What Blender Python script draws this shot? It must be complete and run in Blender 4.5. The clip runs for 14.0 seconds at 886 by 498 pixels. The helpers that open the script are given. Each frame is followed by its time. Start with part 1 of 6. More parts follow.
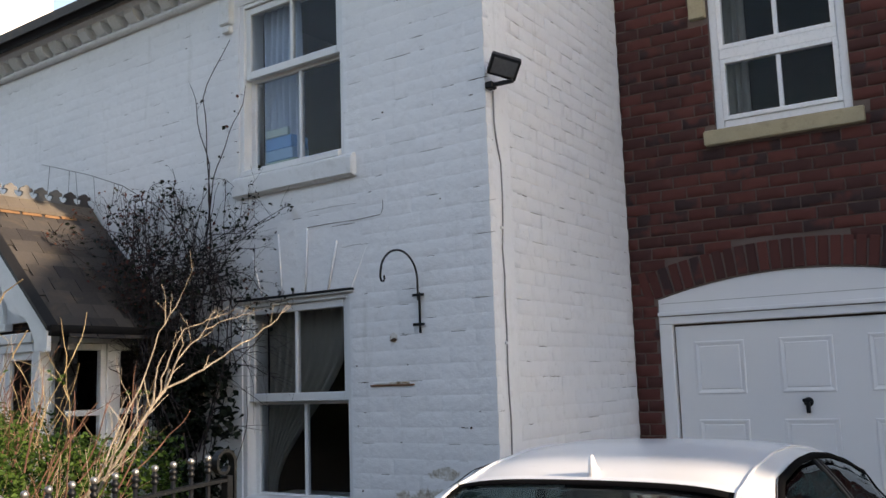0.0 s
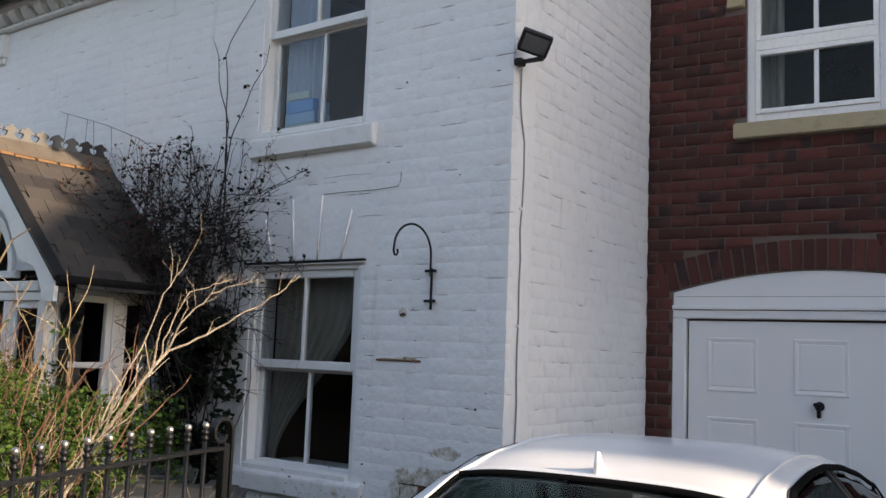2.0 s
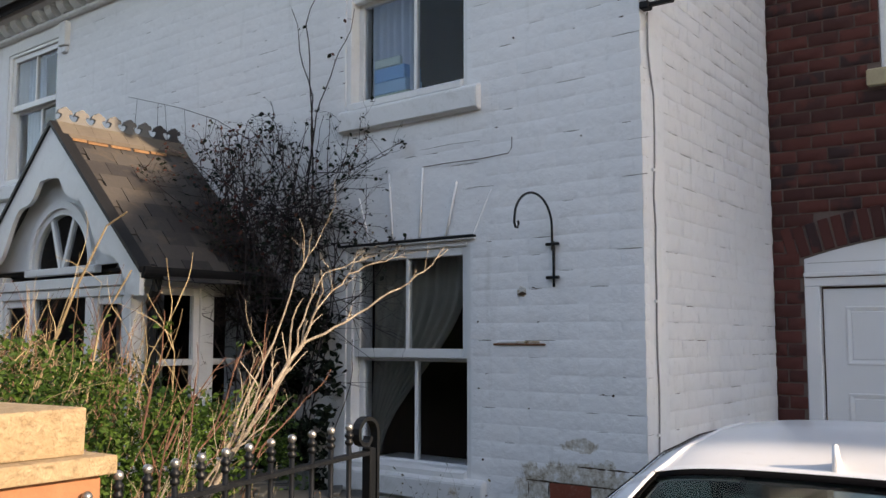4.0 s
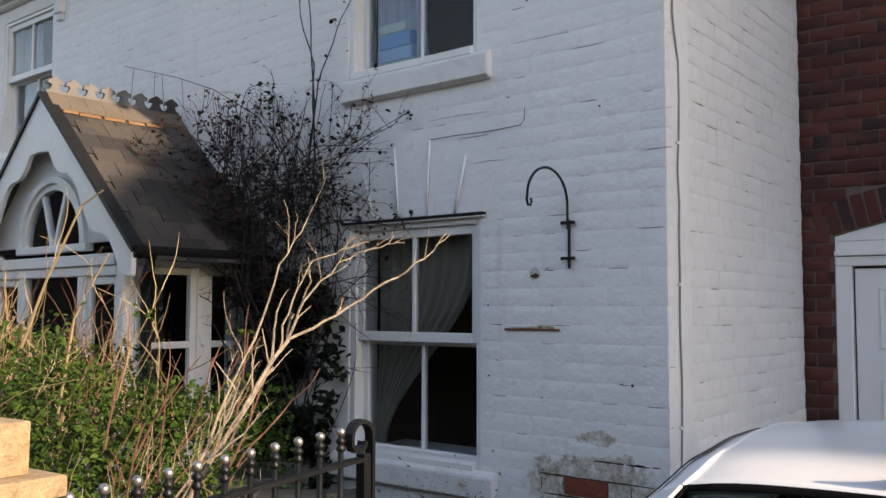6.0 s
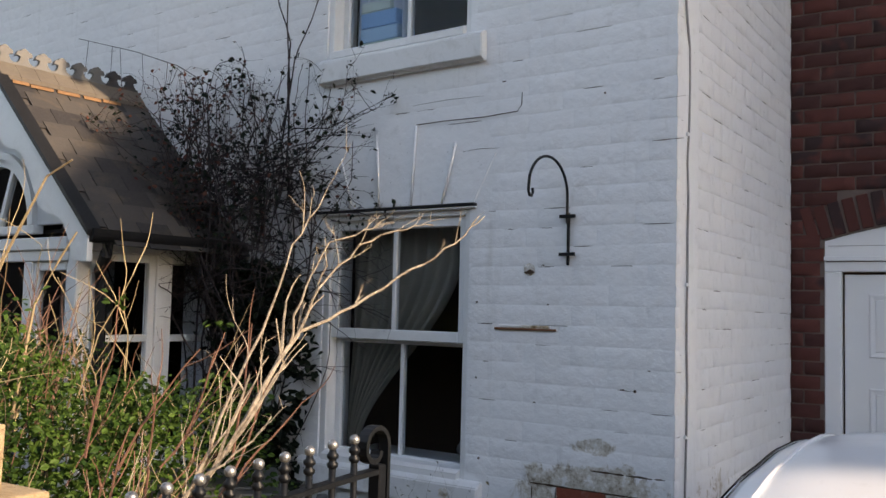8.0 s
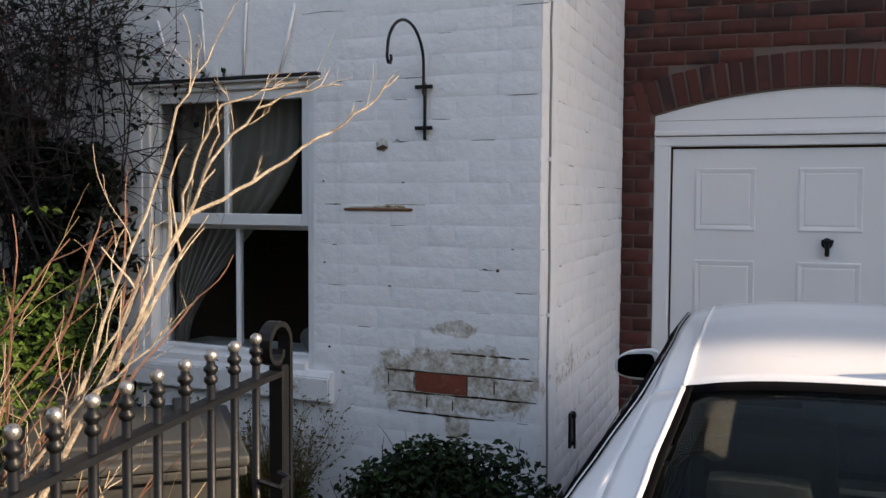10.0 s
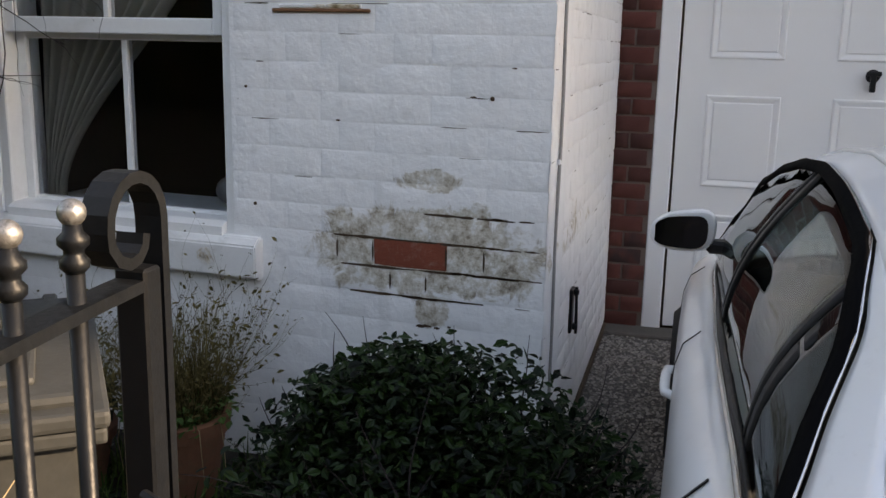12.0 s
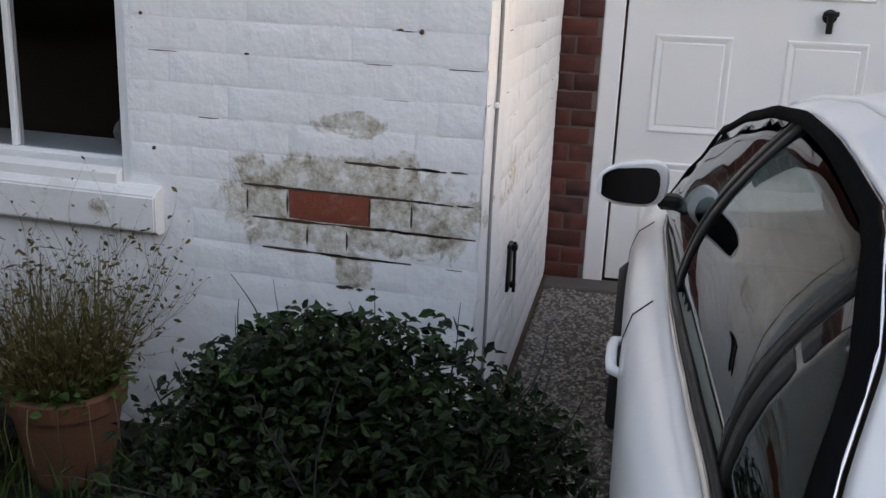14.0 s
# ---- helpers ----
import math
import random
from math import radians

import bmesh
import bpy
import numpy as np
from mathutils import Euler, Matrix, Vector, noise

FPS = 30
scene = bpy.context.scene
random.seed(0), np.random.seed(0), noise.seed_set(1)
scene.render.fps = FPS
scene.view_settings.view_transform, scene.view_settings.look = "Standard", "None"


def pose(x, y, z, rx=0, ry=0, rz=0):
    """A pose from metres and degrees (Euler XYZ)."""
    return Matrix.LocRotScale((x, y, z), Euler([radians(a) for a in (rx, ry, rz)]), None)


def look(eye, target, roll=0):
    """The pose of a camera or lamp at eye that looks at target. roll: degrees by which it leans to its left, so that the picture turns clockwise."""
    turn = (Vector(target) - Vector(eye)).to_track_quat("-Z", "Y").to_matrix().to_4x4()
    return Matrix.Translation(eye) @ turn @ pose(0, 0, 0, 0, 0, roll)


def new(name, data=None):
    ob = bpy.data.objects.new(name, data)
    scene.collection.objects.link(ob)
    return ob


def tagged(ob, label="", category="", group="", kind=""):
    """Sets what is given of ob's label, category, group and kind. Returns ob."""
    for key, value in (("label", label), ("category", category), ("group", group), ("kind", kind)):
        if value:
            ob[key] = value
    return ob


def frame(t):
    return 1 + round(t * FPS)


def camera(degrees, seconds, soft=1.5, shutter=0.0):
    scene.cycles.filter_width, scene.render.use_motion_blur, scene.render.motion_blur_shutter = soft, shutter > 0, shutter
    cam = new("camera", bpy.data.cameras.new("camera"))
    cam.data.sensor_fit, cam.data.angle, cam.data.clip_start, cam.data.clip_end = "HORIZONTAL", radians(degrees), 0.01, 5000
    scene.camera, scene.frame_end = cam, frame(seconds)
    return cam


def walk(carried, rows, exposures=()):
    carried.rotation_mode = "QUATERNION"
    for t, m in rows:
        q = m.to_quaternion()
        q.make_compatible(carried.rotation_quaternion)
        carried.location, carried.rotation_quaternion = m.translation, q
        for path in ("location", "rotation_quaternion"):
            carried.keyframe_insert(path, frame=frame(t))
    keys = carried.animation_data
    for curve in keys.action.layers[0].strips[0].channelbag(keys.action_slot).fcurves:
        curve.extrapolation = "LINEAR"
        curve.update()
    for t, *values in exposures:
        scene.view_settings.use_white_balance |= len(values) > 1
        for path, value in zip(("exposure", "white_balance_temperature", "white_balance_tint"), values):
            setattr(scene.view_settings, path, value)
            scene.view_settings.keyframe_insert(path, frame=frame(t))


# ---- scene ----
cam = camera(50.3, 14.0)
PATH = [
    (0, (2.983, -4.341, 1.541), (1.813, -2.743, 1.822), -1.9),
    (0.5, (2.958, -4.319, 1.553), (1.733, -2.759, 1.806), -0.9),
    (1, (2.931, -4.32, 1.599), (1.708, -2.751, 1.807), -0.3),
    (1.5, (2.917, -4.279, 1.587), (1.717, -2.696, 1.82), 0.7),
    (2, (2.916, -4.266, 1.579), (1.718, -2.679, 1.802), 2.2),
    (2.5, (2.799, -4.216, 1.557), (1.51, -2.692, 1.671), 0.2),
    (5, (2.148, -3.991, 1.607), (0.892, -2.453, 1.838), -0.2),
    (5.5, (2.163, -3.903, 1.639), (0.92, -2.347, 1.828), -0.3),
    (6, (2.12, -3.837, 1.635), (0.819, -2.324, 1.763), 0.1),
    (6.5, (2.013, -3.878, 1.582), (0.696, -2.377, 1.708), 2.0),
    (7, (1.87, -3.811, 1.618), (0.623, -2.252, 1.746), 1.5),
    (9.5, (1.506, -3.69, 1.594), (0.363, -2.054, 1.716), 1.7),
    (10, (1.318, -3.633, 1.59), (0.51, -1.806, 1.481), 0.3),
    (10.5, (1.17, -3.536, 1.56), (0.526, -1.659, 1.308), 1.0),
    (11, (1.061, -3.27, 1.524), (0.289, -1.444, 1.264), -0.2),
    (11.5, (0.933, -2.96, 1.495), (0.202, -1.126, 1.172), 0.4),
    (12, (0.761, -2.675, 1.448), (0.109, -0.832, 1.021), 1.2),
    (12.5, (0.695, -2.448, 1.405), (0.035, -0.632, 0.891), 2.5),
    (13, (0.667, -2.343, 1.425), (0.121, -0.494, 0.893), 3.7),
    (13.5, (0.669, -2.355, 1.423), (0.166, -0.5, 0.87), 2.3),
    (14, (0.706, -2.37, 1.419), (0.185, -0.518, 0.873), 2.4),
]
walk(cam, [(t, look(eye, target, roll)) for t, eye, target, roll in PATH], exposures=[(0, 1.32, 8400, 18), (7.2, 1.35, 8650, 19), (9.3, 1.42, 8650, 19), (10, 1.45, 8950, 20), (11, 1.6, 9350, 19), (12, 1.8, 9850, 20), (14, 2.17, 10150, 21)])

# ---- daylight ----
SUN_EL, SUN_AZ = 22.0, 4.0  # degrees above the horizon; degrees from +x towards +y
world = bpy.data.worlds.new("sky")
scene.world = world
world.use_nodes = True
wn = world.node_tree.nodes
sky = wn.new("ShaderNodeTexSky")
sky.sky_type = "NISHITA"
sky.sun_disc = False
sky.sun_elevation = radians(SUN_EL)
sky.sun_rotation = radians(90 - SUN_AZ)
sky.dust_density = 0.35
sky.air_density = 1.0
world.node_tree.links.new(sky.outputs[0], wn["Background"].inputs[0])
wn["Background"].inputs[1].default_value = 0.15
sun = new("sun", bpy.data.lights.new("sun", "SUN"))
sun.data.energy, sun.data.angle, sun.data.color = 3.2, radians(0.8), (1.0, 0.92, 0.80)
sun.matrix_world = look((math.cos(radians(SUN_AZ)) * 20, math.sin(radians(SUN_AZ)) * 20, 20 * math.tan(radians(SUN_EL))), (0, 0, 0))

# ---- helpers of this scene ----
DRIVE = Matrix.Translation((0.14, 0, 0)) @ Matrix.Rotation(radians(4.5), 4, "Z")  # frame of the side wall, garage, gate and car


def mesh_of(bm, name="mesh", mat=None, smooth=False):
    me = bpy.data.meshes.new(name)
    bmesh.ops.recalc_face_normals(bm, faces=bm.faces[:])
    bm.to_mesh(me)
    bm.free()
    if smooth:
        for p in me.polygons:
            p.use_smooth = True
    if mat:
        me.materials.append(mat)
    return me


def part(name, bm, mat, parent=None, label="", smooth=False, m=None):
    ob = new(name, mesh_of(bm, name, mat, smooth))
    if parent:
        ob.parent = parent
    if m is not None:
        ob.matrix_basis = m
    if label:
        ob["label"] = label
    return ob


def thing(name, label, category, group="", kind="", m=None):
    ob = new(name)
    if m is not None:
        ob.matrix_basis = m
    return tagged(ob, label, category, group, kind)


def add_box(bm, x0, x1, y0, y1, z0, z1, bevel=0.0, seg=1):
    vs = [bm.verts.new((x, y, z)) for x in (x0, x1) for y in (y0, y1) for z in (z0, z1)]
    fs = [bm.faces.new([vs[i] for i in f]) for f in ((0, 1, 3, 2), (4, 6, 7, 5), (0, 4, 5, 1), (2, 3, 7, 6), (0, 2, 6, 4), (1, 5, 7, 3))]
    if bevel > 0:
        es = list({e for f in fs for e in f.edges})
        bmesh.ops.bevel(bm, geom=es, offset=bevel, segments=seg, affect="EDGES", profile=0.6)
    return bm


def box(x0, x1, y0, y1, z0, z1, bevel=0.0, seg=1):
    return add_box(bmesh.new(), x0, x1, y0, y1, z0, z1, bevel, seg)


def add_prism(bm, pts, axis, a, b):
    """A polygon of (p, q) pairs pushed from a to b along the axis."""
    def at(p, q, w):
        return {"x": (w, p, q), "y": (p, w, q), "z": (p, q, w)}[axis]
    lo = [bm.verts.new(at(p, q, a)) for p, q in pts]
    hi = [bm.verts.new(at(p, q, b)) for p, q in pts]
    n = len(pts)
    bm.faces.new(lo)
    bm.faces.new(hi[::-1])
    for i in range(n):
        bm.faces.new((lo[i], lo[(i + 1) % n], hi[(i + 1) % n], hi[i]))
    return bm


def prism(pts, axis, a, b):
    return add_prism(bmesh.new(), pts, axis, a, b)


def add_tube(bm, pts, radii, sides=6):
    """A round bar along pts."""
    pts = [Vector(p) for p in pts]
    if not isinstance(radii, (list, tuple)):
        radii = [radii] * len(pts)
    rings, ref = [], Vector((0.31, 0.17, 0.93))
    for i, p in enumerate(pts):
        d = (pts[min(i + 1, len(pts) - 1)] - pts[max(i - 1, 0)]).normalized()
        a = d.cross(ref)
        if a.length < 1e-3:
            a = d.cross(Vector((1, 0, 0)))
        a.normalize()
        b = d.cross(a)
        rings.append([bm.verts.new(p + radii[i] * (math.cos(6.28319 * k / sides) * a + math.sin(6.28319 * k / sides) * b)) for k in range(sides)])
    for r, s in zip(rings, rings[1:]):
        for k in range(sides):
            bm.faces.new((r[k], r[(k + 1) % sides], s[(k + 1) % sides], s[k]))
    if sides > 2:
        bm.faces.new(rings[0][::-1])
        bm.faces.new(rings[-1])
    return bm


def tube(pts, radii, sides=6):
    return add_tube(bmesh.new(), pts, radii, sides)


def add_lathe(bm, profile, c=(0, 0, 0), n=20):
    rings = [[bm.verts.new((c[0] + r * math.cos(6.28319 * k / n), c[1] + r * math.sin(6.28319 * k / n), c[2] + z)) for k in range(n)] for r, z in profile]
    for r, s in zip(rings, rings[1:]):
        for k in range(n):
            bm.faces.new((r[k], r[(k + 1) % n], s[(k + 1) % n], s[k]))
    bm.faces.new(rings[0][::-1])
    bm.faces.new(rings[-1])
    return bm


def add_ball(bm, c, r, u=12, v=8):
    bmesh.ops.create_uvsphere(bm, u_segments=u, v_segments=v, radius=r, matrix=Matrix.Translation(c))
    return bm


def grid_mesh(fn, us, vs):
    """A sheet of points fn(u, v)."""
    bm = bmesh.new()
    g = [[bm.verts.new(fn(u, v)) for v in vs] for u in us]
    for i in range(len(us) - 1):
        for j in range(len(vs) - 1):
            bm.faces.new((g[i][j], g[i + 1][j], g[i + 1][j + 1], g[i][j + 1]))
    return bm


def thicken(bm, t):
    bmesh.ops.recalc_face_normals(bm, faces=bm.faces[:])
    bmesh.ops.solidify(bm, geom=bm.faces[:], thickness=t)
    return bm


def lin(a, b, n):
    return [a + (b - a) * i / (n - 1) for i in range(n)]


def raw(name, verts, faces, mat, parent=None, label="", smooth=False):
    me = bpy.data.meshes.new(name)
    me.from_pydata(verts, [], faces)
    me.materials.append(mat)
    if smooth:
        me.polygons.foreach_set("use_smooth", [True] * len(me.polygons))
    ob = new(name, me)
    if parent:
        ob.parent = parent
    if label:
        ob["label"] = label
    return ob


# ---- materials ----
def material(name, rough=0.6, metal=0.0, spec=0.5):
    ma = bpy.data.materials.new(name)
    ma.use_nodes = True
    nt = ma.node_tree
    bs = nt.nodes["Principled BSDF"]
    bs.inputs["Roughness"].default_value, bs.inputs["Metallic"].default_value = rough, metal
    bs.inputs["Specular IOR Level"].default_value = spec
    return ma, nt, bs


def node(nt, kind, **inputs):
    n = nt.nodes.new("ShaderNode" + kind)
    for k, v in inputs.items():
        n.inputs[k.replace("_", " ")].default_value = v
    return n


def noise_tex(nt, vec, scale, detail=4.0, rough=0.55, distort=0.0):
    n = node(nt, "TexNoise", Scale=scale, Detail=detail, Roughness=rough, Distortion=distort)
    if vec is not None:
        nt.links.new(vec, n.inputs["Vector"])
    return n.outputs["Fac"]


def ramp(nt, fac, stops):
    n = nt.nodes.new("ShaderNodeValToRGB")
    while len(n.color_ramp.elements) < len(stops):
        n.color_ramp.elements.new(0.5)
    for e, (p, c) in zip(n.color_ramp.elements, stops):
        e.position, e.color = p, (c[0], c[1], c[2], 1) if isinstance(c, tuple) else (c, c, c, 1)
    nt.links.new(fac, n.inputs[0])
    return n.outputs[0]


def mix(nt, fac, a, b, kind="MIX"):
    n = nt.nodes.new("ShaderNodeMix")
    n.data_type, n.blend_type = "RGBA", kind
    for s, v in ((0, fac), (6, a), (7, b)):
        if isinstance(v, (int, float)):
            n.inputs[s].default_value = v
        elif isinstance(v, tuple):
            n.inputs[s].default_value = (*v, 1)
        else:
            nt.links.new(v, n.inputs[s])
    return n.outputs[2]


def bump(nt, bs, height, strength=0.3, dist=0.01):
    n = node(nt, "Bump", Strength=strength, Distance=dist)
    nt.links.new(height, n.inputs["Height"])
    nt.links.new(n.outputs[0], bs.inputs["Normal"])


def place(nt, world_space=True):
    if world_space:
        return nt.nodes.new("ShaderNodeNewGeometry").outputs["Position"]
    return nt.nodes.new("ShaderNodeTexCoord").outputs["Object"]


def surface(name, a, b, rough=0.6, big=1.5, fine=40.0, bumps=0.15, dist=0.004, metal=0.0, dirt=None, dirt_amount=0.5, per="", spec=0.5):
    """Two colours mottled at two scales, a fine relief, and dirt in patches. per: vary by object or by island."""
    ma, nt, bs = material(name, rough, metal, spec)
    p = place(nt)
    f = noise_tex(nt, p, fine, 6, 0.65)
    g = noise_tex(nt, p, big, 4, 0.6, 0.4)
    t = mix(nt, 0.5, f, g)
    if per:
        r = nt.nodes.new("ShaderNodeObjectInfo").outputs["Random"] if per == "object" else nt.nodes.new("ShaderNodeNewGeometry").outputs["Random Per Island"]
        t = mix(nt, 0.55, t, r)
    c = mix(nt, ramp(nt, t, ((0.3, 0.0), (0.7, 1.0))), a, b)
    if dirt:
        d = ramp(nt, noise_tex(nt, p, big * 2.3, 8, 0.7, 0.6), ((0.52, 0.0), (0.72, dirt_amount)))
        c = mix(nt, d, c, dirt)
    nt.links.new(c, bs.inputs["Base Color"])
    nt.links.new(ramp(nt, f, ((0.2, max(rough - 0.12, 0.02)), (0.8, min(rough + 0.12, 1.0)))), bs.inputs["Roughness"])
    if bumps:
        bump(nt, bs, f, bumps, dist)
    return ma


def painted_brick(name):
    """Thick white masonry paint over brick: dull, a little grey and green in patches, with a lumpy relief."""
    ma, nt, bs = material(name, 0.62)
    p = place(nt)
    coarse = noise_tex(nt, p, 0.9, 5, 0.6, 0.3)
    mid = noise_tex(nt, p, 14.0, 6, 0.7)
    fine = noise_tex(nt, p, 90.0, 5, 0.6)
    c = mix(nt, ramp(nt, coarse, ((0.3, 0.0), (0.75, 1.0))), (0.87, 0.87, 0.87), (0.79, 0.795, 0.80))
    c = mix(nt, ramp(nt, mid, ((0.56, 0.0), (0.72, 0.35))), c, (0.55, 0.55, 0.53))
    st = node(nt, "Mapping", Scale=(7.0, 7.0, 0.9))
    nt.links.new(p, st.inputs[0])
    streak = noise_tex(nt, st.outputs[0], 1.0, 5, 0.65)
    c = mix(nt, ramp(nt, streak, ((0.60, 0.0), (0.78, 0.45))), c, (0.52, 0.52, 0.49))
    spots = noise_tex(nt, p, 55.0, 2, 0.5)
    c = mix(nt, ramp(nt, spots, ((0.74, 0.0), (0.78, 0.8))), c, (0.22, 0.21, 0.19))
    # old damp stains with worn edges low on the corner
    for cx, cz, sx, sz in ((-0.25, 0.81, 0.42, 0.165), (-0.24, 1.035, 0.125, 0.042), (-0.22, 0.63, 0.06, 0.07)):
        mp = node(nt, "Mapping", Location=(-cx / sx, 0.0, -cz / sz), Scale=(1 / sx, 0.6, 1 / sz))
        nt.links.new(p, mp.inputs[0])
        ln = nt.nodes.new("ShaderNodeVectorMath")
        ln.operation = "LENGTH"
        nt.links.new(mp.outputs[0], ln.inputs[0])
        ad = nt.nodes.new("ShaderNodeMath")
        ad.operation = "ADD"
        wob = nt.nodes.new("ShaderNodeMath")
        wob.operation = "MULTIPLY"
        wob.inputs[1].default_value = 1.5
        nt.links.new(noise_tex(nt, p, 9.0, 7, 0.7, 0.8), wob.inputs[0])
        nt.links.new(ln.outputs["Value"], ad.inputs[0])
        nt.links.new(wob.outputs[0], ad.inputs[1])
        mr = nt.nodes.new("ShaderNodeMapRange")
        for i, v in ((1, 1.56), (2, 1.68), (3, 0.95), (4, 0.0)):
            mr.inputs[i].default_value = v
        nt.links.new(ad.outputs[0], mr.inputs[0])
        grain = mix(nt, 0.45, noise_tex(nt, p, 30.0, 8, 0.75), noise_tex(nt, p, 10.0, 6, 0.7))
        tint = ramp(nt, grain, ((0.37, (0.10, 0.062, 0.045)), (0.43, (0.29, 0.235, 0.175)), (0.475, (0.48, 0.43, 0.35)), (0.53, (0.62, 0.585, 0.52)), (0.57, (0.74, 0.735, 0.72))))
        c = mix(nt, mr.outputs[0], c, tint)
    nt.links.new(c, bs.inputs["Base Color"])
    lump = noise_tex(nt, p, 5.0, 4, 0.6)
    h = mix(nt, 0.10, mix(nt, 0.6, noise_tex(nt, p, 22.0, 3, 0.5), lump), fine)
    bump(nt, bs, h, 0.75, 0.014)
    return ma


def worn_paint(name):
    """Paint flaking off brick: white remnants, cream undercoat, olive damp and brown brick at the worst spots."""
    ma, nt, bs = material(name, 0.85)
    p = place(nt)
    a = noise_tex(nt, p, 16.0, 8, 0.72, 0.7)
    b = noise_tex(nt, p, 38.0, 6, 0.7, 0.4)
    t = mix(nt, 0.35, a, b)
    c = ramp(nt, t, ((0.34, (0.10, 0.06, 0.035)), (0.41, (0.25, 0.18, 0.10)), (0.46, (0.48, 0.38, 0.26)), (0.52, (0.63, 0.56, 0.45)), (0.58, (0.74, 0.73, 0.69))))
    flake = ramp(nt, noise_tex(nt, p, 7.0, 8, 0.72, 1.2), ((0.47, 0.0), (0.53, 0.95)))
    c = mix(nt, flake, c, (0.74, 0.74, 0.73))
    brown = ramp(nt, noise_tex(nt, p, 11.0, 7, 0.7, 1.0), ((0.56, 0.0), (0.63, 0.8)))
    c = mix(nt, brown, c, (0.20, 0.13, 0.075))
    nt.links.new(c, bs.inputs["Base Color"])
    bump(nt, bs, mix(nt, 0.5, t, flake), 0.9, 0.007)
    return ma


M_WHITE = painted_brick("white_masonry_paint")
M_WORN = worn_paint("worn_cream_paint")
M_BAREBRICK = surface("bare_red_brick", (0.20, 0.042, 0.022), (0.27, 0.065, 0.035), 0.9, 12.0, 120.0, 0.5, 0.004, dirt=(0.45, 0.36, 0.3), dirt_amount=0.3)
M_DARKJOINT = surface("dark_open_joint", (0.035, 0.022, 0.014), (0.10, 0.06, 0.035), 0.95, 9.0, 90.0, 0.5, 0.004)
M_RUST = surface("rust", (0.12, 0.05, 0.025), (0.26, 0.12, 0.06), 0.9, 20.0, 120.0, 0.5, 0.003)
M_GBRICK = None
M_MORTAR = surface("mortar", (0.12, 0.085, 0.075), (0.18, 0.13, 0.11), 0.95, 3.0, 120.0, 0.4, 0.004)
M_STONE = surface("cast_stone", (0.36, 0.30, 0.19), (0.46, 0.39, 0.26), 0.9, 5.0, 90.0, 0.3, 0.003, dirt=(0.16, 0.14, 0.09), dirt_amount=0.55)
M_PAINT = surface("white_gloss_paint", (0.74, 0.74, 0.73), (0.82, 0.82, 0.81), 0.38, 3.0, 60.0, 0.12, 0.003, dirt=(0.55, 0.54, 0.50), dirt_amount=0.3)
M_STONEPAINT = surface("painted_stone", (0.70, 0.70, 0.69), (0.79, 0.79, 0.785), 0.55, 4.0, 60.0, 0.35, 0.004, dirt=(0.42, 0.41, 0.36), dirt_amount=0.45)
M_UPVC = surface("white_plastic", (0.80, 0.80, 0.80), (0.84, 0.84, 0.84), 0.3, 2.0, 40.0, 0.03, 0.002)
M_DOOR = surface("white_door_skin", (0.76, 0.765, 0.77), (0.80, 0.80, 0.80), 0.36, 1.2, 260.0, 0.10, 0.001)
# grey that stands for the shade in a groove
M_GROOVESHADE = surface("groove_shade_grey", (0.26, 0.25, 0.24), (0.36, 0.35, 0.34), 0.9, 5.0, 60.0, 0.1, 0.002)
M_IRON = surface("black_iron", (0.004, 0.0048, 0.006), (0.008, 0.0092, 0.011), 0.40, 10.0, 120.0, 0.25, 0.002, dirt=(0.018, 0.017, 0.016), dirt_amount=0.2, spec=0.25)
M_STEELBALL = surface("worn_silver_paint", (0.16, 0.16, 0.16), (0.50, 0.49, 0.47), 0.34, 60.0, 160.0, 0.3, 0.002, metal=0.8, dirt=(0.05, 0.045, 0.04), dirt_amount=0.7)
M_BLACKPLASTIC = surface("black_plastic", (0.009, 0.009, 0.010), (0.017, 0.017, 0.018), 0.5, 8.0, 90.0, 0.1, 0.002, spec=0.2)
M_GREYPLASTIC = surface("grey_green_plastic", (0.030, 0.032, 0.031), (0.052, 0.054, 0.052), 0.5, 4.0, 80.0, 0.15, 0.002, dirt=(0.095, 0.094, 0.088), dirt_amount=0.4)
M_SLATE = surface("slate", (0.024, 0.021, 0.021), (0.060, 0.052, 0.046), 0.75, 2.5, 60.0, 0.45, 0.004, per="object", dirt=(0.15, 0.11, 0.065), dirt_amount=0.4)
M_RIDGE = surface("clay_ridge", (0.08, 0.066, 0.054), (0.14, 0.115, 0.09), 0.9, 6.0, 70.0, 0.4, 0.004, dirt=(0.13, 0.12, 0.09), dirt_amount=0.6)
M_LEAD = surface("grey_crest_paint", (0.115, 0.112, 0.108), (0.17, 0.165, 0.158), 0.8, 8.0, 80.0, 0.3, 0.003, dirt=(0.16, 0.14, 0.10), dirt_amount=0.5)
M_CRESTDARK = surface("black_crest", (0.02, 0.018, 0.02), (0.04, 0.035, 0.036), 0.6, 8.0, 80.0, 0.3, 0.003)
M_TIMBERRAW = surface("bare_orange_wood", (0.13, 0.065, 0.03), (0.28, 0.15, 0.07), 0.85, 14.0, 90.0, 0.5, 0.004)
# dark brown that stands for shade inside the porch
M_PORCHSHADE = surface("porch_shade_brown", (0.012, 0.009, 0.007), (0.022, 0.016, 0.012), 0.6, 3.0, 60.0, 0.1, 0.002)
M_SAND = surface("sandstone", (0.33, 0.23, 0.125), (0.50, 0.375, 0.235), 0.95, 14.0, 45.0, 1.0, 0.02, dirt=(0.15, 0.095, 0.05), dirt_amount=0.7)
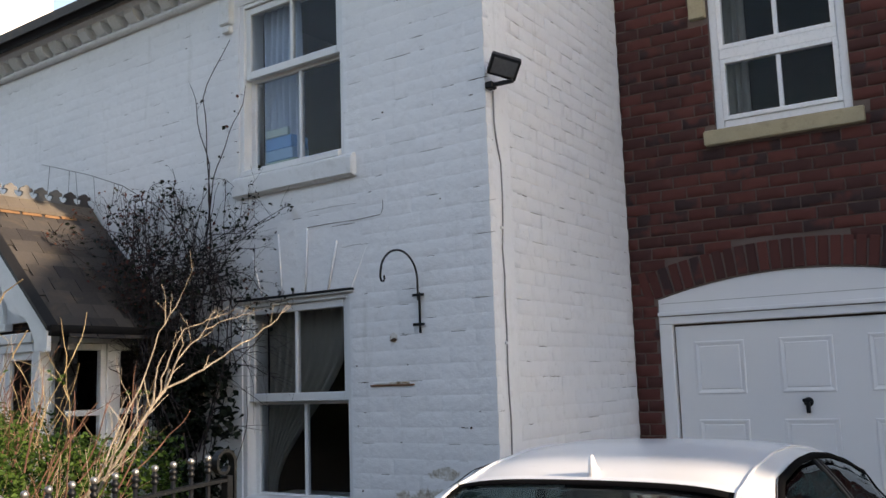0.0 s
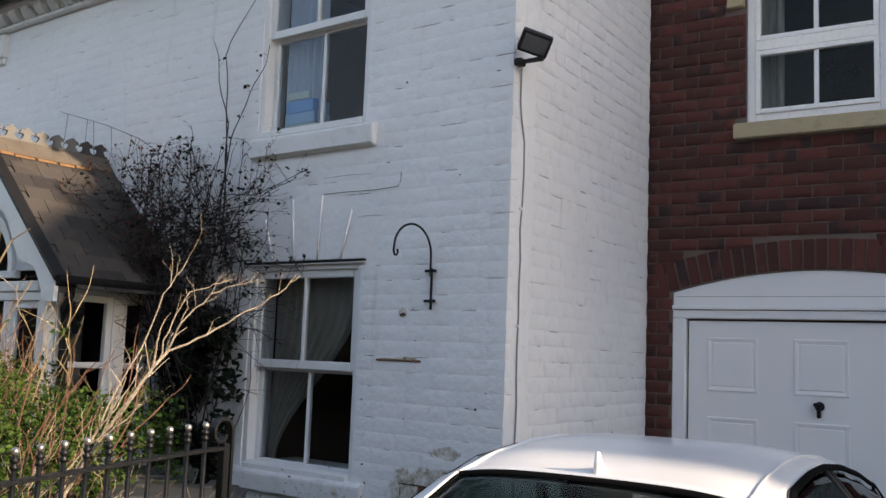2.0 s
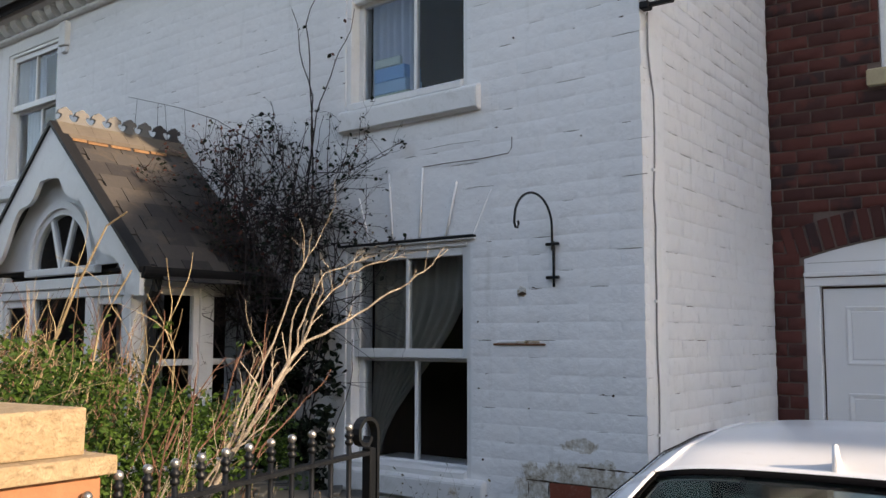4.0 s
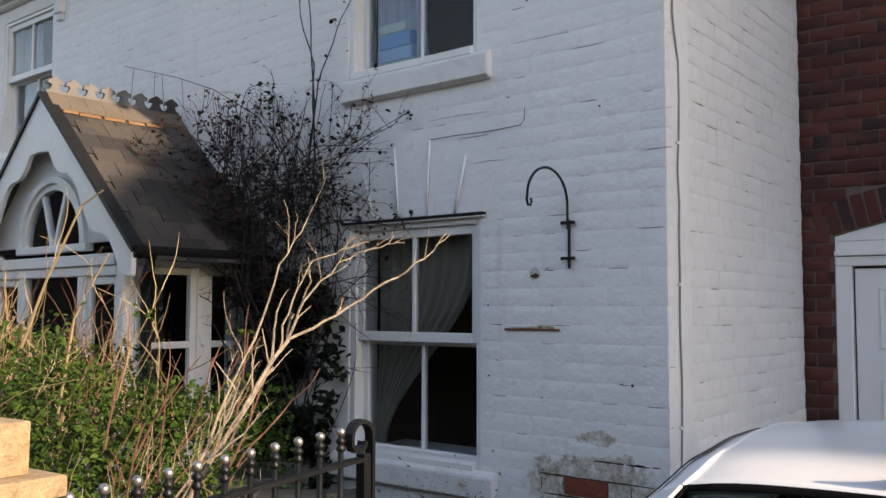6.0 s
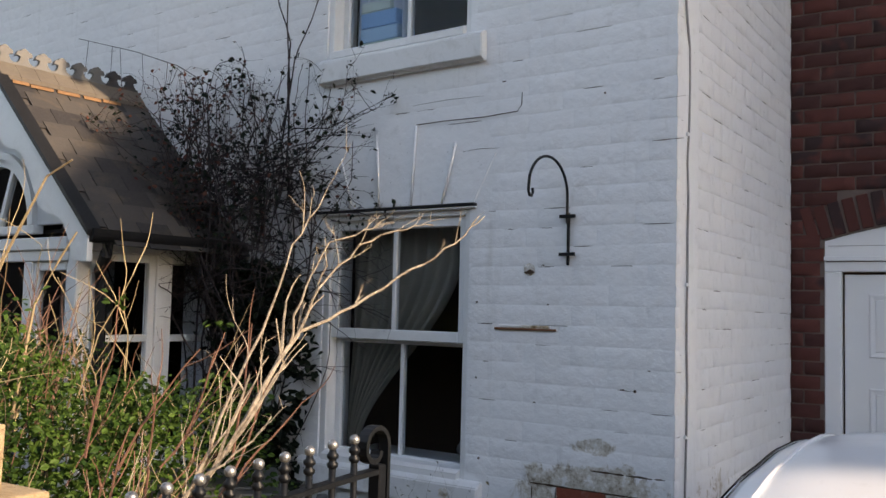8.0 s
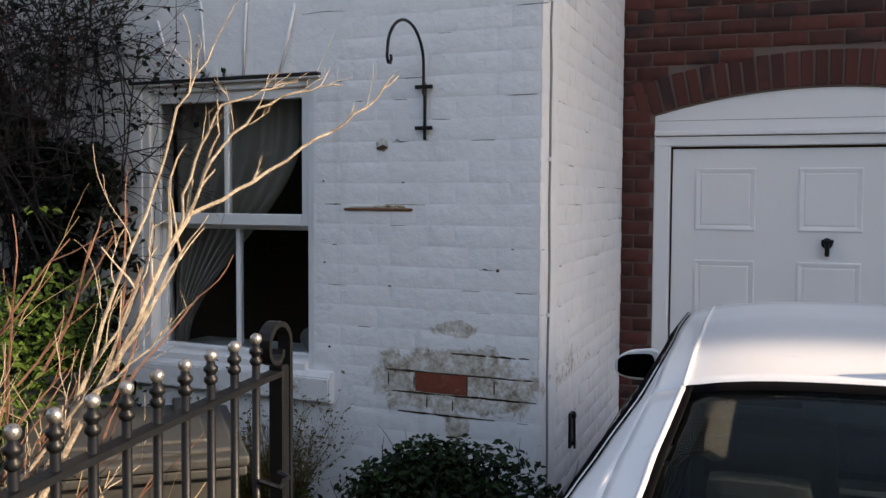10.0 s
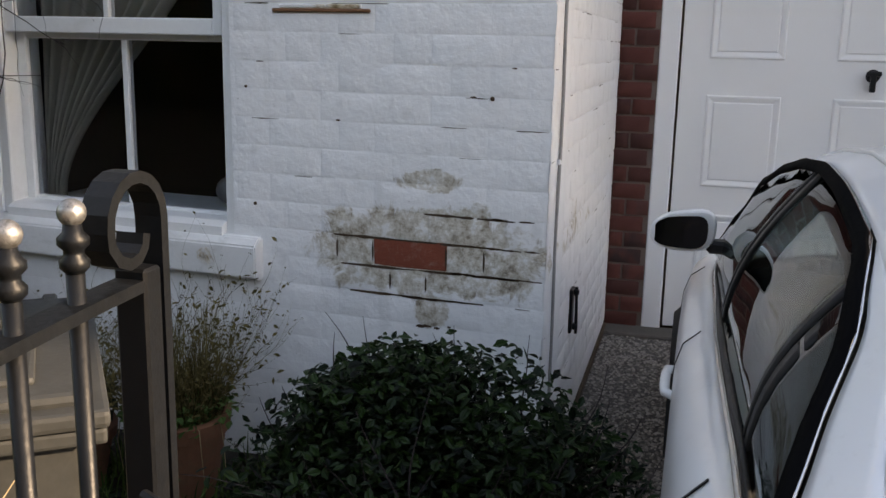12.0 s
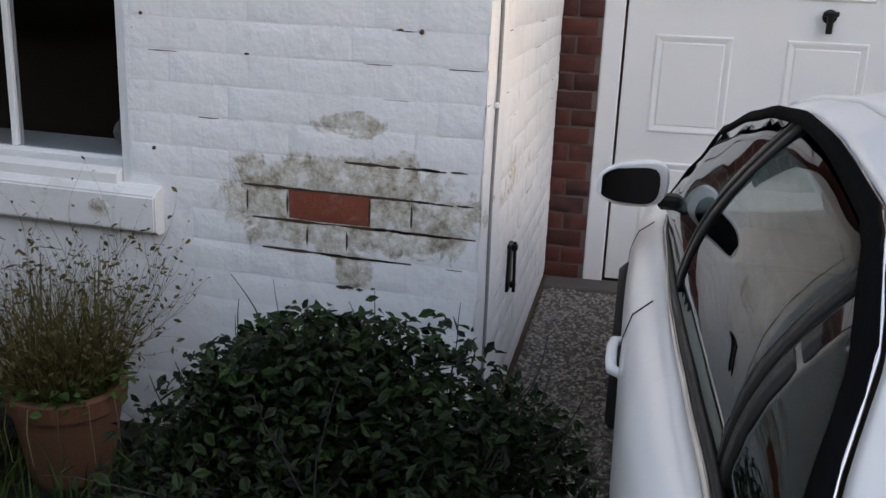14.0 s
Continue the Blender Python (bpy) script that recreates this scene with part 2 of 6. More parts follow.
M_ORANGEBRICK = surface("orange_brick", (0.26, 0.10, 0.045), (0.40, 0.19, 0.10), 0.92, 8.0, 80.0, 0.6, 0.005, per="object")
M_TERRA = surface("terracotta", (0.17, 0.065, 0.034), (0.25, 0.11, 0.062), 0.88, 8.0, 70.0, 0.3, 0.003, dirt=(0.14, 0.10, 0.06), dirt_amount=0.5)
M_SOIL = surface("soil", (0.012, 0.009, 0.006), (0.028, 0.021, 0.014), 0.98, 5.0, 60.0, 0.9, 0.012)
M_GRAVELBED = surface("gravel_bed", (0.075, 0.066, 0.057), (0.14, 0.125, 0.11), 0.95, 2.0, 90.0, 0.9, 0.008)
M_PEBBLE = surface("pebbles", (0.09, 0.078, 0.07), (0.36, 0.32, 0.28), 0.85, 30.0, 120.0, 0.2, 0.002, per="island")
M_GROUND = surface("ground_verge", (0.035, 0.034, 0.032), (0.055, 0.053, 0.05), 0.95, 0.6, 25.0, 0.5, 0.01)
# near-black colour that stands in for unlit room interiors
M_ROOMSHADE = surface("near_black_room_shade", (0.007, 0.007, 0.007), (0.009, 0.0085, 0.008), 0.9, 1.0, 20.0, 0.05, 0.002)
M_PLAINBRICK = surface("plain_brick_far", (0.16, 0.06, 0.045), (0.24, 0.10, 0.07), 0.92, 1.5, 30.0, 0.3, 0.005)


def garage_brick():
    """Dark red bricks, some nearly black at one end, each with a tone of its own."""
    ma, nt, bs = material("dark_red_brick", 0.85)
    p = place(nt)
    r = nt.nodes.new("ShaderNodeNewGeometry").outputs["Random Per Island"]
    o = nt.nodes.new("ShaderNodeObjectInfo").outputs["Random"]
    ad = nt.nodes.new("ShaderNodeMath")
    ad.operation = "ADD"
    nt.links.new(r, ad.inputs[0])
    nt.links.new(o, ad.inputs[1])
    fr = nt.nodes.new("ShaderNodeMath")
    fr.operation = "FRACT"
    nt.links.new(ad.outputs[0], fr.inputs[0])
    t = fr.outputs[0]
    c = ramp(nt, t, ((0.15, (0.058, 0.015, 0.012)), (0.5, (0.098, 0.022, 0.016)), (0.85, (0.135, 0.034, 0.025))))
    burnt = noise_tex(nt, p, 7.0, 2, 0.5)
    part_burnt = mix(nt, 1.0, ramp(nt, t, ((0.74, 0.0), (0.80, 0.95))), ramp(nt, burnt, ((0.40, 0.25), (0.52, 0.95))), "MULTIPLY")
    c = mix(nt, part_burnt, c, (0.022, 0.012, 0.013))
    fine = noise_tex(nt, p, 110.0, 6, 0.65)
    c = mix(nt, ramp(nt, fine, ((0.35, 0.25), (0.65, 0.0))), c, (0.05, 0.016, 0.012))
    nt.links.new(c, bs.inputs["Base Color"])
    bump(nt, bs, fine, 0.45, 0.004)
    return ma


M_GBRICK = garage_brick()


def cloth(name, a, b, sheer=0.0):
    ma, nt, bs = material(name, 0.95, spec=0.1)
    p = place(nt)
    c = mix(nt, noise_tex(nt, p, 6.0, 4), a, b)
    nt.links.new(c, bs.inputs["Base Color"])
    bump(nt, bs, noise_tex(nt, p, 220.0, 3), 0.2, 0.001)
    if sheer:
        bs.inputs["Alpha"].default_value = 1 - sheer
    return ma


M_NET = cloth("cream_curtain", (0.26, 0.24, 0.20), (0.34, 0.315, 0.265))
M_BLUECURTAIN = cloth("pale_blue_curtain", (0.48, 0.56, 0.66), (0.58, 0.66, 0.74))


def glass(name, tint=(1, 1, 1), rough=0.0, ior=1.45):
    ma, nt, bs = material(name, rough)
    bs.inputs["Base Color"].default_value = (*tint, 1)
    bs.inputs["Transmission Weight"].default_value = 1.0
    bs.inputs["IOR"].default_value = ior
    p = place(nt)
    bump(nt, bs, noise_tex(nt, p, 2.2, 1, 0.4), 0.02, 0.02)
    return ma


M_GLASS = glass("window_glass", (0.80, 0.84, 0.88), 0.0, 1.22)
M_CARGLASS = glass("tinted_car_glass", (0.42, 0.55, 0.53), 0.0, 1.22)
M_SIDEGLASS = glass("dark_side_glass", (0.20, 0.29, 0.29), 0.0, 1.22)


def car_paint():
    ma, nt, bs = material("silver_white_car_paint", 0.32, 0.08)
    p = place(nt)
    f = noise_tex(nt, p, 900.0, 2)
    g = noise_tex(nt, p, 3.0, 4)
    c = mix(nt, g, (0.78, 0.79, 0.80), (0.82, 0.825, 0.83))
    c = mix(nt, ramp(nt, noise_tex(nt, p, 22.0, 6, 0.7), ((0.58, 0.0), (0.8, 0.3))), c, (0.5, 0.49, 0.47))
    nt.links.new(c, bs.inputs["Base Color"])
    nt.links.new(ramp(nt, f, ((0.3, 0.28), (0.7, 0.40))), bs.inputs["Roughness"])
    bs.inputs["Coat Weight"].default_value = 0.6
    bs.inputs["Coat Roughness"].default_value = 0.06
    return ma


M_CAR = car_paint()
M_CERAMIC = surface("black_screen_edge", (0.003, 0.003, 0.0035), (0.006, 0.006, 0.0065), 0.8, 8.0, 90.0, 0.05, 0.001, spec=0.02)
M_CHROME = surface("satin_chrome", (0.55, 0.55, 0.55), (0.65, 0.65, 0.65), 0.2, 5.0, 60.0, 0.02, 0.001, metal=1.0)
M_TYRE = surface("tyre_rubber", (0.012, 0.012, 0.012), (0.025, 0.025, 0.025), 0.85, 8.0, 90.0, 0.3, 0.002)
M_MIRROR = surface("mirror_glass", (0.030, 0.036, 0.052), (0.032, 0.038, 0.055), 0.03, 5.0, 10.0, 0.0, 0.001, metal=1.0)
M_SEAT = surface("dark_seat_cloth", (0.01, 0.01, 0.011), (0.02, 0.02, 0.021), 0.95, 6.0, 150.0, 0.2, 0.002)


def leaf_mat(name, a, b, rough=0.5, through_light=0.25):
    ma, nt, bs = material(name, rough, spec=0.16)
    r = nt.nodes.new("ShaderNodeNewGeometry").outputs["Random Per Island"]
    p = place(nt)
    t = mix(nt, 0.35, r, noise_tex(nt, p, 5.0, 3))
    c = mix(nt, ramp(nt, t, ((0.2, 0.0), (0.8, 1.0))), a, b)
    nt.links.new(c, bs.inputs["Base Color"])
    tr = nt.nodes.new("ShaderNodeBsdfTranslucent")
    nt.links.new(c, tr.inputs[0])
    mx = nt.nodes.new("ShaderNodeMixShader")
    mx.inputs[0].default_value = through_light
    nt.links.new(bs.outputs[0], mx.inputs[1])
    nt.links.new(tr.outputs[0], mx.inputs[2])
    nt.links.new(mx.outputs[0], nt.nodes["Material Output"].inputs[0])
    return ma


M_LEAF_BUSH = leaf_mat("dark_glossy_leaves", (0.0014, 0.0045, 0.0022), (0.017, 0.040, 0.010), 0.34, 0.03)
M_LEAF_HEDGE = leaf_mat("yellow_green_leaves", (0.015, 0.042, 0.008), (0.07, 0.125, 0.024), 0.55, 0.2)
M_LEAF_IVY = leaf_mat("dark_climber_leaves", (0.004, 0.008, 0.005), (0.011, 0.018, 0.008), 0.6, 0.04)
M_LEAF_BROWN = leaf_mat("withered_leaves", (0.09, 0.035, 0.03), (0.16, 0.07, 0.05), 0.8)
M_STRAW = surface("dry_pale_stems", (0.13, 0.09, 0.05), (0.40, 0.31, 0.18), 0.85, 14.0, 120.0, 0.3, 0.002, per="island")
# brown mottle; its contrast also paints highlights and shade sides of branches
M_BARK = surface("pale_tan_bark", (0.07, 0.042, 0.026), (0.48, 0.42, 0.33), 0.85, 26.0, 140.0, 0.6, 0.003, dirt=(0.10, 0.05, 0.028), dirt_amount=0.85)
M_TWIGRED = surface("reddish_twigs", (0.09, 0.038, 0.028), (0.19, 0.095, 0.06), 0.8, 14.0, 120.0, 0.3, 0.002)
M_TWIGDARK = surface("dark_purple_twigs", (0.018, 0.012, 0.013), (0.042, 0.027, 0.026), 0.8, 14.0, 120.0, 0.3, 0.002)
M_DRYGRASS = leaf_mat("dry_olive_stems", (0.06, 0.05, 0.018), (0.18, 0.145, 0.06), 0.8)
M_GRASS = leaf_mat("grass_blades", (0.03, 0.06, 0.015), (0.08, 0.13, 0.035), 0.6)

# ---- ground ----
def ground_z(x, y):
    """The land lies level at the garage and falls a little towards the street."""
    d = max(0.0, 0.3 - y)
    return -0.03 * min(d, 6.0)


bm = grid_mesh(lambda x, y: (x, y, ground_z(x, y) - 0.03), [-900, -200, -40, -12, -8, -6, -4, -2, -1, 0, 1, 2, 3, 4, 6, 10, 40, 200, 900], [-900, -200, -40, -12, -7, -5.7, -4, -3, -2, -1, 0, 0.3, 1, 2, 3, 6, 40, 200, 900])
ground = tagged(part("ground", bm, M_GROUND), "grey-brown worn ground around the house", "ground", kind="structure")
bm = grid_mesh(lambda u, v: DRIVE @ Vector((u, v, ground_z(0, v) + 0.006 * noise.noise((u * 4, v * 4, 0)))), lin(0.0, 3.6, 28), lin(-6.0, 2.14, 50))
driveway = tagged(part("driveway", bm, M_GRAVELBED), "gravel drive in front of the garage", "driveway", kind="structure")
bm = grid_mesh(lambda x, y: (x, y, ground_z(x, y) + 0.05 + 0.03 * noise.noise((x * 2.5, y * 2.5, 3))), lin(-7.4, 0.12, 70), lin(-3.6, -0.01, 36))
garden_bed = tagged(part("garden_bed", bm, M_SOIL), "dark garden soil below the house front", "soil", kind="structure")
bm = bmesh.new()
rng = random.Random(4)


def pebble_cloud(n, u0, u1, v0, v1, lo, hi):
    verts, faces = [], []
    for i in range(n):
        u, v, r = rng.uniform(u0, u1), rng.uniform(v0, v1), rng.uniform(lo, hi)
        c = DRIVE @ Vector((u, v, ground_z(0, v) + r * 0.3))
        b = len(verts)
        a = rng.uniform(0, 6.28)
        for k in range(5):
            s = r * rng.uniform(0.75, 1.2)
            verts.append((c.x + s * math.cos(a + k * 1.2566), c.y + s * math.sin(a + k * 1.2566), c.z + rng.uniform(-0.2, 0.2) * r))
        verts.append((c.x + rng.uniform(-0.3, 0.3) * r, c.y, c.z + r * rng.uniform(0.5, 0.8)))
        for k in range(5):
            faces.append((b + k, b + (k + 1) % 5, b + 5))
    return verts, faces


bm.free()
pv, pf = pebble_cloud(15000, 0.01, 0.75, -0.6, 2.0, 0.004, 0.011)
pebbles = tagged(raw("gravel", pv, pf, M_PEBBLE), "small grey and buff gravel stones on the drive", "gravel", kind="stuff")


# ---- walls with openings ----
def holed(bm, a0, a1, z0, z1, holes, put):
    """Boxes that fill a0..a1 by z0..z1 apart from the holes (a0, a1, z0, z1); put(bm, a0, a1, z0, z1) adds one."""
    cuts = sorted({a0, a1, *[min(max(h[i], a0), a1) for h in holes for i in (0, 1)]})
    for p, q in zip(cuts, cuts[1:]):
        spans = sorted((h[2], h[3]) for h in holes if h[0] < (p + q) / 2 < h[1])
        z = z0
        for s, e in spans:
            if s > z:
                put(bm, p, q, z, s)
            z = max(z, e)
        if z < z1:
            put(bm, p, q, z, z1)
    return bm


LOWER = (-1.905, -0.925, 0.80, 2.115)   # openings of the front wall: x0, x1, z0, z1
UPPER = (-1.93, -0.945, 2.99, 4.24)
FARUP = (-6.50, -5.565, 2.99, 4.24)
HOLES = [LOWER, UPPER, FARUP, (-4.2, -3.1, 0.0, 2.05)]
FRONT_X0, CORNER, FRONT_TOP = -7.4, 0.14, 4.36
JOINT = 0.0013
wall_front = tagged(part("wall_front", holed(bmesh.new(), FRONT_X0, CORNER - 0.004, -0.3, 4.75, HOLES, lambda b, p, q, s, e: add_box(b, p, q, JOINT, 0.24, s, e)), M_WHITE),
                    "white-painted brick front wall with worn patches", "wall", kind="structure")
bm = prism([(-0.24, 0.03), (-0.003, 0.006), (-0.003, 2.13), (-0.24, 2.13)], "z", -0.3, 6.3)
wall_side = tagged(part("wall_side", bm, M_WHITE, m=DRIVE), "white-painted brick side wall facing the drive", "wall", kind="structure")
wall_left = tagged(part("wall_left", box(-7.64, -7.404, 0.0, 6.0, -0.3, 6.0), M_WHITE), "white-painted end wall of the house", "wall", kind="structure")
wall_back = tagged(part("wall_back", box(-7.64, 0.0, 6.0, 6.24, -0.3, 4.75), M_WHITE), "plain rear wall of the house", "wall", kind="structure")

# garage block
GV = 2.14
G_OPEN = (0.19, 2.15, -0.3, 2.26)
G_WIN = (0.705, 1.63, 3.285, 4.45)
bm = holed(bmesh.new(), -0.24, 3.4, -0.3, 5.6, [G_OPEN, G_WIN], lambda b, p, q, s, e: add_box(b, p, q, GV + 0.008, GV + 0.30, s, e))
wall_garage = tagged(part("wall_garage", bm, M_MORTAR, m=DRIVE), "dark red brick garage wall with pale mortar", "wall", kind="structure")
# added gable out of view, shaped to cast the shade on drive and porch
bm = prism([(-0.4, -0.3), (5.6, -0.3), (5.6, 7.97), (2.6, 10.55), (-0.4, 7.97)], "x", 12.0, 14.0)
wall_neighbour = tagged(part("wall_neighbour", bm, M_PLAINBRICK), "unseen brick gable added to shade the drive and porch roof", "wall", kind="structure")
bm = box(-0.24, 3.4, 5.0, 5.2, -0.3, 5.6)
add_box(bm, -0.24, 3.4, GV + 0.3, 5.0, 5.45, 5.6)
add_box(bm, -0.24, -0.1, GV + 0.31, 5.0, -0.3, 5.45)
garage_shell = tagged(part("garage_shell", bm, M_PLAINBRICK, m=DRIVE), "plain back and top of the garage block", "wall", kind="structure")


# added backdrop, never in view: darkens what windows and mirror reflect
bm = box(-60, 60, -16.3, -16.0, -0.5, 7.0)
wall_street = tagged(part("wall_street", bm, surface("backdrop_dark_blue", (0.018, 0.021, 0.03), (0.03, 0.033, 0.042), 0.9, 1.5, 30.0, 0.3, 0.005)), "unseen dark backdrop added behind the viewpoint for reflections in the glass", "wall", kind="structure")


# rooms behind the windows; near-black walls stand in for their dimness
def room(name, x0, x1, y0, y1, z0, z1, m=None, mat=M_ROOMSHADE):
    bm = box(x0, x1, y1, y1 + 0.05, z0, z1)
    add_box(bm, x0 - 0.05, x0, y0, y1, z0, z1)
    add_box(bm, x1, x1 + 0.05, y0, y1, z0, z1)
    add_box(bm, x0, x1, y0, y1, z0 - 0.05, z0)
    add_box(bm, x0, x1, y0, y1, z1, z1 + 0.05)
    return tagged(part(name, bm, mat, m=m), "room behind a window, its dimness put into near-black walls", "room", kind="structure")


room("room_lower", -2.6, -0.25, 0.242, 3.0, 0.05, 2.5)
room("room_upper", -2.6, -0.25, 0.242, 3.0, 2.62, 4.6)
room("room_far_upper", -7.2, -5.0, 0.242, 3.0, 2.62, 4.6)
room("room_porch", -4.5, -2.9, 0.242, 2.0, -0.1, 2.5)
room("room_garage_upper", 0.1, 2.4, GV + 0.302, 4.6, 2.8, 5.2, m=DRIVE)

# roof of the house, gutter and corbelled eaves
bm = bmesh.new()
add_prism(bm, [(-0.30, 4.62), (3.2, 6.75), (3.2, 6.67), (-0.30, 4.54)], "x", -7.7, 0.10)
add_prism(bm, [(6.4, 4.62), (3.2, 6.75), (3.2, 6.67), (6.4, 4.54)], "x", -7.7, 0.10)
roof = tagged(part("roof", bm, M_SLATE), "dark slate pitched roof of the house", "roof", kind="structure")
eaves = thing("eaves", "white-painted moulded eaves with a row of corbels below a black gutter", "eaves", kind="structure")
bm = prism([(0.0, 4.36), (-0.035, 4.36), (-0.05, 4.375), (-0.05, 4.395), (-0.03, 4.41), (0.0, 4.41)], "x", FRONT_X0, CORNER)
part("moulding", bm, M_STONEPAINT, eaves)
part("band", prism([(0.0, 4.50), (-0.11, 4.50), (-0.14, 4.53), (-0.14, 4.58), (0.0, 4.58)], "x", FRONT_X0, CORNER), M_STONEPAINT, eaves)
cb = mesh_of(prism([(0.0, 4.41), (-0.055, 4.415), (-0.085, 4.44), (-0.105, 4.47), (-0.11, 4.50), (0.0, 4.50)], "x", -0.055, 0.055), "corbel", M_STONEPAINT)
for i in range(36):
    o = new("corbel", cb)
    o.parent = eaves
    o.location.x = FRONT_X0 + 0.12 + 0.21 * i
gut = bmesh.new()
add_prism(gut, [(-0.145 - 0.055 * (1 - math.cos(a)), 4.585 - 0.055 * math.sin(a)) for a in lin(0, math.pi, 9)] + [(-0.25, 4.595), (-0.145, 4.595)], "x", FRONT_X0 - 0.1, CORNER + 0.1)
part("gutter", gut, M_BLACKPLASTIC, eaves, "black plastic gutter")
chimney = thing("chimney", "pale rendered chimney stack above the roof", "chimney")
bm = box(-8.3, -7.15, 1.0, 1.7, 4.9, 7.9, 0.01)
part("chimney_shaft", bm, M_STONEPAINT, chimney)
part("cap", box(-8.36, -7.09, 0.94, 1.76, 7.9, 8.02, 0.02), M_STONEPAINT, chimney)


# ---- windows of the house ----
def sash_window(name, o, label, glass_lo, meet, mull, open_face=0.03, mould=True):
    """A two-sash window: upper sash proud, lower sash set back, one glazing bar in each. o: opening x0, x1, z0, z1."""
    x0, x1, z0, z1 = o
    w = thing(name, label, "window", kind="structure")
    y = open_face
    # box frame
    for nm, b in (("frame_stile", (x0, x0 + 0.045)), ("frame_stile", (x1 - 0.035, x1))):
        part(nm, box(b[0], b[1], y - 0.02, y + 0.11, z0, z1, 0.004), M_PAINT, w)
    part("frame_head", box(x0 + 0.045, x1 - 0.035, y - 0.02, y + 0.11, z1 - 0.03, z1, 0.004), M_PAINT, w)
    part("frame_sill", prism([(y - 0.05, z0), (y + 0.11, z0), (y + 0.11, z0 + 0.06), (y - 0.02, z0 + 0.05), (y - 0.05, z0 + 0.035)], "x", x0 + 0.045, x1 - 0.035), M_PAINT, w)
    a0, a1 = x0 + 0.045, x1 - 0.035
    # upper sash
    up = part("upper_sash", box(a0, a0 + 0.045, y, y + 0.045, meet, z1 - 0.03, 0.004), M_PAINT, w)
    bm = box(a1 - 0.045, a1, y, y + 0.045, meet, z1 - 0.03, 0.004)
    add_box(bm, a0 + 0.045, a1 - 0.045, y, y + 0.045, z1 - 0.08, z1 - 0.03, 0.004)
    add_box(bm, a0 + 0.045, a1 - 0.045, y, y + 0.045, meet, meet + 0.055, 0.004)
    part("sash_rail", bm, M_PAINT, up)
    part("glazing_bar", box(mull - 0.012, mull + 0.012, y + 0.005, y + 0.04, meet + 0.055, z1 - 0.08, 0.003), M_PAINT, up)
    # lower sash, behind
    lo = part("lower_sash", box(a0, a0 + 0.04, y + 0.05, y + 0.095, z0 + 0.05, meet + 0.02, 0.004), M_PAINT, w)
    bm = box(a1 - 0.022, a1, y + 0.05, y + 0.095, z0 + 0.05, meet + 0.02, 0.004)
    add_box(bm, a0 + 0.04, a1 - 0.022, y + 0.05, y + 0.095, z0 + 0.05, glass_lo, 0.004)
    add_box(bm, a0 + 0.04, a1 - 0.022, y + 0.05, y + 0.095, meet - 0.02, meet + 0.02, 0.004)
    part("sash_rail", bm, M_PAINT, lo)
    part("glazing_bar", box(mull + 0.015, mull + 0.038, y + 0.055, y + 0.09, glass_lo, meet - 0.02, 0.003), M_PAINT, lo)
    for p0, p1, s, e, yy, pr in ((a0 + 0.045, mull - 0.012, meet + 0.055, z1 - 0.08, y + 0.02, up), (mull + 0.012, a1 - 0.045, meet + 0.055, z1 - 0.08, y + 0.0205, up),
                                 (a0 + 0.04, mull + 0.015, glass_lo, meet - 0.02, y + 0.07, lo), (mull + 0.038, a1 - 0.022, glass_lo, meet - 0.02, y + 0.0705, lo)):
        g = part("pane", box(p0, p1, yy, yy + 0.004, s, e), M_GLASS, pr)
        g.visible_shadow = False
    return w


window_1 = sash_window("window_1", LOWER, "white wooden sash window with four dark panes beside the climber", 0.867, 1.455, -1.425)
window_2 = sash_window("window_2", UPPER, "white wooden upstairs sash window with blue curtain behind", 3.05, 3.69, -1.44)
window_3 = sash_window("window_3", FARUP, "white wooden upstairs sash window above the porch", 3.05, 3.69, -6.02)


def stone_sill(name, x0, x1, z0, z1, label):
    bm = prism([(0.06, z0), (-0.03, z0), (-0.03, z0 + 0.012), (-0.05, z0 + 0.012), (-0.05, z1 - 0.028), (-0.02, z1 - 0.004), (0.06, z1)], "x", x0 + 0.004, x1 - 0.004)
    bmesh.ops.bevel(bm, geom=bm.edges[:], offset=0.005, segments=2, affect="EDGES")
    return tagged(part(name, bm, M_STONEPAINT), label, "window sill", kind="structure")


stone_sill("sill_lower", -2.03, -0.815, 0.665, 0.812, "chipped white-painted stone sill below a window")
stone_sill("sill_upper", -1.95, -0.843, 2.838, 2.992, "white-painted stone sill below an upstairs window")
stone_sill("sill_far_upper", -6.62, -5.46, 2.838, 2.992, "white-painted stone sill above the porch")

bm = bmesh.new()
add_lathe(bm, [(0.034, 0.0), (0.03, 0.002), (0.004, 0.0025)], n=9)
bmesh.ops.rotate(bm, cent=(0, 0, 0), matrix=Matrix.Rotation(radians(90), 3, "X"), verts=bm.verts[:])
bmesh.ops.scale(bm, vec=(1.15, 1.0, 0.95), verts=bm.verts[:])
bmesh.ops.translate(bm, vec=(-1.005, -0.0495, 0.738), verts=bm.verts[:])
tagged(part("sill_chip", bm, M_WORN), "flaked patch of paint on the stone sill", "chip")
# dark strip paints the shaded gap between wall and gravel
part("base_strip", box(-0.003, 0.014, 0.02, 2.12, -0.05, 0.028, 0.003), M_DARKJOINT, wall_side, "dark strip drawn for the shaded gap at the foot of the wall")

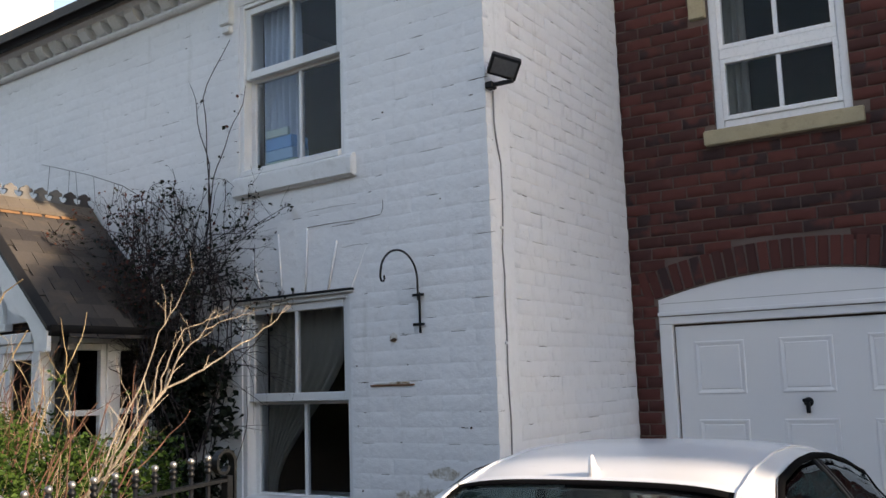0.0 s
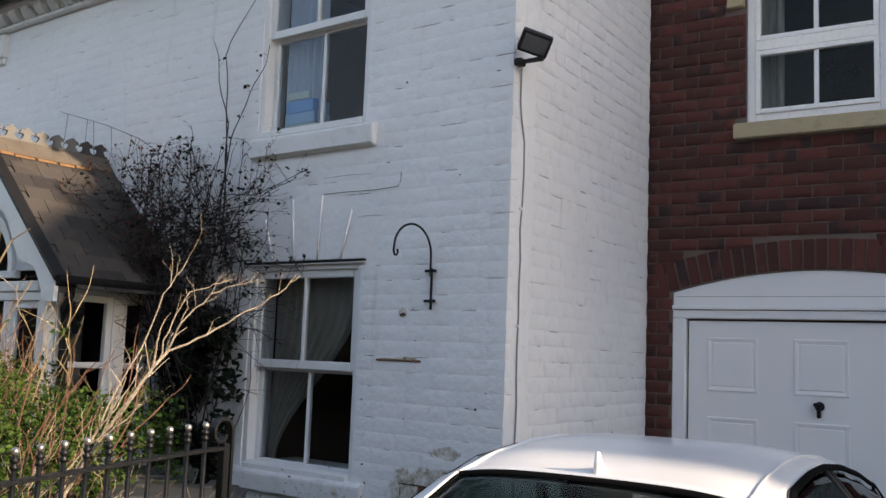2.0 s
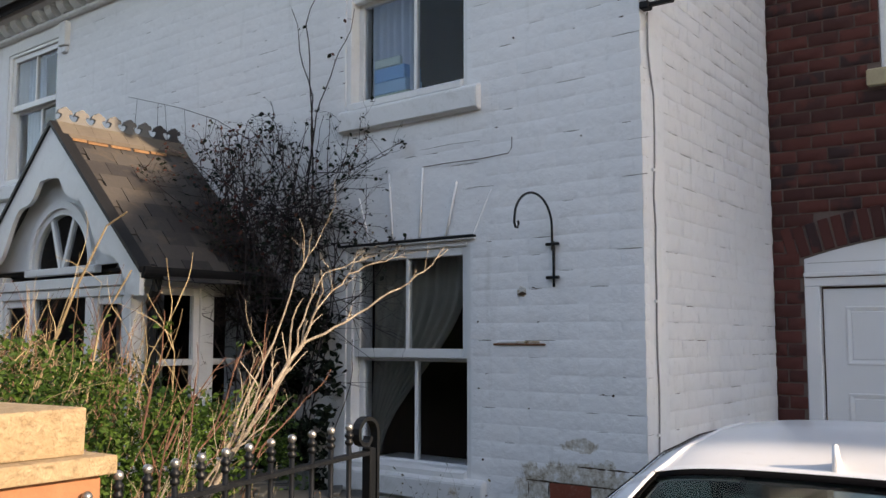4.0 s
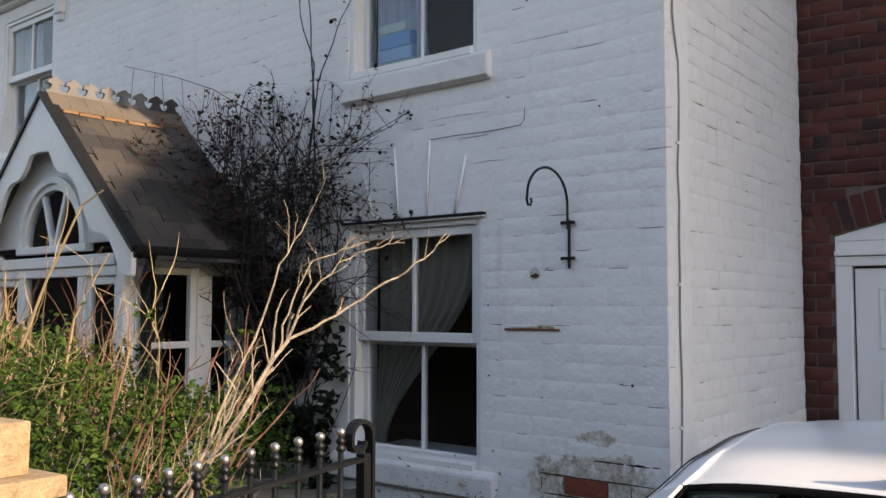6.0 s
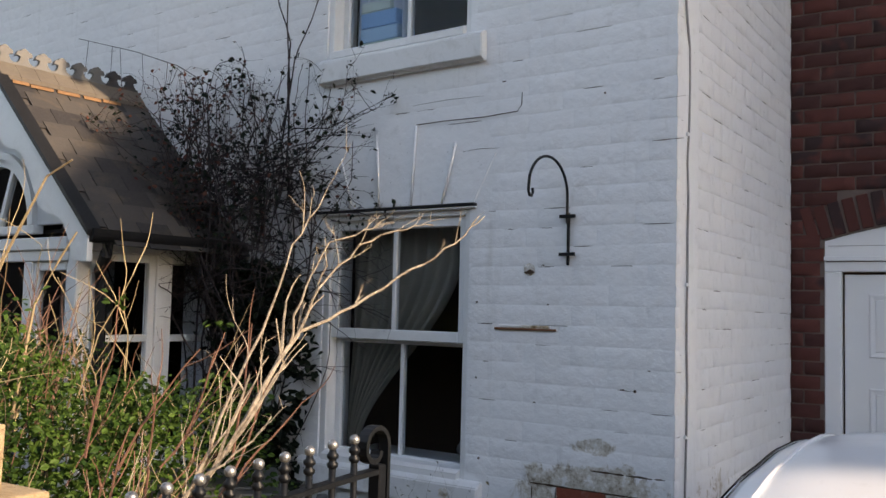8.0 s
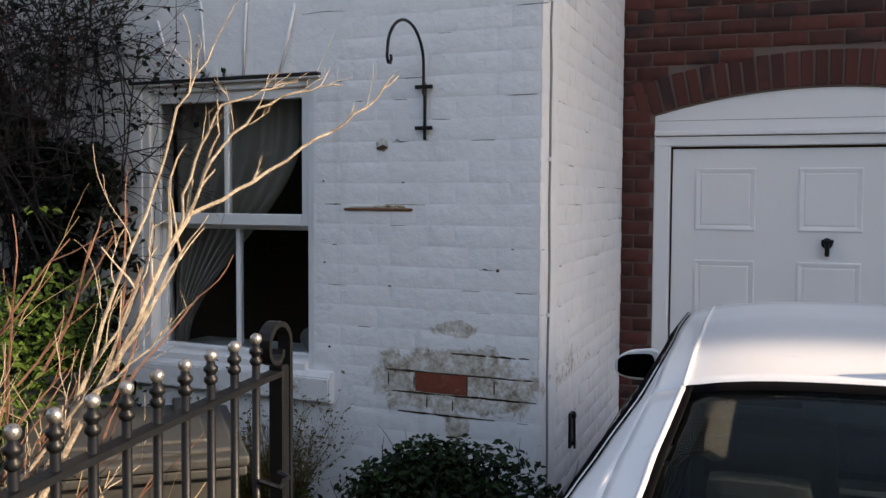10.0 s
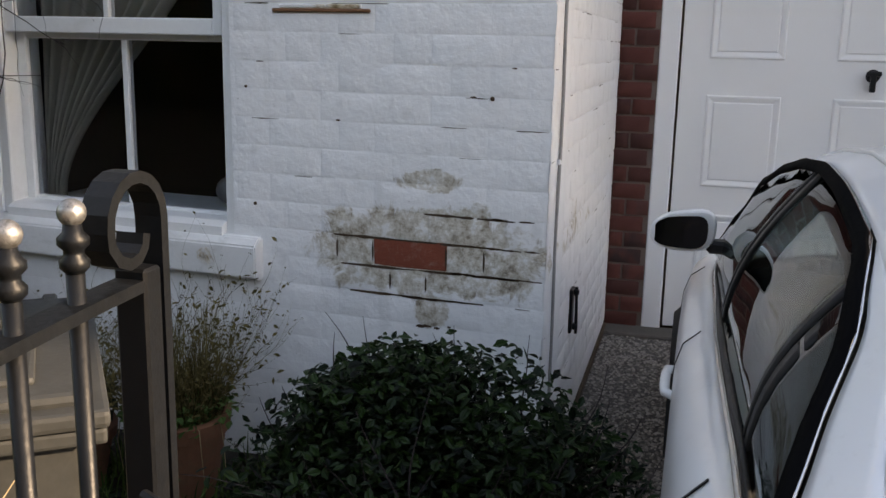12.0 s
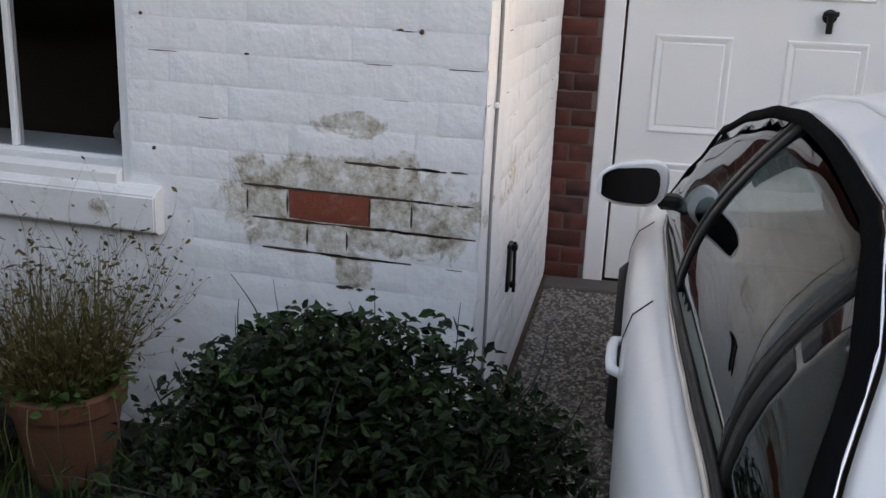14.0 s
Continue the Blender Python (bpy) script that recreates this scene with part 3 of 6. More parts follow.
# flat arch of painted stones over the lower window
lintel = thing("lintel", "white-painted wedge-stone flat arch over a window", "lintel", kind="structure")
WEDGES = [((-2.02, -1.787), (-1.90, -1.70), 2.36, 0.005), ((-1.78, -1.537), (-1.69, -1.506), 2.43, 0.009), ((-1.53, -1.271), (-1.498, -1.295), 2.565, 0.016),
          ((-1.264, -1.016), (-1.286, -1.096), 2.455, 0.009), ((-1.009, -0.77), (-1.089, -0.90), 2.385, 0.004)]
for (ta, tb), (ba, bb), zt, d in WEDGES:
    bm = prism([(ba, 2.142), (bb, 2.142), (tb, zt), (ta, zt)], "y", -0.6 * d - 0.002, 0.03)
    bmesh.ops.bevel(bm, geom=bm.edges[:], offset=0.004, segments=2, affect="EDGES")
    part("wedge_stone", bm, M_WHITE, lintel)
for xa, xb, zt in ((-1.783, -1.695, 2.425), (-1.533, -1.502, 2.55), (-1.267, -1.290, 2.555), (-1.012, -1.092, 2.445)):
    part("raised_joint", tube([(xb, -0.012, 2.146), ((xa + xb) / 2 + 0.002, -0.014, (2.146 + zt) / 2), (xa, -0.012, zt)], [0.006, 0.0075, 0.006], 6), M_WHITE, lintel, smooth=True)
part("drip_strip", box(-1.955, -0.885, -0.020, 0.03, 2.1165, 2.126, 0.003), M_STONEPAINT, lintel)
part("lead_strip", box(-1.955, -0.885, -0.026, 0.03, 2.1265, 2.1415, 0.003), M_BLACKPLASTIC, lintel, "dark lead strip")
# small stop stones beside the upstairs window heads
for nm, x in (("hood_stop", -2.03), ("hood_stop", -5.43)):
    bm = box(x - 0.055, x + 0.055, -0.05, 0.02, 4.12, 4.34, 0.008)
    add_box(bm, x - 0.04, x + 0.04, -0.035, 0.02, 4.06, 4.118, 0.008)
    tagged(part(nm, bm, M_STONEPAINT), "white-painted stone stop beside an upstairs window head", "stone block", kind="structure")


# curtains and things inside
def curtain(name, x0, x1, z0, z1, y, mat, label, tie=None, m=None, folds=9.0):
    def f(s, t):
        z = z0 + (z1 - z0) * t
        a, b = x0, x1
        if tie:
            side, zt = tie
            k = max(0.0, 1 - abs(z - zt) / (1.05 if z > zt else 0.35))
            k = k * k * (3 - 2 * k)
            if side > 0:
                b = x1 + (x0 + 0.07 - x1) * k
            else:
                a = x0 + (x1 - 0.07 - x0) * k
        return (a + (b - a) * s, y + 0.018 * math.sin(s * folds * 6.283 + 1.5 * math.sin(t * 3)) + 0.006 * math.sin(s * 31), z)
    c = part(name, thicken(grid_mesh(f, lin(0, 1, 70), lin(0, 1, 26)), 0.002), mat, smooth=True, m=m)
    return tagged(c, label, "curtain")


curtain("curtain", -1.86, -1.12, 0.75, 2.10, 0.20, M_NET, "cream curtain tied back inside the lower window", (1, 0.84))
curtain("curtain", -1.16, -0.94, 1.3, 2.10, 0.21, M_NET, "cream curtain edge inside the lower window", (-1, 1.35), folds=3.0)
curtain("curtain", -1.88, -1.50, 2.95, 4.22, 0.19, M_BLUECURTAIN, "pale blue curtain inside the upstairs window", folds=6.0)
curtain("curtain", -6.45, -6.15, 2.95, 4.22, 0.19, M_BLUECURTAIN, "pale curtain inside the upstairs window", folds=5.0)
curtain("curtain", 0.74, 0.92, 3.3, 4.4, GV + 0.2, M_NET, "pale curtain inside the garage block window", m=DRIVE, folds=3.0)
for i, (z0, z1, c, w) in enumerate(((2.99, 3.10, (0.42, 0.52, 0.42), 0.30), (3.10, 3.18, (0.25, 0.45, 0.62), 0.27), (3.18, 3.27, (0.14, 0.36, 0.62), 0.26), (3.27, 3.33, (0.45, 0.55, 0.50), 0.22))):
    ma = surface("box_card", c, tuple(v * 1.15 for v in c), 0.7, 6.0, 40.0, 0.05, 0.002)
    b = part("storage_box", box(-1.81, -1.81 + w, 0.14, 0.30, z0 + 0.001, z1, 0.006), ma)
    tagged(b, ("green" if i in (0, 3) else "blue") + " storage box stacked on the upstairs window ledge", "box", group="boxes on the ledge")
ledge = tagged(part("inner_ledge", box(-1.93, -0.945, 0.13, 0.42, 2.95, 2.99), M_PAINT), "white inner ledge behind the upstairs window", "ledge", kind="structure")
# shapes on the inner ledge of the lower window
tagged(part("inner_ledge", box(-1.9, -0.93, 0.15, 0.5, 0.80, 0.835), M_PAINT), "white inner ledge behind the lower window", "ledge", kind="structure")
bm = bmesh.new()
add_ball(bm, (-1.08, 0.33, 0.90), 0.09, 14, 10)
bmesh.ops.scale(bm, vec=(1.3, 1.0, 0.72), space=Matrix.Translation((1.08, -0.33, -0.90)), verts=bm.verts[:])
tagged(part("cushion", bm, surface("grey_cloth", (0.10, 0.10, 0.10), (0.22, 0.22, 0.21), 0.95, 18.0, 120.0, 0.3, 0.003), smooth=True), "grey patterned cushion on the inner window ledge", "cushion")

# garage window and sill
gw = thing("window_4", "white plastic upstairs window in the brick garage block", "window", kind="structure", m=DRIVE)
gx0, gx1, gz0, gz1 = G_WIN
y = GV + 0.03
for b in ((gx0, gx0 + 0.06), (gx1 - 0.06, gx1)):
    part("frame_stile", box(b[0], b[1], y, y + 0.06, gz0, gz1, 0.005), M_UPVC, gw)
part("frame_rail", box(gx0 + 0.06, gx1 - 0.06, y, y + 0.06, gz0, gz0 + 0.06, 0.005), M_UPVC, gw)
part("frame_rail", box(gx0 + 0.06, gx1 - 0.06, y, y + 0.06, gz1 - 0.06, gz1, 0.005), M_UPVC, gw)
part("transom", box(gx0 + 0.06, gx1 - 0.06, y - 0.012, y + 0.06, 3.80, 3.875, 0.005), M_UPVC, gw)
for nm, s, e in (("lower_light", gz0 + 0.06, 3.80), ("upper_light", 3.875, gz1 - 0.06)):
    li = part(nm, box(gx0 + 0.06, gx0 + 0.095, y - 0.012, y + 0.04, s, e, 0.004), M_UPVC, gw)
    bm = box(gx1 - 0.095, gx1 - 0.06, y - 0.012, y + 0.04, s, e, 0.004)
    add_box(bm, gx0 + 0.095, gx1 - 0.095, y - 0.012, y + 0.04, s, s + 0.035, 0.004)
    add_box(bm, gx0 + 0.095, gx1 - 0.095, y - 0.012, y + 0.04, e - 0.035, e, 0.004)
    part("light_rail", bm, M_UPVC, li)
    part("glazing_bar", box(1.155, 1.185, y, y + 0.035, s + 0.035, e - 0.035, 0.003), M_UPVC, li)
    for a, b in ((gx0 + 0.095, 1.155), (1.185, gx1 - 0.095)):
        part("pane", box(a, b, y + 0.014, y + 0.018, s + 0.035, e - 0.035), M_GLASS, li).visible_shadow = False
bm = prism([(GV + 0.06, 3.17), (GV - 0.06, 3.165), (GV - 0.06, 3.265), (GV - 0.02, 3.283), (GV + 0.06, 3.283)], "x", 0.63, 1.70)
bmesh.ops.bevel(bm, geom=bm.edges[:], offset=0.006, segments=2, affect="EDGES")
tagged(part("sill_garage", bm, M_STONE, m=DRIVE), "buff cast stone sill in the brick wall", "window sill", kind="structure")
tagged(part("stone_stop", box(0.575, 0.695, GV - 0.04, GV + 0.05, 4.13, 4.40, 0.008), M_STONE, m=DRIVE), "buff stone stop beside the window head", "stone block", kind="structure")

# garage door
gd = thing("garage_door", "white panelled up-and-over garage door with a black handle", "garage door", m=DRIVE)
U0, U1, UC = 0.19, 2.15, 1.17
RISE = lambda u: 2.095 + 0.145 * (1 - ((u - UC) / 0.98) ** 2)
pts = [(U0, 1.995)] + [(U1, 1.995)] + [(u, RISE(u) - 0.006) for u in lin(U1, U0, 25)]
part("arched_head", prism(pts, "y", GV + 0.02, GV + 0.07), M_DOOR, gd)
part("head_rail", box(U0, U1, GV + 0.0, GV + 0.07, 1.905, 1.99, 0.006), M_DOOR, gd)
part("head_bead", box(U0, U1, GV - 0.018, GV + 0.02, 1.968, 1.996, 0.004), M_DOOR, gd)
# dark strip below the bead paints its shade line
part("shadow_gap", box(U0 + 0.01, U1 - 0.01, GV - 0.002, GV + 0.01, 1.962, 1.9665), M_DARKJOINT, gd)
# grey strip on the face paints a groove's shade; nothing is cut
part("head_groove", box(U0 + 0.02, U1 - 0.02, GV + 0.0185, GV + 0.03, 2.058, 2.0615), M_GROOVESHADE, gd)
for a, b in ((U0, 0.285), (U1 - 0.095, U1)):
    part("jamb", box(a, b, GV + 0.0, GV + 0.07, 0.0, 1.905, 0.006), M_DOOR, gd)
leaf = part("leaf", box(0.297, 2.043, GV + 0.035, GV + 0.07, 0.025, 1.889, 0.004), M_DOOR, gd)
# dark sheet behind the leaf; its colour gives the edge gaps their shade
part("dark_gap", box(0.284, 2.056, GV + 0.075, GV + 0.08, 0.0, 1.905), M_DARKJOINT, gd)


def raised_panel(c, z0, z1):
    bm = bmesh.new()
    w = 0.175
    g = GV + 0.035
    rings = ((0.0, 0.002), (0.006, -0.008), (0.013, -0.008), (0.034, -0.001), (0.040, -0.006))
    vs = [[bm.verts.new((x, g + d - 0.001, z)) for x, z in ((c - w + i, z0 + i), (c + w - i, z0 + i), (c + w - i, z1 - i), (c - w + i, z1 - i))] for i, d in rings]
    for p, q in zip(vs, vs[1:]):
        for k in range(4):
            bm.faces.new((p[k], p[(k + 1) % 4], q[(k + 1) % 4], q[k]))
    bm.faces.new(vs[-1])
    return bm


for c in (0.606, 1.19, 1.755):
    for s, e in ((1.40, 1.775), (0.77, 1.225), (0.18, 0.63)):
        part("panel", raised_panel(c, s, e), M_DOOR, leaf)
hd = bmesh.new()
add_lathe(hd, [(0.032, 0), (0.032, 0.008), (0.022, 0.016)], n=16)
bmesh.ops.rotate(hd, cent=(0, 0, 0), matrix=Matrix.Rotation(radians(90), 3, "X"), verts=hd.verts[:])
add_box(hd, -0.013, 0.013, -0.045, -0.012, -0.075, 0.022, 0.008, 2)
add_box(hd, -0.034, 0.034, -0.045, -0.03, 0.0, 0.024, 0.008, 2)
h = part("handle", hd, M_IRON, leaf, "black T handle")
h.location = (1.178, GV + 0.036, 1.335)
tagged(part("threshold", box(0.0, 2.3, GV - 0.16, GV + 0.02, -0.05, 0.02, 0.008), M_GRAVELBED, m=DRIVE), "worn concrete threshold of the garage", "threshold", kind="structure")

# ---- porch ----
PX, PY, RIDGE, EAVE, HALF = -3.65, -1.0, 2.97, 1.985, 1.07
porch = thing("porch", "white wooden gabled porch with arched window and slate roof", "porch", kind="structure")
SL = (RIDGE - EAVE) / HALF
WALLX = PX + 0.87   # right wall of the porch
# front gable boarding with an arched opening
FY = -0.92
arch = [(PX + 0.385 * math.cos(a), 2.035 + 0.395 * math.sin(a)) for a in lin(0, math.pi, 21)]
bm = bmesh.new()
for (xa, za), (xb, zb) in zip(arch, arch[1:]):
    ta, tb = RIDGE - 0.06 - SL * abs(xa - PX), RIDGE - 0.06 - SL * abs(xb - PX)
    add_prism(bm, [(xa, za), (xa, ta), (xb, tb), (xb, zb)], "y", FY, FY + 0.04)
for s in (-1, 1):
    a, b = PX + s * 0.385, PX + s * 0.95
    add_prism(bm, [(a, 2.035), (b, 2.035), (b, RIDGE - 0.06 - SL * 0.95), (a, RIDGE - 0.06 - SL * 0.385)], "y", FY, FY + 0.04)
part("gable_board", bm, M_PAINT, porch)
# arched fanlight
bm = bmesh.new()
for r0, r1, y0 in ((0.345, 0.385, FY - 0.012), (0.385, 0.43, FY - 0.03)):
    for a, b in zip(lin(0, math.pi, 21), lin(0, math.pi, 21)[1:]):
        q = 395 / 385
        add_prism(bm, [(PX + r * math.cos(t), 2.035 + q * r * math.sin(t)) for r, t in ((r0, a), (r1, a), (r1, b), (r0, b))], "y", y0, FY + 0.035)
fan = part("fanlight", bm, M_PAINT, porch)
part("fanlight_sill", box(PX - 0.45, PX + 0.45, FY - 0.03, FY + 0.03, 1.985, 2.033, 0.005), M_PAINT, fan)
for s in (-1, 1):
    part("glazing_bar", prism([(PX + s * 0.02 - 0.016, 2.035), (PX + s * 0.02 + 0.016, 2.035), (PX + s * 0.15 + 0.016, 2.375), (PX + s * 0.15 - 0.016, 2.375)], "y", FY - 0.005, FY + 0.03), M_PAINT, fan)
part("pane", prism([(x, z) for x, z in arch], "y", FY + 0.012, FY + 0.016), M_GLASS, fan).visible_shadow = False


# bargeboards with a scalloped lower edge
def barge(side):
    low = []
    for t in lin(HALF - 0.02, 0.0, 60):
        f = t / HALF
        d = 0.235 + 0.055 * math.cos(f * 6.283 * 2.5 + 3.2) - 0.02 * f
        if f < 0.12:
            d = 0.36 - 0.9 * f
        if f > 0.9:
            d = 0.235 - 0.5 * (f - 0.9)
        low.append((t, RIDGE + 0.005 - SL * t - d * 1.36 * 0.72))
    bm = bmesh.new()
    # strips from top edge to lower edge
    def low_at(t):
        c = sorted(low)
        for (ta, za), (tb, zb) in zip(c, c[1:]):
            if ta <= t <= tb:
                return za + (zb - za) * (t - ta) / max(tb - ta, 1e-6)
        return c[-1][1] if t > c[-1][0] else c[0][1]
    ts = lin(0.0, HALF + 0.03, 64)
    for a, b in zip(ts, ts[1:]):
        add_prism(bm, [(PX + side * a, RIDGE + 0.005 - SL * a), (PX + side * b, RIDGE + 0.005 - SL * b), (PX + side * b, low_at(b)), (PX + side * a, low_at(a))], "y", PY - 0.03, PY)
    bmesh.ops.remove_doubles(bm, verts=bm.verts[:], dist=0.0004)
    b = part("bargeboard", bm, M_PAINT, porch)
    bm = bmesh.new()
    add_lathe(bm, [(0.01, 0), (0.062, 0.004), (0.062, 0.03), (0.01, 0.034)], n=16)
    bmesh.ops.rotate(bm, cent=(0, 0, 0), matrix=Matrix.Rotation(radians(90), 3, "X"), verts=bm.verts[:])
    bmesh.ops.translate(bm, vec=(PX + side * (HALF - 0.045), PY + 0.002, EAVE - 0.10), verts=bm.verts[:])
    part("scroll_end", bm, M_PAINT, b)
    part("verge", prism([(PX + side * 0.0, RIDGE + 0.04), (PX + side * (HALF + 0.05), RIDGE + 0.04 - SL * (HALF + 0.05)), (PX + side * (HALF + 0.05), RIDGE + 0.008 - SL * (HALF + 0.05)), (PX, RIDGE + 0.008)], "y", PY - 0.045, PY + 0.04), M_BLACKPLASTIC, b)


barge(-1)
barge(1)
# posts, rails and glazing of the porch walls
for x in (PX - 0.87, PX + 0.79):
    part("corner_post", box(x, x + 0.08, FY - 0.02, FY + 0.06, 0.05, 2.0, 0.006), M_PAINT, porch)
part("front_rail", box(PX - 0.79, PX + 0.79, FY - 0.035, FY + 0.03, 1.89, 1.96, 0.006), M_PAINT, porch)
part("front_rail", box(PX - 0.79, PX + 0.79, FY - 0.02, FY + 0.03, 1.83, 1.888, 0.005), M_PAINT, porch)
for x in (PX - 0.42, PX + 0.34):
    part("front_post", box(x, x + 0.08, FY - 0.015, FY + 0.04, 0.05, 1.83, 0.005), M_PAINT, porch)
for a, b in ((PX - 0.79, PX - 0.42), (PX + 0.42, PX + 0.79)):
    part("sidelight_frame", box(a, a + 0.05, FY, FY + 0.04, 0.6, 1.83, 0.004), M_PAINT, porch)
    part("sidelight_frame", box(b - 0.05, b, FY, FY + 0.04, 0.6, 1.83, 0.004), M_PAINT, porch)
    part("sidelight_frame", box(a + 0.05, b - 0.05, FY, FY + 0.04, 1.78, 1.83, 0.004), M_PAINT, porch)
    part("sidelight_panel", box(a, b, FY, FY + 0.04, 0.05, 0.6, 0.004), M_PAINT, porch)
    part("pane", box(a + 0.05, b - 0.05, FY + 0.02, FY + 0.024, 0.6, 1.78), M_GLASS, porch).visible_shadow = False
d = part("porch_door", box(PX - 0.34, PX + 0.34, FY + 0.005, FY + 0.045, 0.06, 1.05, 0.004), surface("navy_door", (0.012, 0.016, 0.05), (0.02, 0.026, 0.07), 0.4, 3.0, 60.0, 0.1, 0.002), porch, "dark blue half-glazed door")
part("pane", box(PX - 0.34, PX + 0.34, FY + 0.02, FY + 0.024, 1.05, 1.82), M_GLASS, d).visible_shadow = False
# right side: two lights, each with a bar
RX = WALLX - 0.045
for y0, y1 in ((-0.855, -0.445), (-0.375, -0.02)):
    for a, b in ((y0, y0 + 0.045), (y1 - 0.045, y1)):
        part("side_stile", box(RX, RX + 0.045, a, b, 0.75, 1.885, 0.004), M_PAINT, porch)
    for z, hgt in ((0.75, 0.05), (1.40, 0.04), (1.84, 0.045)):
        part("side_rail", box(RX, RX + 0.045, y0 + 0.045, y1 - 0.045, z, z + hgt, 0.004), M_PAINT, porch)
    for z0, z1 in ((0.80, 1.40), (1.44, 1.84)):
        part("pane", box(RX + 0.02, RX + 0.024, y0 + 0.045, y1 - 0.045, z0, z1), M_GLASS, porch).visible_shadow = False
part("side_mullion", box(RX - 0.005, RX + 0.055, -0.444, -0.376, 0.3, 1.90, 0.005), M_PAINT, porch)
part("side_plate", box(RX - 0.02, RX + 0.06, -0.86, 0.0, 1.887, 1.97, 0.004), M_PAINT, porch)
part("side_panel", box(RX, RX + 0.04, -0.86, 0.0, 0.05, 0.75, 0.004), M_PAINT, porch)
part("left_wall", box(PX - 0.87, PX - 0.83, -0.86, 0.0, 0.05, 1.97), M_PAINT, porch)
# added dark sheet over the white wall, so the porch inside reads shaded
part("inner_lining", box(PX - 0.828, PX - 0.81, -0.86, -0.01, 0.07, 1.97), M_PORCHSHADE, porch, "dark sheet added for the shade inside the porch")
part("porch_floor", box(PX - 0.87, PX + 0.87, FY, 0.0, 0.02, 0.06), M_STONE, porch)
# same near-black colour, for the dimness under the porch roof
part("ceiling_board", box(PX - 0.82, PX + 0.82, FY + 0.05, 0.0, 1.99, 2.01), M_ROOMSHADE, porch)
# black rainwater goods
bm = bmesh.new()
add_prism(bm, [(PX + HALF + 0.02 + 0.05 * math.cos(a), EAVE - 0.02 + 0.05 * math.sin(a)) for a in lin(math.pi, 2 * math.pi, 9)] + [(PX + HALF + 0.07, EAVE), (PX + HALF - 0.03, EAVE)], "y", PY - 0.02, -0.005)
part("gutter", bm, M_BLACKPLASTIC, porch, "black plastic gutter")
part("downpipe", tube([(PX + HALF + 0.01, -0.90, EAVE - 0.05), (PX + HALF + 0.0, -0.90, EAVE - 0.12), (WALLX + 0.06, -0.84, EAVE - 0.2), (WALLX + 0.05, -0.82, 1.7), (WALLX + 0.05, -0.82, 0.05)], 0.032, 10), M_BLACKPLASTIC, porch, "black plastic downpipe")
bm = prism([(PX + 0.0, RIDGE - 0.015), (PX + HALF + 0.02, EAVE - 0.03), (PX + HALF + 0.02, EAVE - 0.06), (PX, RIDGE - 0.05), (PX - HALF - 0.02, EAVE - 0.06), (PX - HALF - 0.02, EAVE - 0.03)], "y", PY, -0.003)
roof_p = part("porch_roof", bm, M_SLATE, porch)
# slates, in rows, each a thin lapped tile
srng = random.Random(8)
slate_mesh = mesh_of(box(-0.098, 0.098, -0.205, 0.0, -0.005, 0.004, 0.0015), "slate", M_SLATE)
L_SLOPE = math.hypot(HALF, RIDGE - EAVE)
for side in (1, -1):
    ang = math.atan(SL)
    for r in range(10):
        for c in range(6):
            y = PY + 0.01 + 0.2 * c + (0.1 if r % 2 else 0.0)
            if y > -0.02:
                continue
            o = new("slate", slate_mesh)
            o.parent = roof_p
            s = 0.06 + 0.143 * r + srng.uniform(-0.004, 0.004)
            m = Matrix.Translation((PX + side * s * math.cos(ang), 0, RIDGE - s * math.sin(ang) - 0.004 + 0.010))
            m = m @ Matrix.Rotation(side * ang, 4, "Y") @ Matrix.Rotation(radians(90 if side > 0 else -90), 4, "Z")
            m = m @ Matrix.Translation((0, -0.02, 0.0)) @ Matrix.Rotation(radians(2.2 + srng.uniform(-0.3, 0.5)), 4, "X") @ Matrix.Rotation(radians(srng.uniform(-1.2, 1.2)), 4, "Z")
            o.matrix_basis = Matrix.Translation((0, max(y + 0.098, PY + 0.098), 0)) @ m
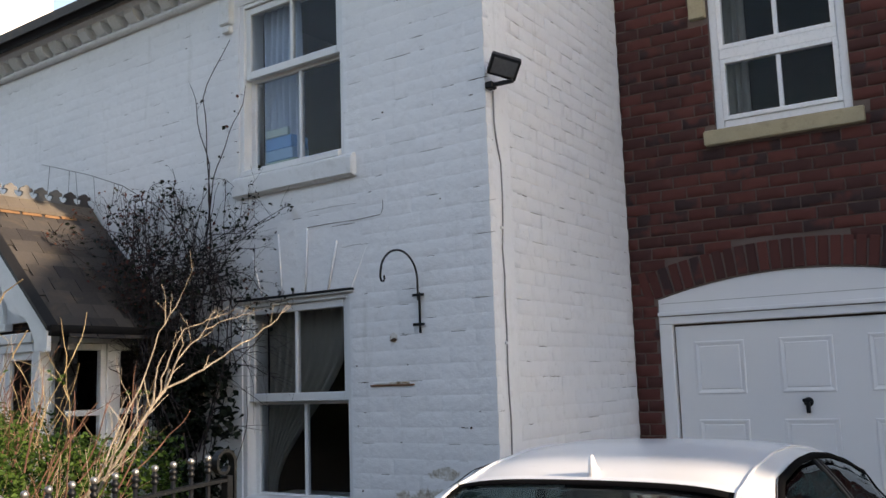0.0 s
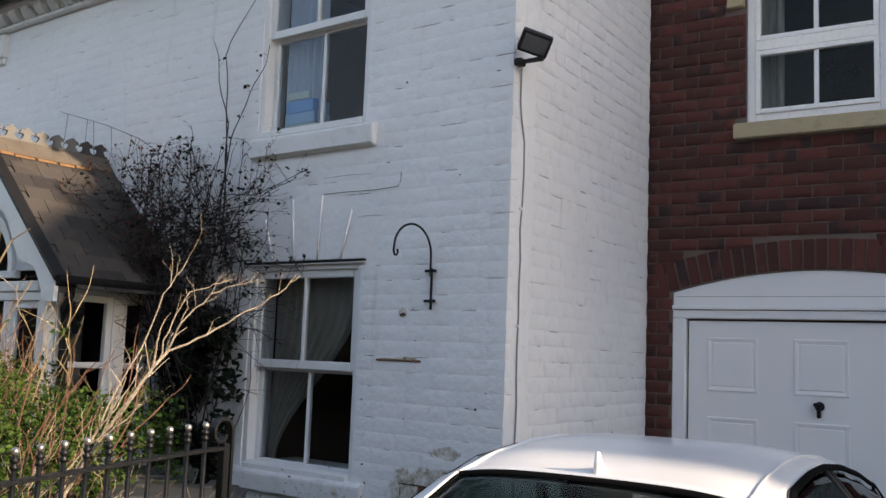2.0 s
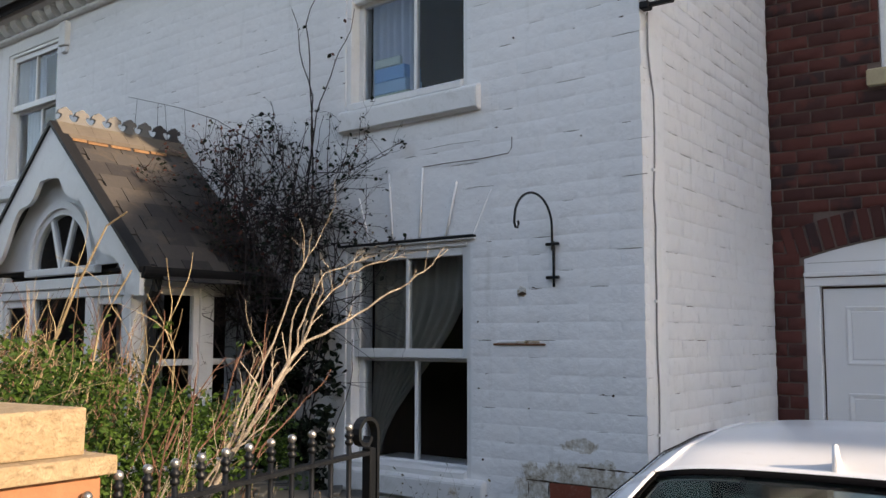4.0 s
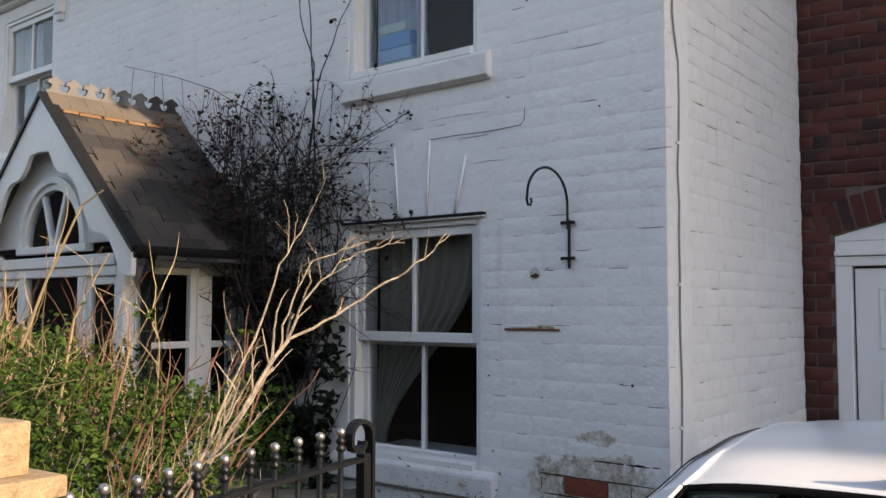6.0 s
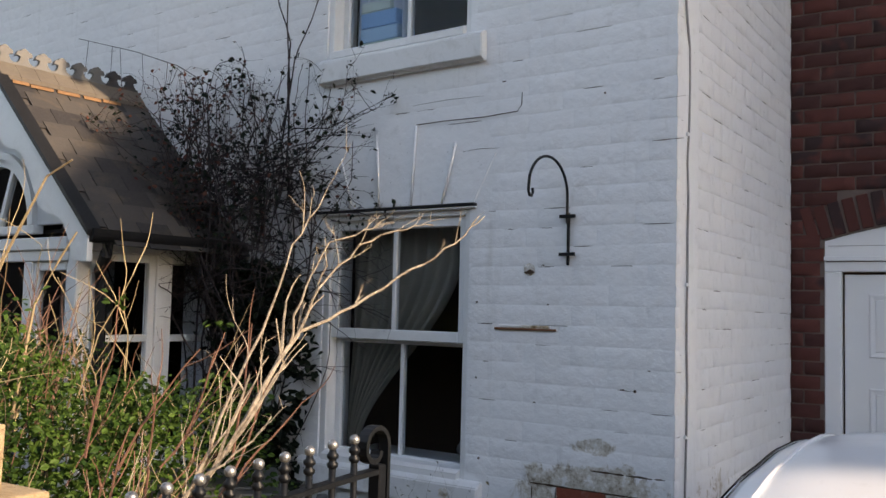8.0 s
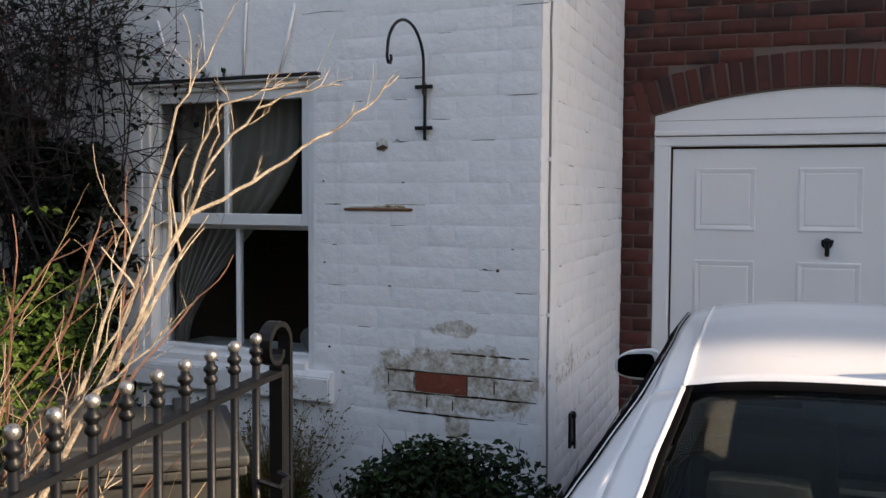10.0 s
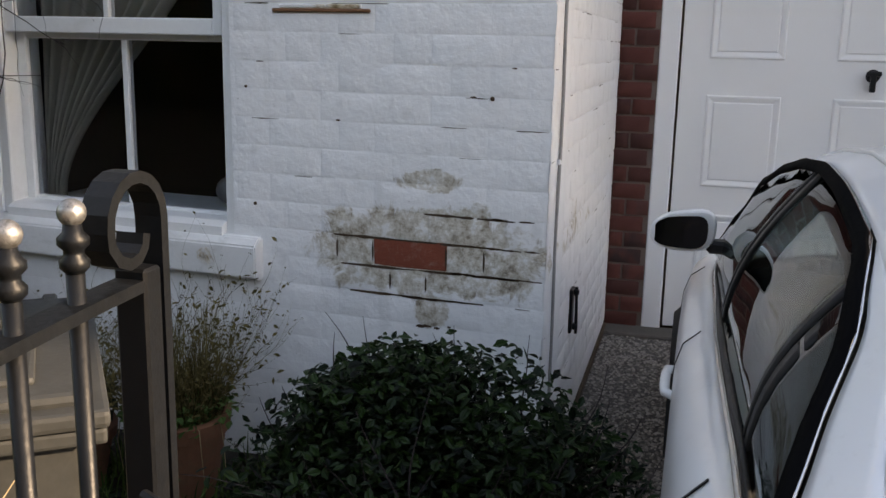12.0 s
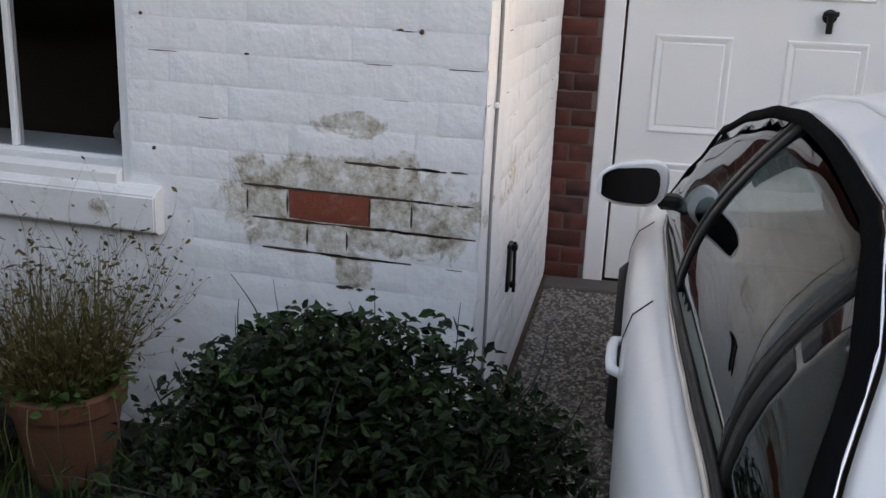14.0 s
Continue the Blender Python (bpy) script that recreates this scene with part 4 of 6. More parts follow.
# ridge tiles with pierced crests
for i in range(8):
    y = PY + 0.0 + 0.122 * i
    dark = i >= 6
    mt = M_CRESTDARK if dark else M_LEAD
    bm = prism([(PX - 0.10, RIDGE - 0.075), (PX, RIDGE + 0.03), (PX + 0.10, RIDGE - 0.075), (PX + 0.10, RIDGE - 0.05), (PX, RIDGE + 0.055), (PX - 0.10, RIDGE - 0.05)], "y", y + 0.001, y + 0.121)
    rt = part("ridge_tile", bm, M_RIDGE, roof_p)
    out = []
    for a in lin(0, 1, 25):
        q = abs(a - 0.5)
        h = 0.072 + (0.036 * math.sqrt(max(0.0, 1 - (q / 0.19) ** 2)) if q < 0.19 else 0.0) + (0.018 * math.sqrt(max(0.0, 1 - ((q - 0.27) / 0.13) ** 2)) if 0.14 < q < 0.40 else 0.0) - (0.02 if q > 0.42 else 0.0)
        out.append((y + 0.122 * a, RIDGE + 0.04 + h))
    bm = bmesh.new()
    for (ya, za), (yb, zb) in zip(out, out[1:]):
        mid = (ya + yb) / 2 - y - 0.061
        # crescent opening between neighbours
        edge = 0.061 - abs(mid)
        if edge < 0.034:
            hh = math.sqrt(max(0.0, 0.034 ** 2 - edge ** 2))
            add_prism(bm, [(ya, RIDGE + 0.04), (yb, RIDGE + 0.04), (yb, RIDGE + 0.088 - hh), (ya, RIDGE + 0.088 - hh)], "x", PX - 0.012, PX + 0.012)
            if zb > RIDGE + 0.10:
                add_prism(bm, [(ya, RIDGE + 0.095 + 0.2 * hh), (yb, RIDGE + 0.095 + 0.2 * hh), (yb, zb), (ya, za)], "x", PX - 0.012, PX + 0.012)
        else:
            add_prism(bm, [(ya, RIDGE + 0.04), (yb, RIDGE + 0.04), (yb, zb), (ya, za)], "x", PX - 0.012, PX + 0.012)
    bmesh.ops.remove_doubles(bm, verts=bm.verts[:], dist=0.0003)
    part("crest", bm, mt, rt, "black scalloped crest" if dark else "weathered buff scalloped crest")
bm = bmesh.new()
brng = random.Random(9)
yb = PY + 0.06
while yb < -0.30:
    ln, dz = brng.uniform(0.05, 0.16), brng.uniform(-0.012, 0.004)
    add_prism(bm, [(PX + 0.102 - dz, RIDGE - 0.082 + dz), (PX + 0.118 - dz, RIDGE - 0.092 + dz), (PX + 0.115 - dz, RIDGE - 0.076 + dz), (PX + 0.10 - dz, RIDGE - 0.068 + dz)], "y", yb, yb + ln)
    yb += ln + brng.uniform(0.0, 0.05)
part("bare_batten", bm, M_TIMBERRAW, roof_p, "splintered orange wood below the ridge")

# ---- things fixed to the walls ----
# basket bracket standing out from the front wall
bk = thing("basket_bracket", "black wrought iron hanging-basket bracket on the wall", "bracket")
part("back_bar", box(-0.378, -0.366, -0.014, -0.002, 1.832, 2.07, 0.002), M_IRON, bk)
for z in (1.881, 2.053):
    part("cross_bar", box(-0.412, -0.332, -0.026, -0.014, z - 0.008, z + 0.008, 0.002), M_IRON, bk)
arc = [(-0.372, -0.02, 2.02), (-0.372, -0.022, 2.10)]
arc += [(-0.372, -0.19 + 0.168 * math.cos(a), 2.14 + 0.16 * math.sin(a)) for a in lin(0.0, 2.75, 16)]
arc += [(-0.372, -0.352, 2.165), (-0.372, -0.356, 2.135), (-0.372, -0.345, 2.112), (-0.372, -0.328, 2.112), (-0.372, -0.318, 2.128), (-0.372, -0.325, 2.145)]
part("arm", tube(arc, 0.0065, 8), M_IRON, bk)
# flood lamp with its cable at the corner
fl = thing("flood_lamp", "black outdoor flood lamp high on the corner of the wall", "lamp", m=DRIVE)
bm = box(-0.086, 0.086, -0.03, 0.03, -0.062, 0.062, 0.012, 2)
body = part("lamp_body", bm, M_BLACKPLASTIC, fl, m=Matrix.Translation((0.125, 0.00, 3.295)) @ Matrix.Rotation(radians(40), 4, "Z") @ Matrix.Rotation(radians(16), 4, "Y") @ Matrix.Rotation(radians(38), 4, "X"))
for i in range(7):
    part("cooling_fin", box(-0.072 + 0.024 * i - 0.003, -0.072 + 0.024 * i + 0.003, 0.0305, 0.046, -0.05, 0.05), M_BLACKPLASTIC, body)
part("lens", box(-0.07, 0.07, -0.034, -0.0305, -0.046, 0.046, 0.002), surface("grey_lens", (0.05, 0.05, 0.05), (0.08, 0.08, 0.078), 0.15, 6.0, 60.0, 0.05, 0.002), body)
bm = box(0.0, 0.05, -0.01, 0.05, 3.185, 3.225, 0.006)
add_box(bm, 0.04, 0.17, 0.0, 0.03, 3.195, 3.215, 0.004)
part("bracket", bm, M_BLACKPLASTIC, fl)
crng = random.Random(2)
pts = [(0.011, 0.07, 3.19), (0.009, 0.072, 3.0), (0.012, 0.085, 2.9), (0.009, 0.13, 2.78), (0.009, 0.135, 2.6)]
z = 2.6
while z > 0.3:
    z -= 0.16
    pts.append((0.008 + crng.uniform(0, 0.004), 0.115 + crng.uniform(-0.006, 0.008), z))
cable = thing("cable", "thin grey cable clipped down the white wall", "cable", m=DRIVE)
part("wire", tube(pts, 0.005, 6), surface("grey_cable", (0.20, 0.20, 0.20), (0.34, 0.33, 0.32), 0.7, 9.0, 60.0, 0.1, 0.002), cable)
for z in (1.105, 1.75, 2.4):
    part("clip", box(0.0, 0.016, 0.098, 0.130, z - 0.008, z + 0.008, 0.003), M_UPVC, cable)
# old iron latch plate
bm = box(0.0, 0.012, 0.595, 0.66, 0.42, 0.585, 0.003)
for z in (0.43, 0.56):
    add_box(bm, 0.012, 0.032, 0.615, 0.635, z, z + 0.022, 0.004)
add_tube(bm, [(0.026, 0.625, 0.415), (0.022, 0.625, 0.59)], 0.006, 6)
tagged(part("hinge_plate", bm, M_IRON, m=DRIVE), "rusty black iron hinge plate low on the side wall", "hinge")
# scars on the front wall: rusty slot, hole, nails
sc = thing("rusty_ledge", "rusty iron slot in the painted brickwork", "metal strip")
part("strip", box(-0.764, -0.431, -0.010, 0.01, 1.532, 1.543, 0.003), M_RUST, sc)
part("stain", box(-0.742, -0.46, -0.0035, 0.01, 1.5435, 1.556, 0.003), M_WORN, sc)
bm = bmesh.new()
add_lathe(bm, [(0.030, 0.0), (0.024, 0.0015), (0.008, 0.002)], n=11)
bmesh.ops.rotate(bm, cent=(0, 0, 0), matrix=Matrix.Rotation(radians(90), 3, "X"), verts=bm.verts[:])
bmesh.ops.translate(bm, vec=(-0.578, -0.002, 1.815), verts=bm.verts[:])
o = tagged(part("wall_scar", bm, M_WORN), "chipped patch with a dark hole in the painted wall", "chip")
part("hole", prism([(-0.608, 1.800), (-0.575, 1.792), (-0.548, 1.802), (-0.572, 1.816)], "y", -0.0068, 0.0), M_DARKJOINT, o)
for x, z, r in ((-0.04, 1.291, 0.007), (-0.84, 0.922, 0.006), (-0.87, 1.66, 0.005), (-0.865, 1.30, 0.005), (-0.20, 2.6, 0.005), (-0.62, 3.2, 0.006)):
    bm = bmesh.new()
    add_ball(bm, (x, -0.004, z), r, 8, 6)
    tagged(part("nail_head", bm, M_DARKJOINT), "dark nail head in the painted wall", "nail", group="nails in the wall")


# ---- gate, pillar, bins ----
gate = thing("metal_gate", "black wrought iron gate with silver ball finials", "gate", m=Matrix.Translation((0.022, -0.030, 0.010)) @ DRIVE)
GU = -0.14
post_path = [(GU, -1.852, -0.1), (GU, -1.852, 0.6), (GU, -1.852, 1.24)]
post_path += [(GU, -1.897 + 0.045 * math.cos(a), 1.262 + 0.045 * math.sin(a)) for a in lin(0.0, 3.2, 10)]
post_path += [(GU, -1.904 + (0.038 - 0.0035 * k) * math.cos(a), 1.256 + (0.040 - 0.0035 * k) * math.sin(a)) for k, a in enumerate(lin(3.4, 6.0, 6))]


def ribbon(pts, half, thick):
    """A flat bar bent along pts in a v-z plane."""
    bm = bmesh.new()
    rings = []
    P = [Vector(p) for p in pts]
    for i, p in enumerate(P):
        d = (P[min(i + 1, len(P) - 1)] - P[max(i - 1, 0)]).normalized()
        n = Vector((0, -d.z, d.y))
        rings.append([bm.verts.new(p + Vector((s * half, 0, 0)) + n * t * thick) for s, t in ((-1, -1), (1, -1), (1, 1), (-1, 1))])
    for r, s in zip(rings, rings[1:]):
        for k in range(4):
            bm.faces.new((r[k], r[(k + 1) % 4], s[(k + 1) % 4], s[k]))
    bm.faces.new(rings[0])
    bm.faces.new(rings[-1][::-1])
    return bm


part("scroll_post", ribbon(post_path, 0.015, 0.006), M_IRON, gate)
part("hanging_stile", box(GU - 0.018, GU + 0.018, -1.895, -1.866, 0.08, 1.215, 0.003), M_IRON, gate)
gate_rail = lambda v: 1.205 - 0.06 * max(0.0, (-1.9 - v)) ** 1.15
part("top_rail", thicken(grid_mesh(lambda s, t: (GU - 0.016 + 0.032 * s, t, gate_rail(t)), [0, 1], lin(-2.965, -1.88, 14)), 0.012), M_IRON, gate)
part("bottom_rail", box(GU - 0.016, GU + 0.016, -2.965, -1.88, 0.10, 0.112), M_IRON, gate)
part("closing_stile", box(GU - 0.018, GU + 0.018, -2.985, -2.955, 0.06, 1.14, 0.003), M_IRON, gate)
part("latch", tube([(GU + 0.02, -1.92, 0.99), (GU + 0.05, -1.93, 0.985), (GU + 0.05, -1.97, 0.975), (GU + 0.01, -1.985, 0.99)], 0.006, 6), M_IRON, gate)
bar_m = mesh_of(tube([(0, 0, -1.12), (0, 0, -0.02)], 0.0085, 8), "bar", M_IRON, True)
fin_bm = bmesh.new()
add_lathe(fin_bm, [(0.0085, -0.055), (0.013, -0.05), (0.0135, -0.043), (0.009, -0.038), (0.009, -0.034), (0.014, -0.029), (0.014, -0.022), (0.009, -0.017), (0.008, -0.01)], n=10)
col_m = mesh_of(fin_bm, "collar", M_IRON, True)
bb = bmesh.new()
add_ball(bb, (0, 0, 0.0), 0.0128, 14, 10)
ball_m = mesh_of(bb, "ball_finial", M_STEELBALL, True)
for i in range(12):
    v = -1.977 - 0.083 * i
    z = gate_rail(v) + (0.083 if i < 11 else 0.05)
    for nm, me in (("bar", bar_m), ("collar", col_m), ("ball_finial", ball_m)):
        o = new(nm, me)
        o.parent = gate
        o.location = (GU, v, z)

pil = thing("gate_pillar", "sunlit sandstone-capped orange brick gate pillar", "pillar", m=DRIVE)
bm = box(-0.56, -0.168, -3.29, -2.895, 1.295, 1.405, 0.008, 2)
for vtx in bm.verts:
    vtx.co += Vector((noise.noise(vtx.co * 9), noise.noise(vtx.co * 9 + Vector((5, 0, 0))), noise.noise(vtx.co * 9 + Vector((0, 7, 0))))) * 0.006
part("cap_block", bm, M_SAND, pil)
bm = box(-0.61, -0.115, -3.34, -2.845, 1.250, 1.2945, 0.006, 2)
part("cap_slab", bm, M_SAND, pil)
prng = random.Random(6)
z = -0.2
k = 0
while z < 1.17:
    hgt = 0.078
    mt = M_ORANGEBRICK if k % 3 else M_SAND
    for a, b in (((-0.56, -0.37), (-0.36, -0.168)) if k % 2 else ((-0.56, -0.46), (-0.45, -0.27), (-0.26, -0.168))):
        bm = box(a + prng.uniform(0, 0.004), b - prng.uniform(0, 0.003), -3.29, -2.895 - prng.uniform(0, 0.006), z, z + hgt, 0.006)
        part("brick", bm, mt, pil)
    z += 0.087
    k += 1
part("tile_course", box(-0.585, -0.14, -3.315, -2.87, 1.18, 1.246, 0.006), M_ORANGEBRICK, pil)
part("mortar_core", box(-0.55, -0.174, -3.285, -2.905, -0.2, 1.19), M_MORTAR, pil)


def wheelie_bin(m, label, lid_z):
    w = thing("wheelie_bin", label, "bin", "bins behind the gate", m=m)
    bm = bmesh.new()
    lo = [(-0.20, -0.22), (0.20, -0.22), (0.20, 0.22), (-0.20, 0.22)]
    hi = [(-0.27, -0.30), (0.27, -0.30), (0.27, 0.30), (-0.27, 0.30)]
    a = [bm.verts.new((x, y, 0.0)) for x, y in lo]
    b = [bm.verts.new((x, y, lid_z - 0.07)) for x, y in hi]
    for i in range(4):
        bm.faces.new((a[i], a[(i + 1) % 4], b[(i + 1) % 4], b[i]))
    bm.faces.new(a)
    bm.faces.new(b)
    bmesh.ops.bevel(bm, geom=bm.edges[:], offset=0.02, segments=2, affect="EDGES")
    part("bin_body", bm, M_GREYPLASTIC, w)
    bm = box(-0.295, 0.295, -0.325, 0.325, lid_z - 0.085, lid_z - 0.06, 0.006, 2)
    part("rim", bm, M_GREYPLASTIC, w)
    bm = box(-0.30, 0.30, -0.335, 0.30, lid_z - 0.057, lid_z - 0.03, 0.008, 2)
    lid = part("lid", bm, M_GREYPLASTIC, w)
    part("raised_centre", box(-0.27, 0.27, -0.30, 0.27, lid_z - 0.035, lid_z - 0.012, 0.012, 2), M_GREYPLASTIC, lid)
    part("lid_boss", box(-0.20, 0.20, -0.24, 0.02, lid_z - 0.016, lid_z, 0.008, 2), M_GREYPLASTIC, lid)
    for s in (-1, 1):
        part("hinge_rib", box(s * 0.15 - 0.02, s * 0.15 + 0.02, 0.08, 0.29, lid_z - 0.014, lid_z + 0.004, 0.006, 2), M_GREYPLASTIC, lid)
    part("handle_bar", tube([(-0.22, 0.36, lid_z - 0.05), (0.22, 0.36, lid_z - 0.05)], 0.014, 8), M_GREYPLASTIC, w)
    for s in (-1, 1):
        part("handle_lug", box(s * 0.22 - 0.015, s * 0.22 + 0.015, 0.29, 0.375, lid_z - 0.075, lid_z - 0.03, 0.005), M_GREYPLASTIC, w)
        part("wheel", tube([(s * 0.24 - 0.02, 0.22, 0.10), (s * 0.24 + 0.02, 0.22, 0.10)], 0.10, 14), M_TYRE, w)
    return w


wheelie_bin(pose(-0.56, -1.58, 0.02, 0, 0, 42), "grey-green plastic wheelie bin with a flat lid behind the gate", 0.93)
wheelie_bin(pose(-1.22, -1.30, 0.02, 0, 0, 48), "grey-green plastic wheelie bin with a scuffed lid beside another bin", 0.93)


def flower_pot(x, y, z, r, h, label):
    w = thing("flower_pot", label, "plant pot", m=Matrix.Translation((x, y, z)))
    part("pot", add_lathe(bmesh.new(), [(r * 0.66, 0), (r * 0.70, 0.01), (r * 0.92, h * 0.78), (r * 0.92, h * 0.80), (r, h * 0.81), (r * 1.03, h * 0.98), (r * 0.99, h), (r * 0.90, h), (r * 0.86, h * 0.90)], n=32), M_TERRA, w, smooth=False)
    part("potting_soil", add_lathe(bmesh.new(), [(r * 0.88, h * 0.88), (r * 0.5, h * 0.93), (0.01, h * 0.94)], n=20), M_SOIL, w)
    return w


flower_pot(-0.93, -0.34, 0.03, 0.158, 0.28, "terracotta flower pot below the window sill")
flower_pot(-1.30, -0.42, 0.02, 0.155, 0.22, "weathered terracotta flower pot beside a larger one")

# ---- car ----
CG = -0.075  # ground level under the car
CU = 1.20
car = thing("car", "silver-white four-door car parked on the gravel drive", "car", m=DRIVE @ Matrix.Translation((CU, 0, 0)))


def interp(table, v):
    if v <= table[0][0]:
        return table[0][1]
    for (a, p), (b, q) in zip(table, table[1:]):
        if v <= b:
            t = (v - a) / (b - a)
            t = t * t * (3 - 2 * t) * 0.35 + t * 0.65
            return p + (q - p) * t
    return table[-1][1]


V0, V1 = -2.62, 1.42
ROOF_Z = [(-2.32, 0.87), (-2.1, 0.94), (-1.97, 1.018), (-1.84, 1.105), (-1.61, 1.208), (-1.35, 1.262), (-1.05, 1.290), (-0.83, 1.292), (-0.6, 1.275), (-0.35, 1.235), (-0.03, 1.157), (0.2, 1.04), (0.48, 0.875)]
ROOF_H = [(-2.32, 0.68), (-2.03, 0.648), (-1.86, 0.606), (-1.61, 0.560), (-1.2, 0.548), (-0.8, 0.545), (-0.35, 0.572), (0.0, 0.603), (0.48, 0.675)]
BELT_Z = [(-2.32, 0.965), (-1.5, 0.925), (-1.15, 0.876), (-0.8, 0.834), (-0.45, 0.80), (0.48, 0.765)]
BELT_H = [(-2.32, 0.69), (-1.5, 0.70), (-0.6, 0.705), (0.2, 0.70), (0.48, 0.685)]
TOP_T = [(-2.14, 0.08), (-1.95, 0.38), (-1.75, 0.68), (-1.55, 0.90), (-1.38, 1.0), (0.48, 1.0)]  # upper edge of the side windows
WIDE = lambda v: 0.808 * max(0.02, 1 - abs((v + 0.6) / 2.06) ** 5.5) ** 0.36


def top_pt(v, s):
    """The upper skin: v along the car, s from side to side."""
    h = interp(ROOF_H, v)
    return Vector((s * h, v, interp(ROOF_Z, v) - 0.040 * (abs(s) ** 5) - 0.012 * s * s))


def side_pt(v, t, s=-1):
    """The side of the cabin from belt (t = 0) to roof edge (t = 1)."""
    e = top_pt(v, 1.0)
    b = Vector((interp(BELT_H, v), v, interp(BELT_Z, v)))
    zt = max(e.z, b.z + 0.004)
    x = b.x + (e.x - b.x) * t + 0.035 * math.sin(math.pi * t)
    return Vector((-s * -x if s > 0 else -x, v, b.z + (zt - b.z) * t))


def skin(fn, us, vs, t=0.006):
    return thicken(grid_mesh(fn, us, vs), t)


RV, FV, EV = -1.61, -0.30, 0.48   # rear edge of the roof, its front edge, foot of the windscreen
part("roof_panel", skin(top_pt, lin(RV, FV, 24), [-1, -0.97, -0.93] + lin(-0.88, 0.88, 17) + [0.93, 0.97, 1]), M_CAR, car, smooth=True)
for a, b, nm in ((-2.32, RV, "rear"), (FV, EV, "front")):
    part(nm + "_screen", skin(top_pt, lin(a + 0.004, b - 0.004, 12), lin(-0.86, 0.86, 17), 0.004), M_CARGLASS, car, "dark tinted glass", smooth=True).visible_shadow = False
    for s in (-1, 1):
        part("pillar", skin(top_pt, lin(a, b, 14), [s * q for q in (0.875, 0.89, 0.93, 0.97, 1.0)]), M_CAR, car, smooth=True)
        part("screen_border", skin(lambda v, q: top_pt(v, q) + Vector((0, 0, 0.003)), lin(a, b, 14), [s * q for q in (0.835, 0.85, 0.874)], 0.003), M_CERAMIC, car, smooth=True)
    part("screen_border", skin(lambda v, q: top_pt(v, q) + Vector((0, 0, 0.002)), lin(a, a + 0.035, 3) if nm == "front" else lin(b - 0.035, b, 3), lin(-0.835, 0.835, 17), 0.003), M_CERAMIC, car, smooth=True)
for s in (-1, 1):
    # rolled edge of the roof, on down beside the rear screen
    part("roof_molding", tube([top_pt(v, s * 0.875) + Vector((0, 0, 0.003)) for v in lin(FV, RV, 16)], 0.0055, 6), M_CAR, car, smooth=True)
    part("roof_molding", tube([top_pt(v, s * 0.875) + Vector((0, 0, 0.003)) for v in lin(RV - 0.01, -2.32, 14)], 0.0075, 6), M_CAR, car, smooth=True)
BV = -0.45


def lean(v0, t):
    """The door pillar leans back as it rises."""
    return v0 - 0.33 * t


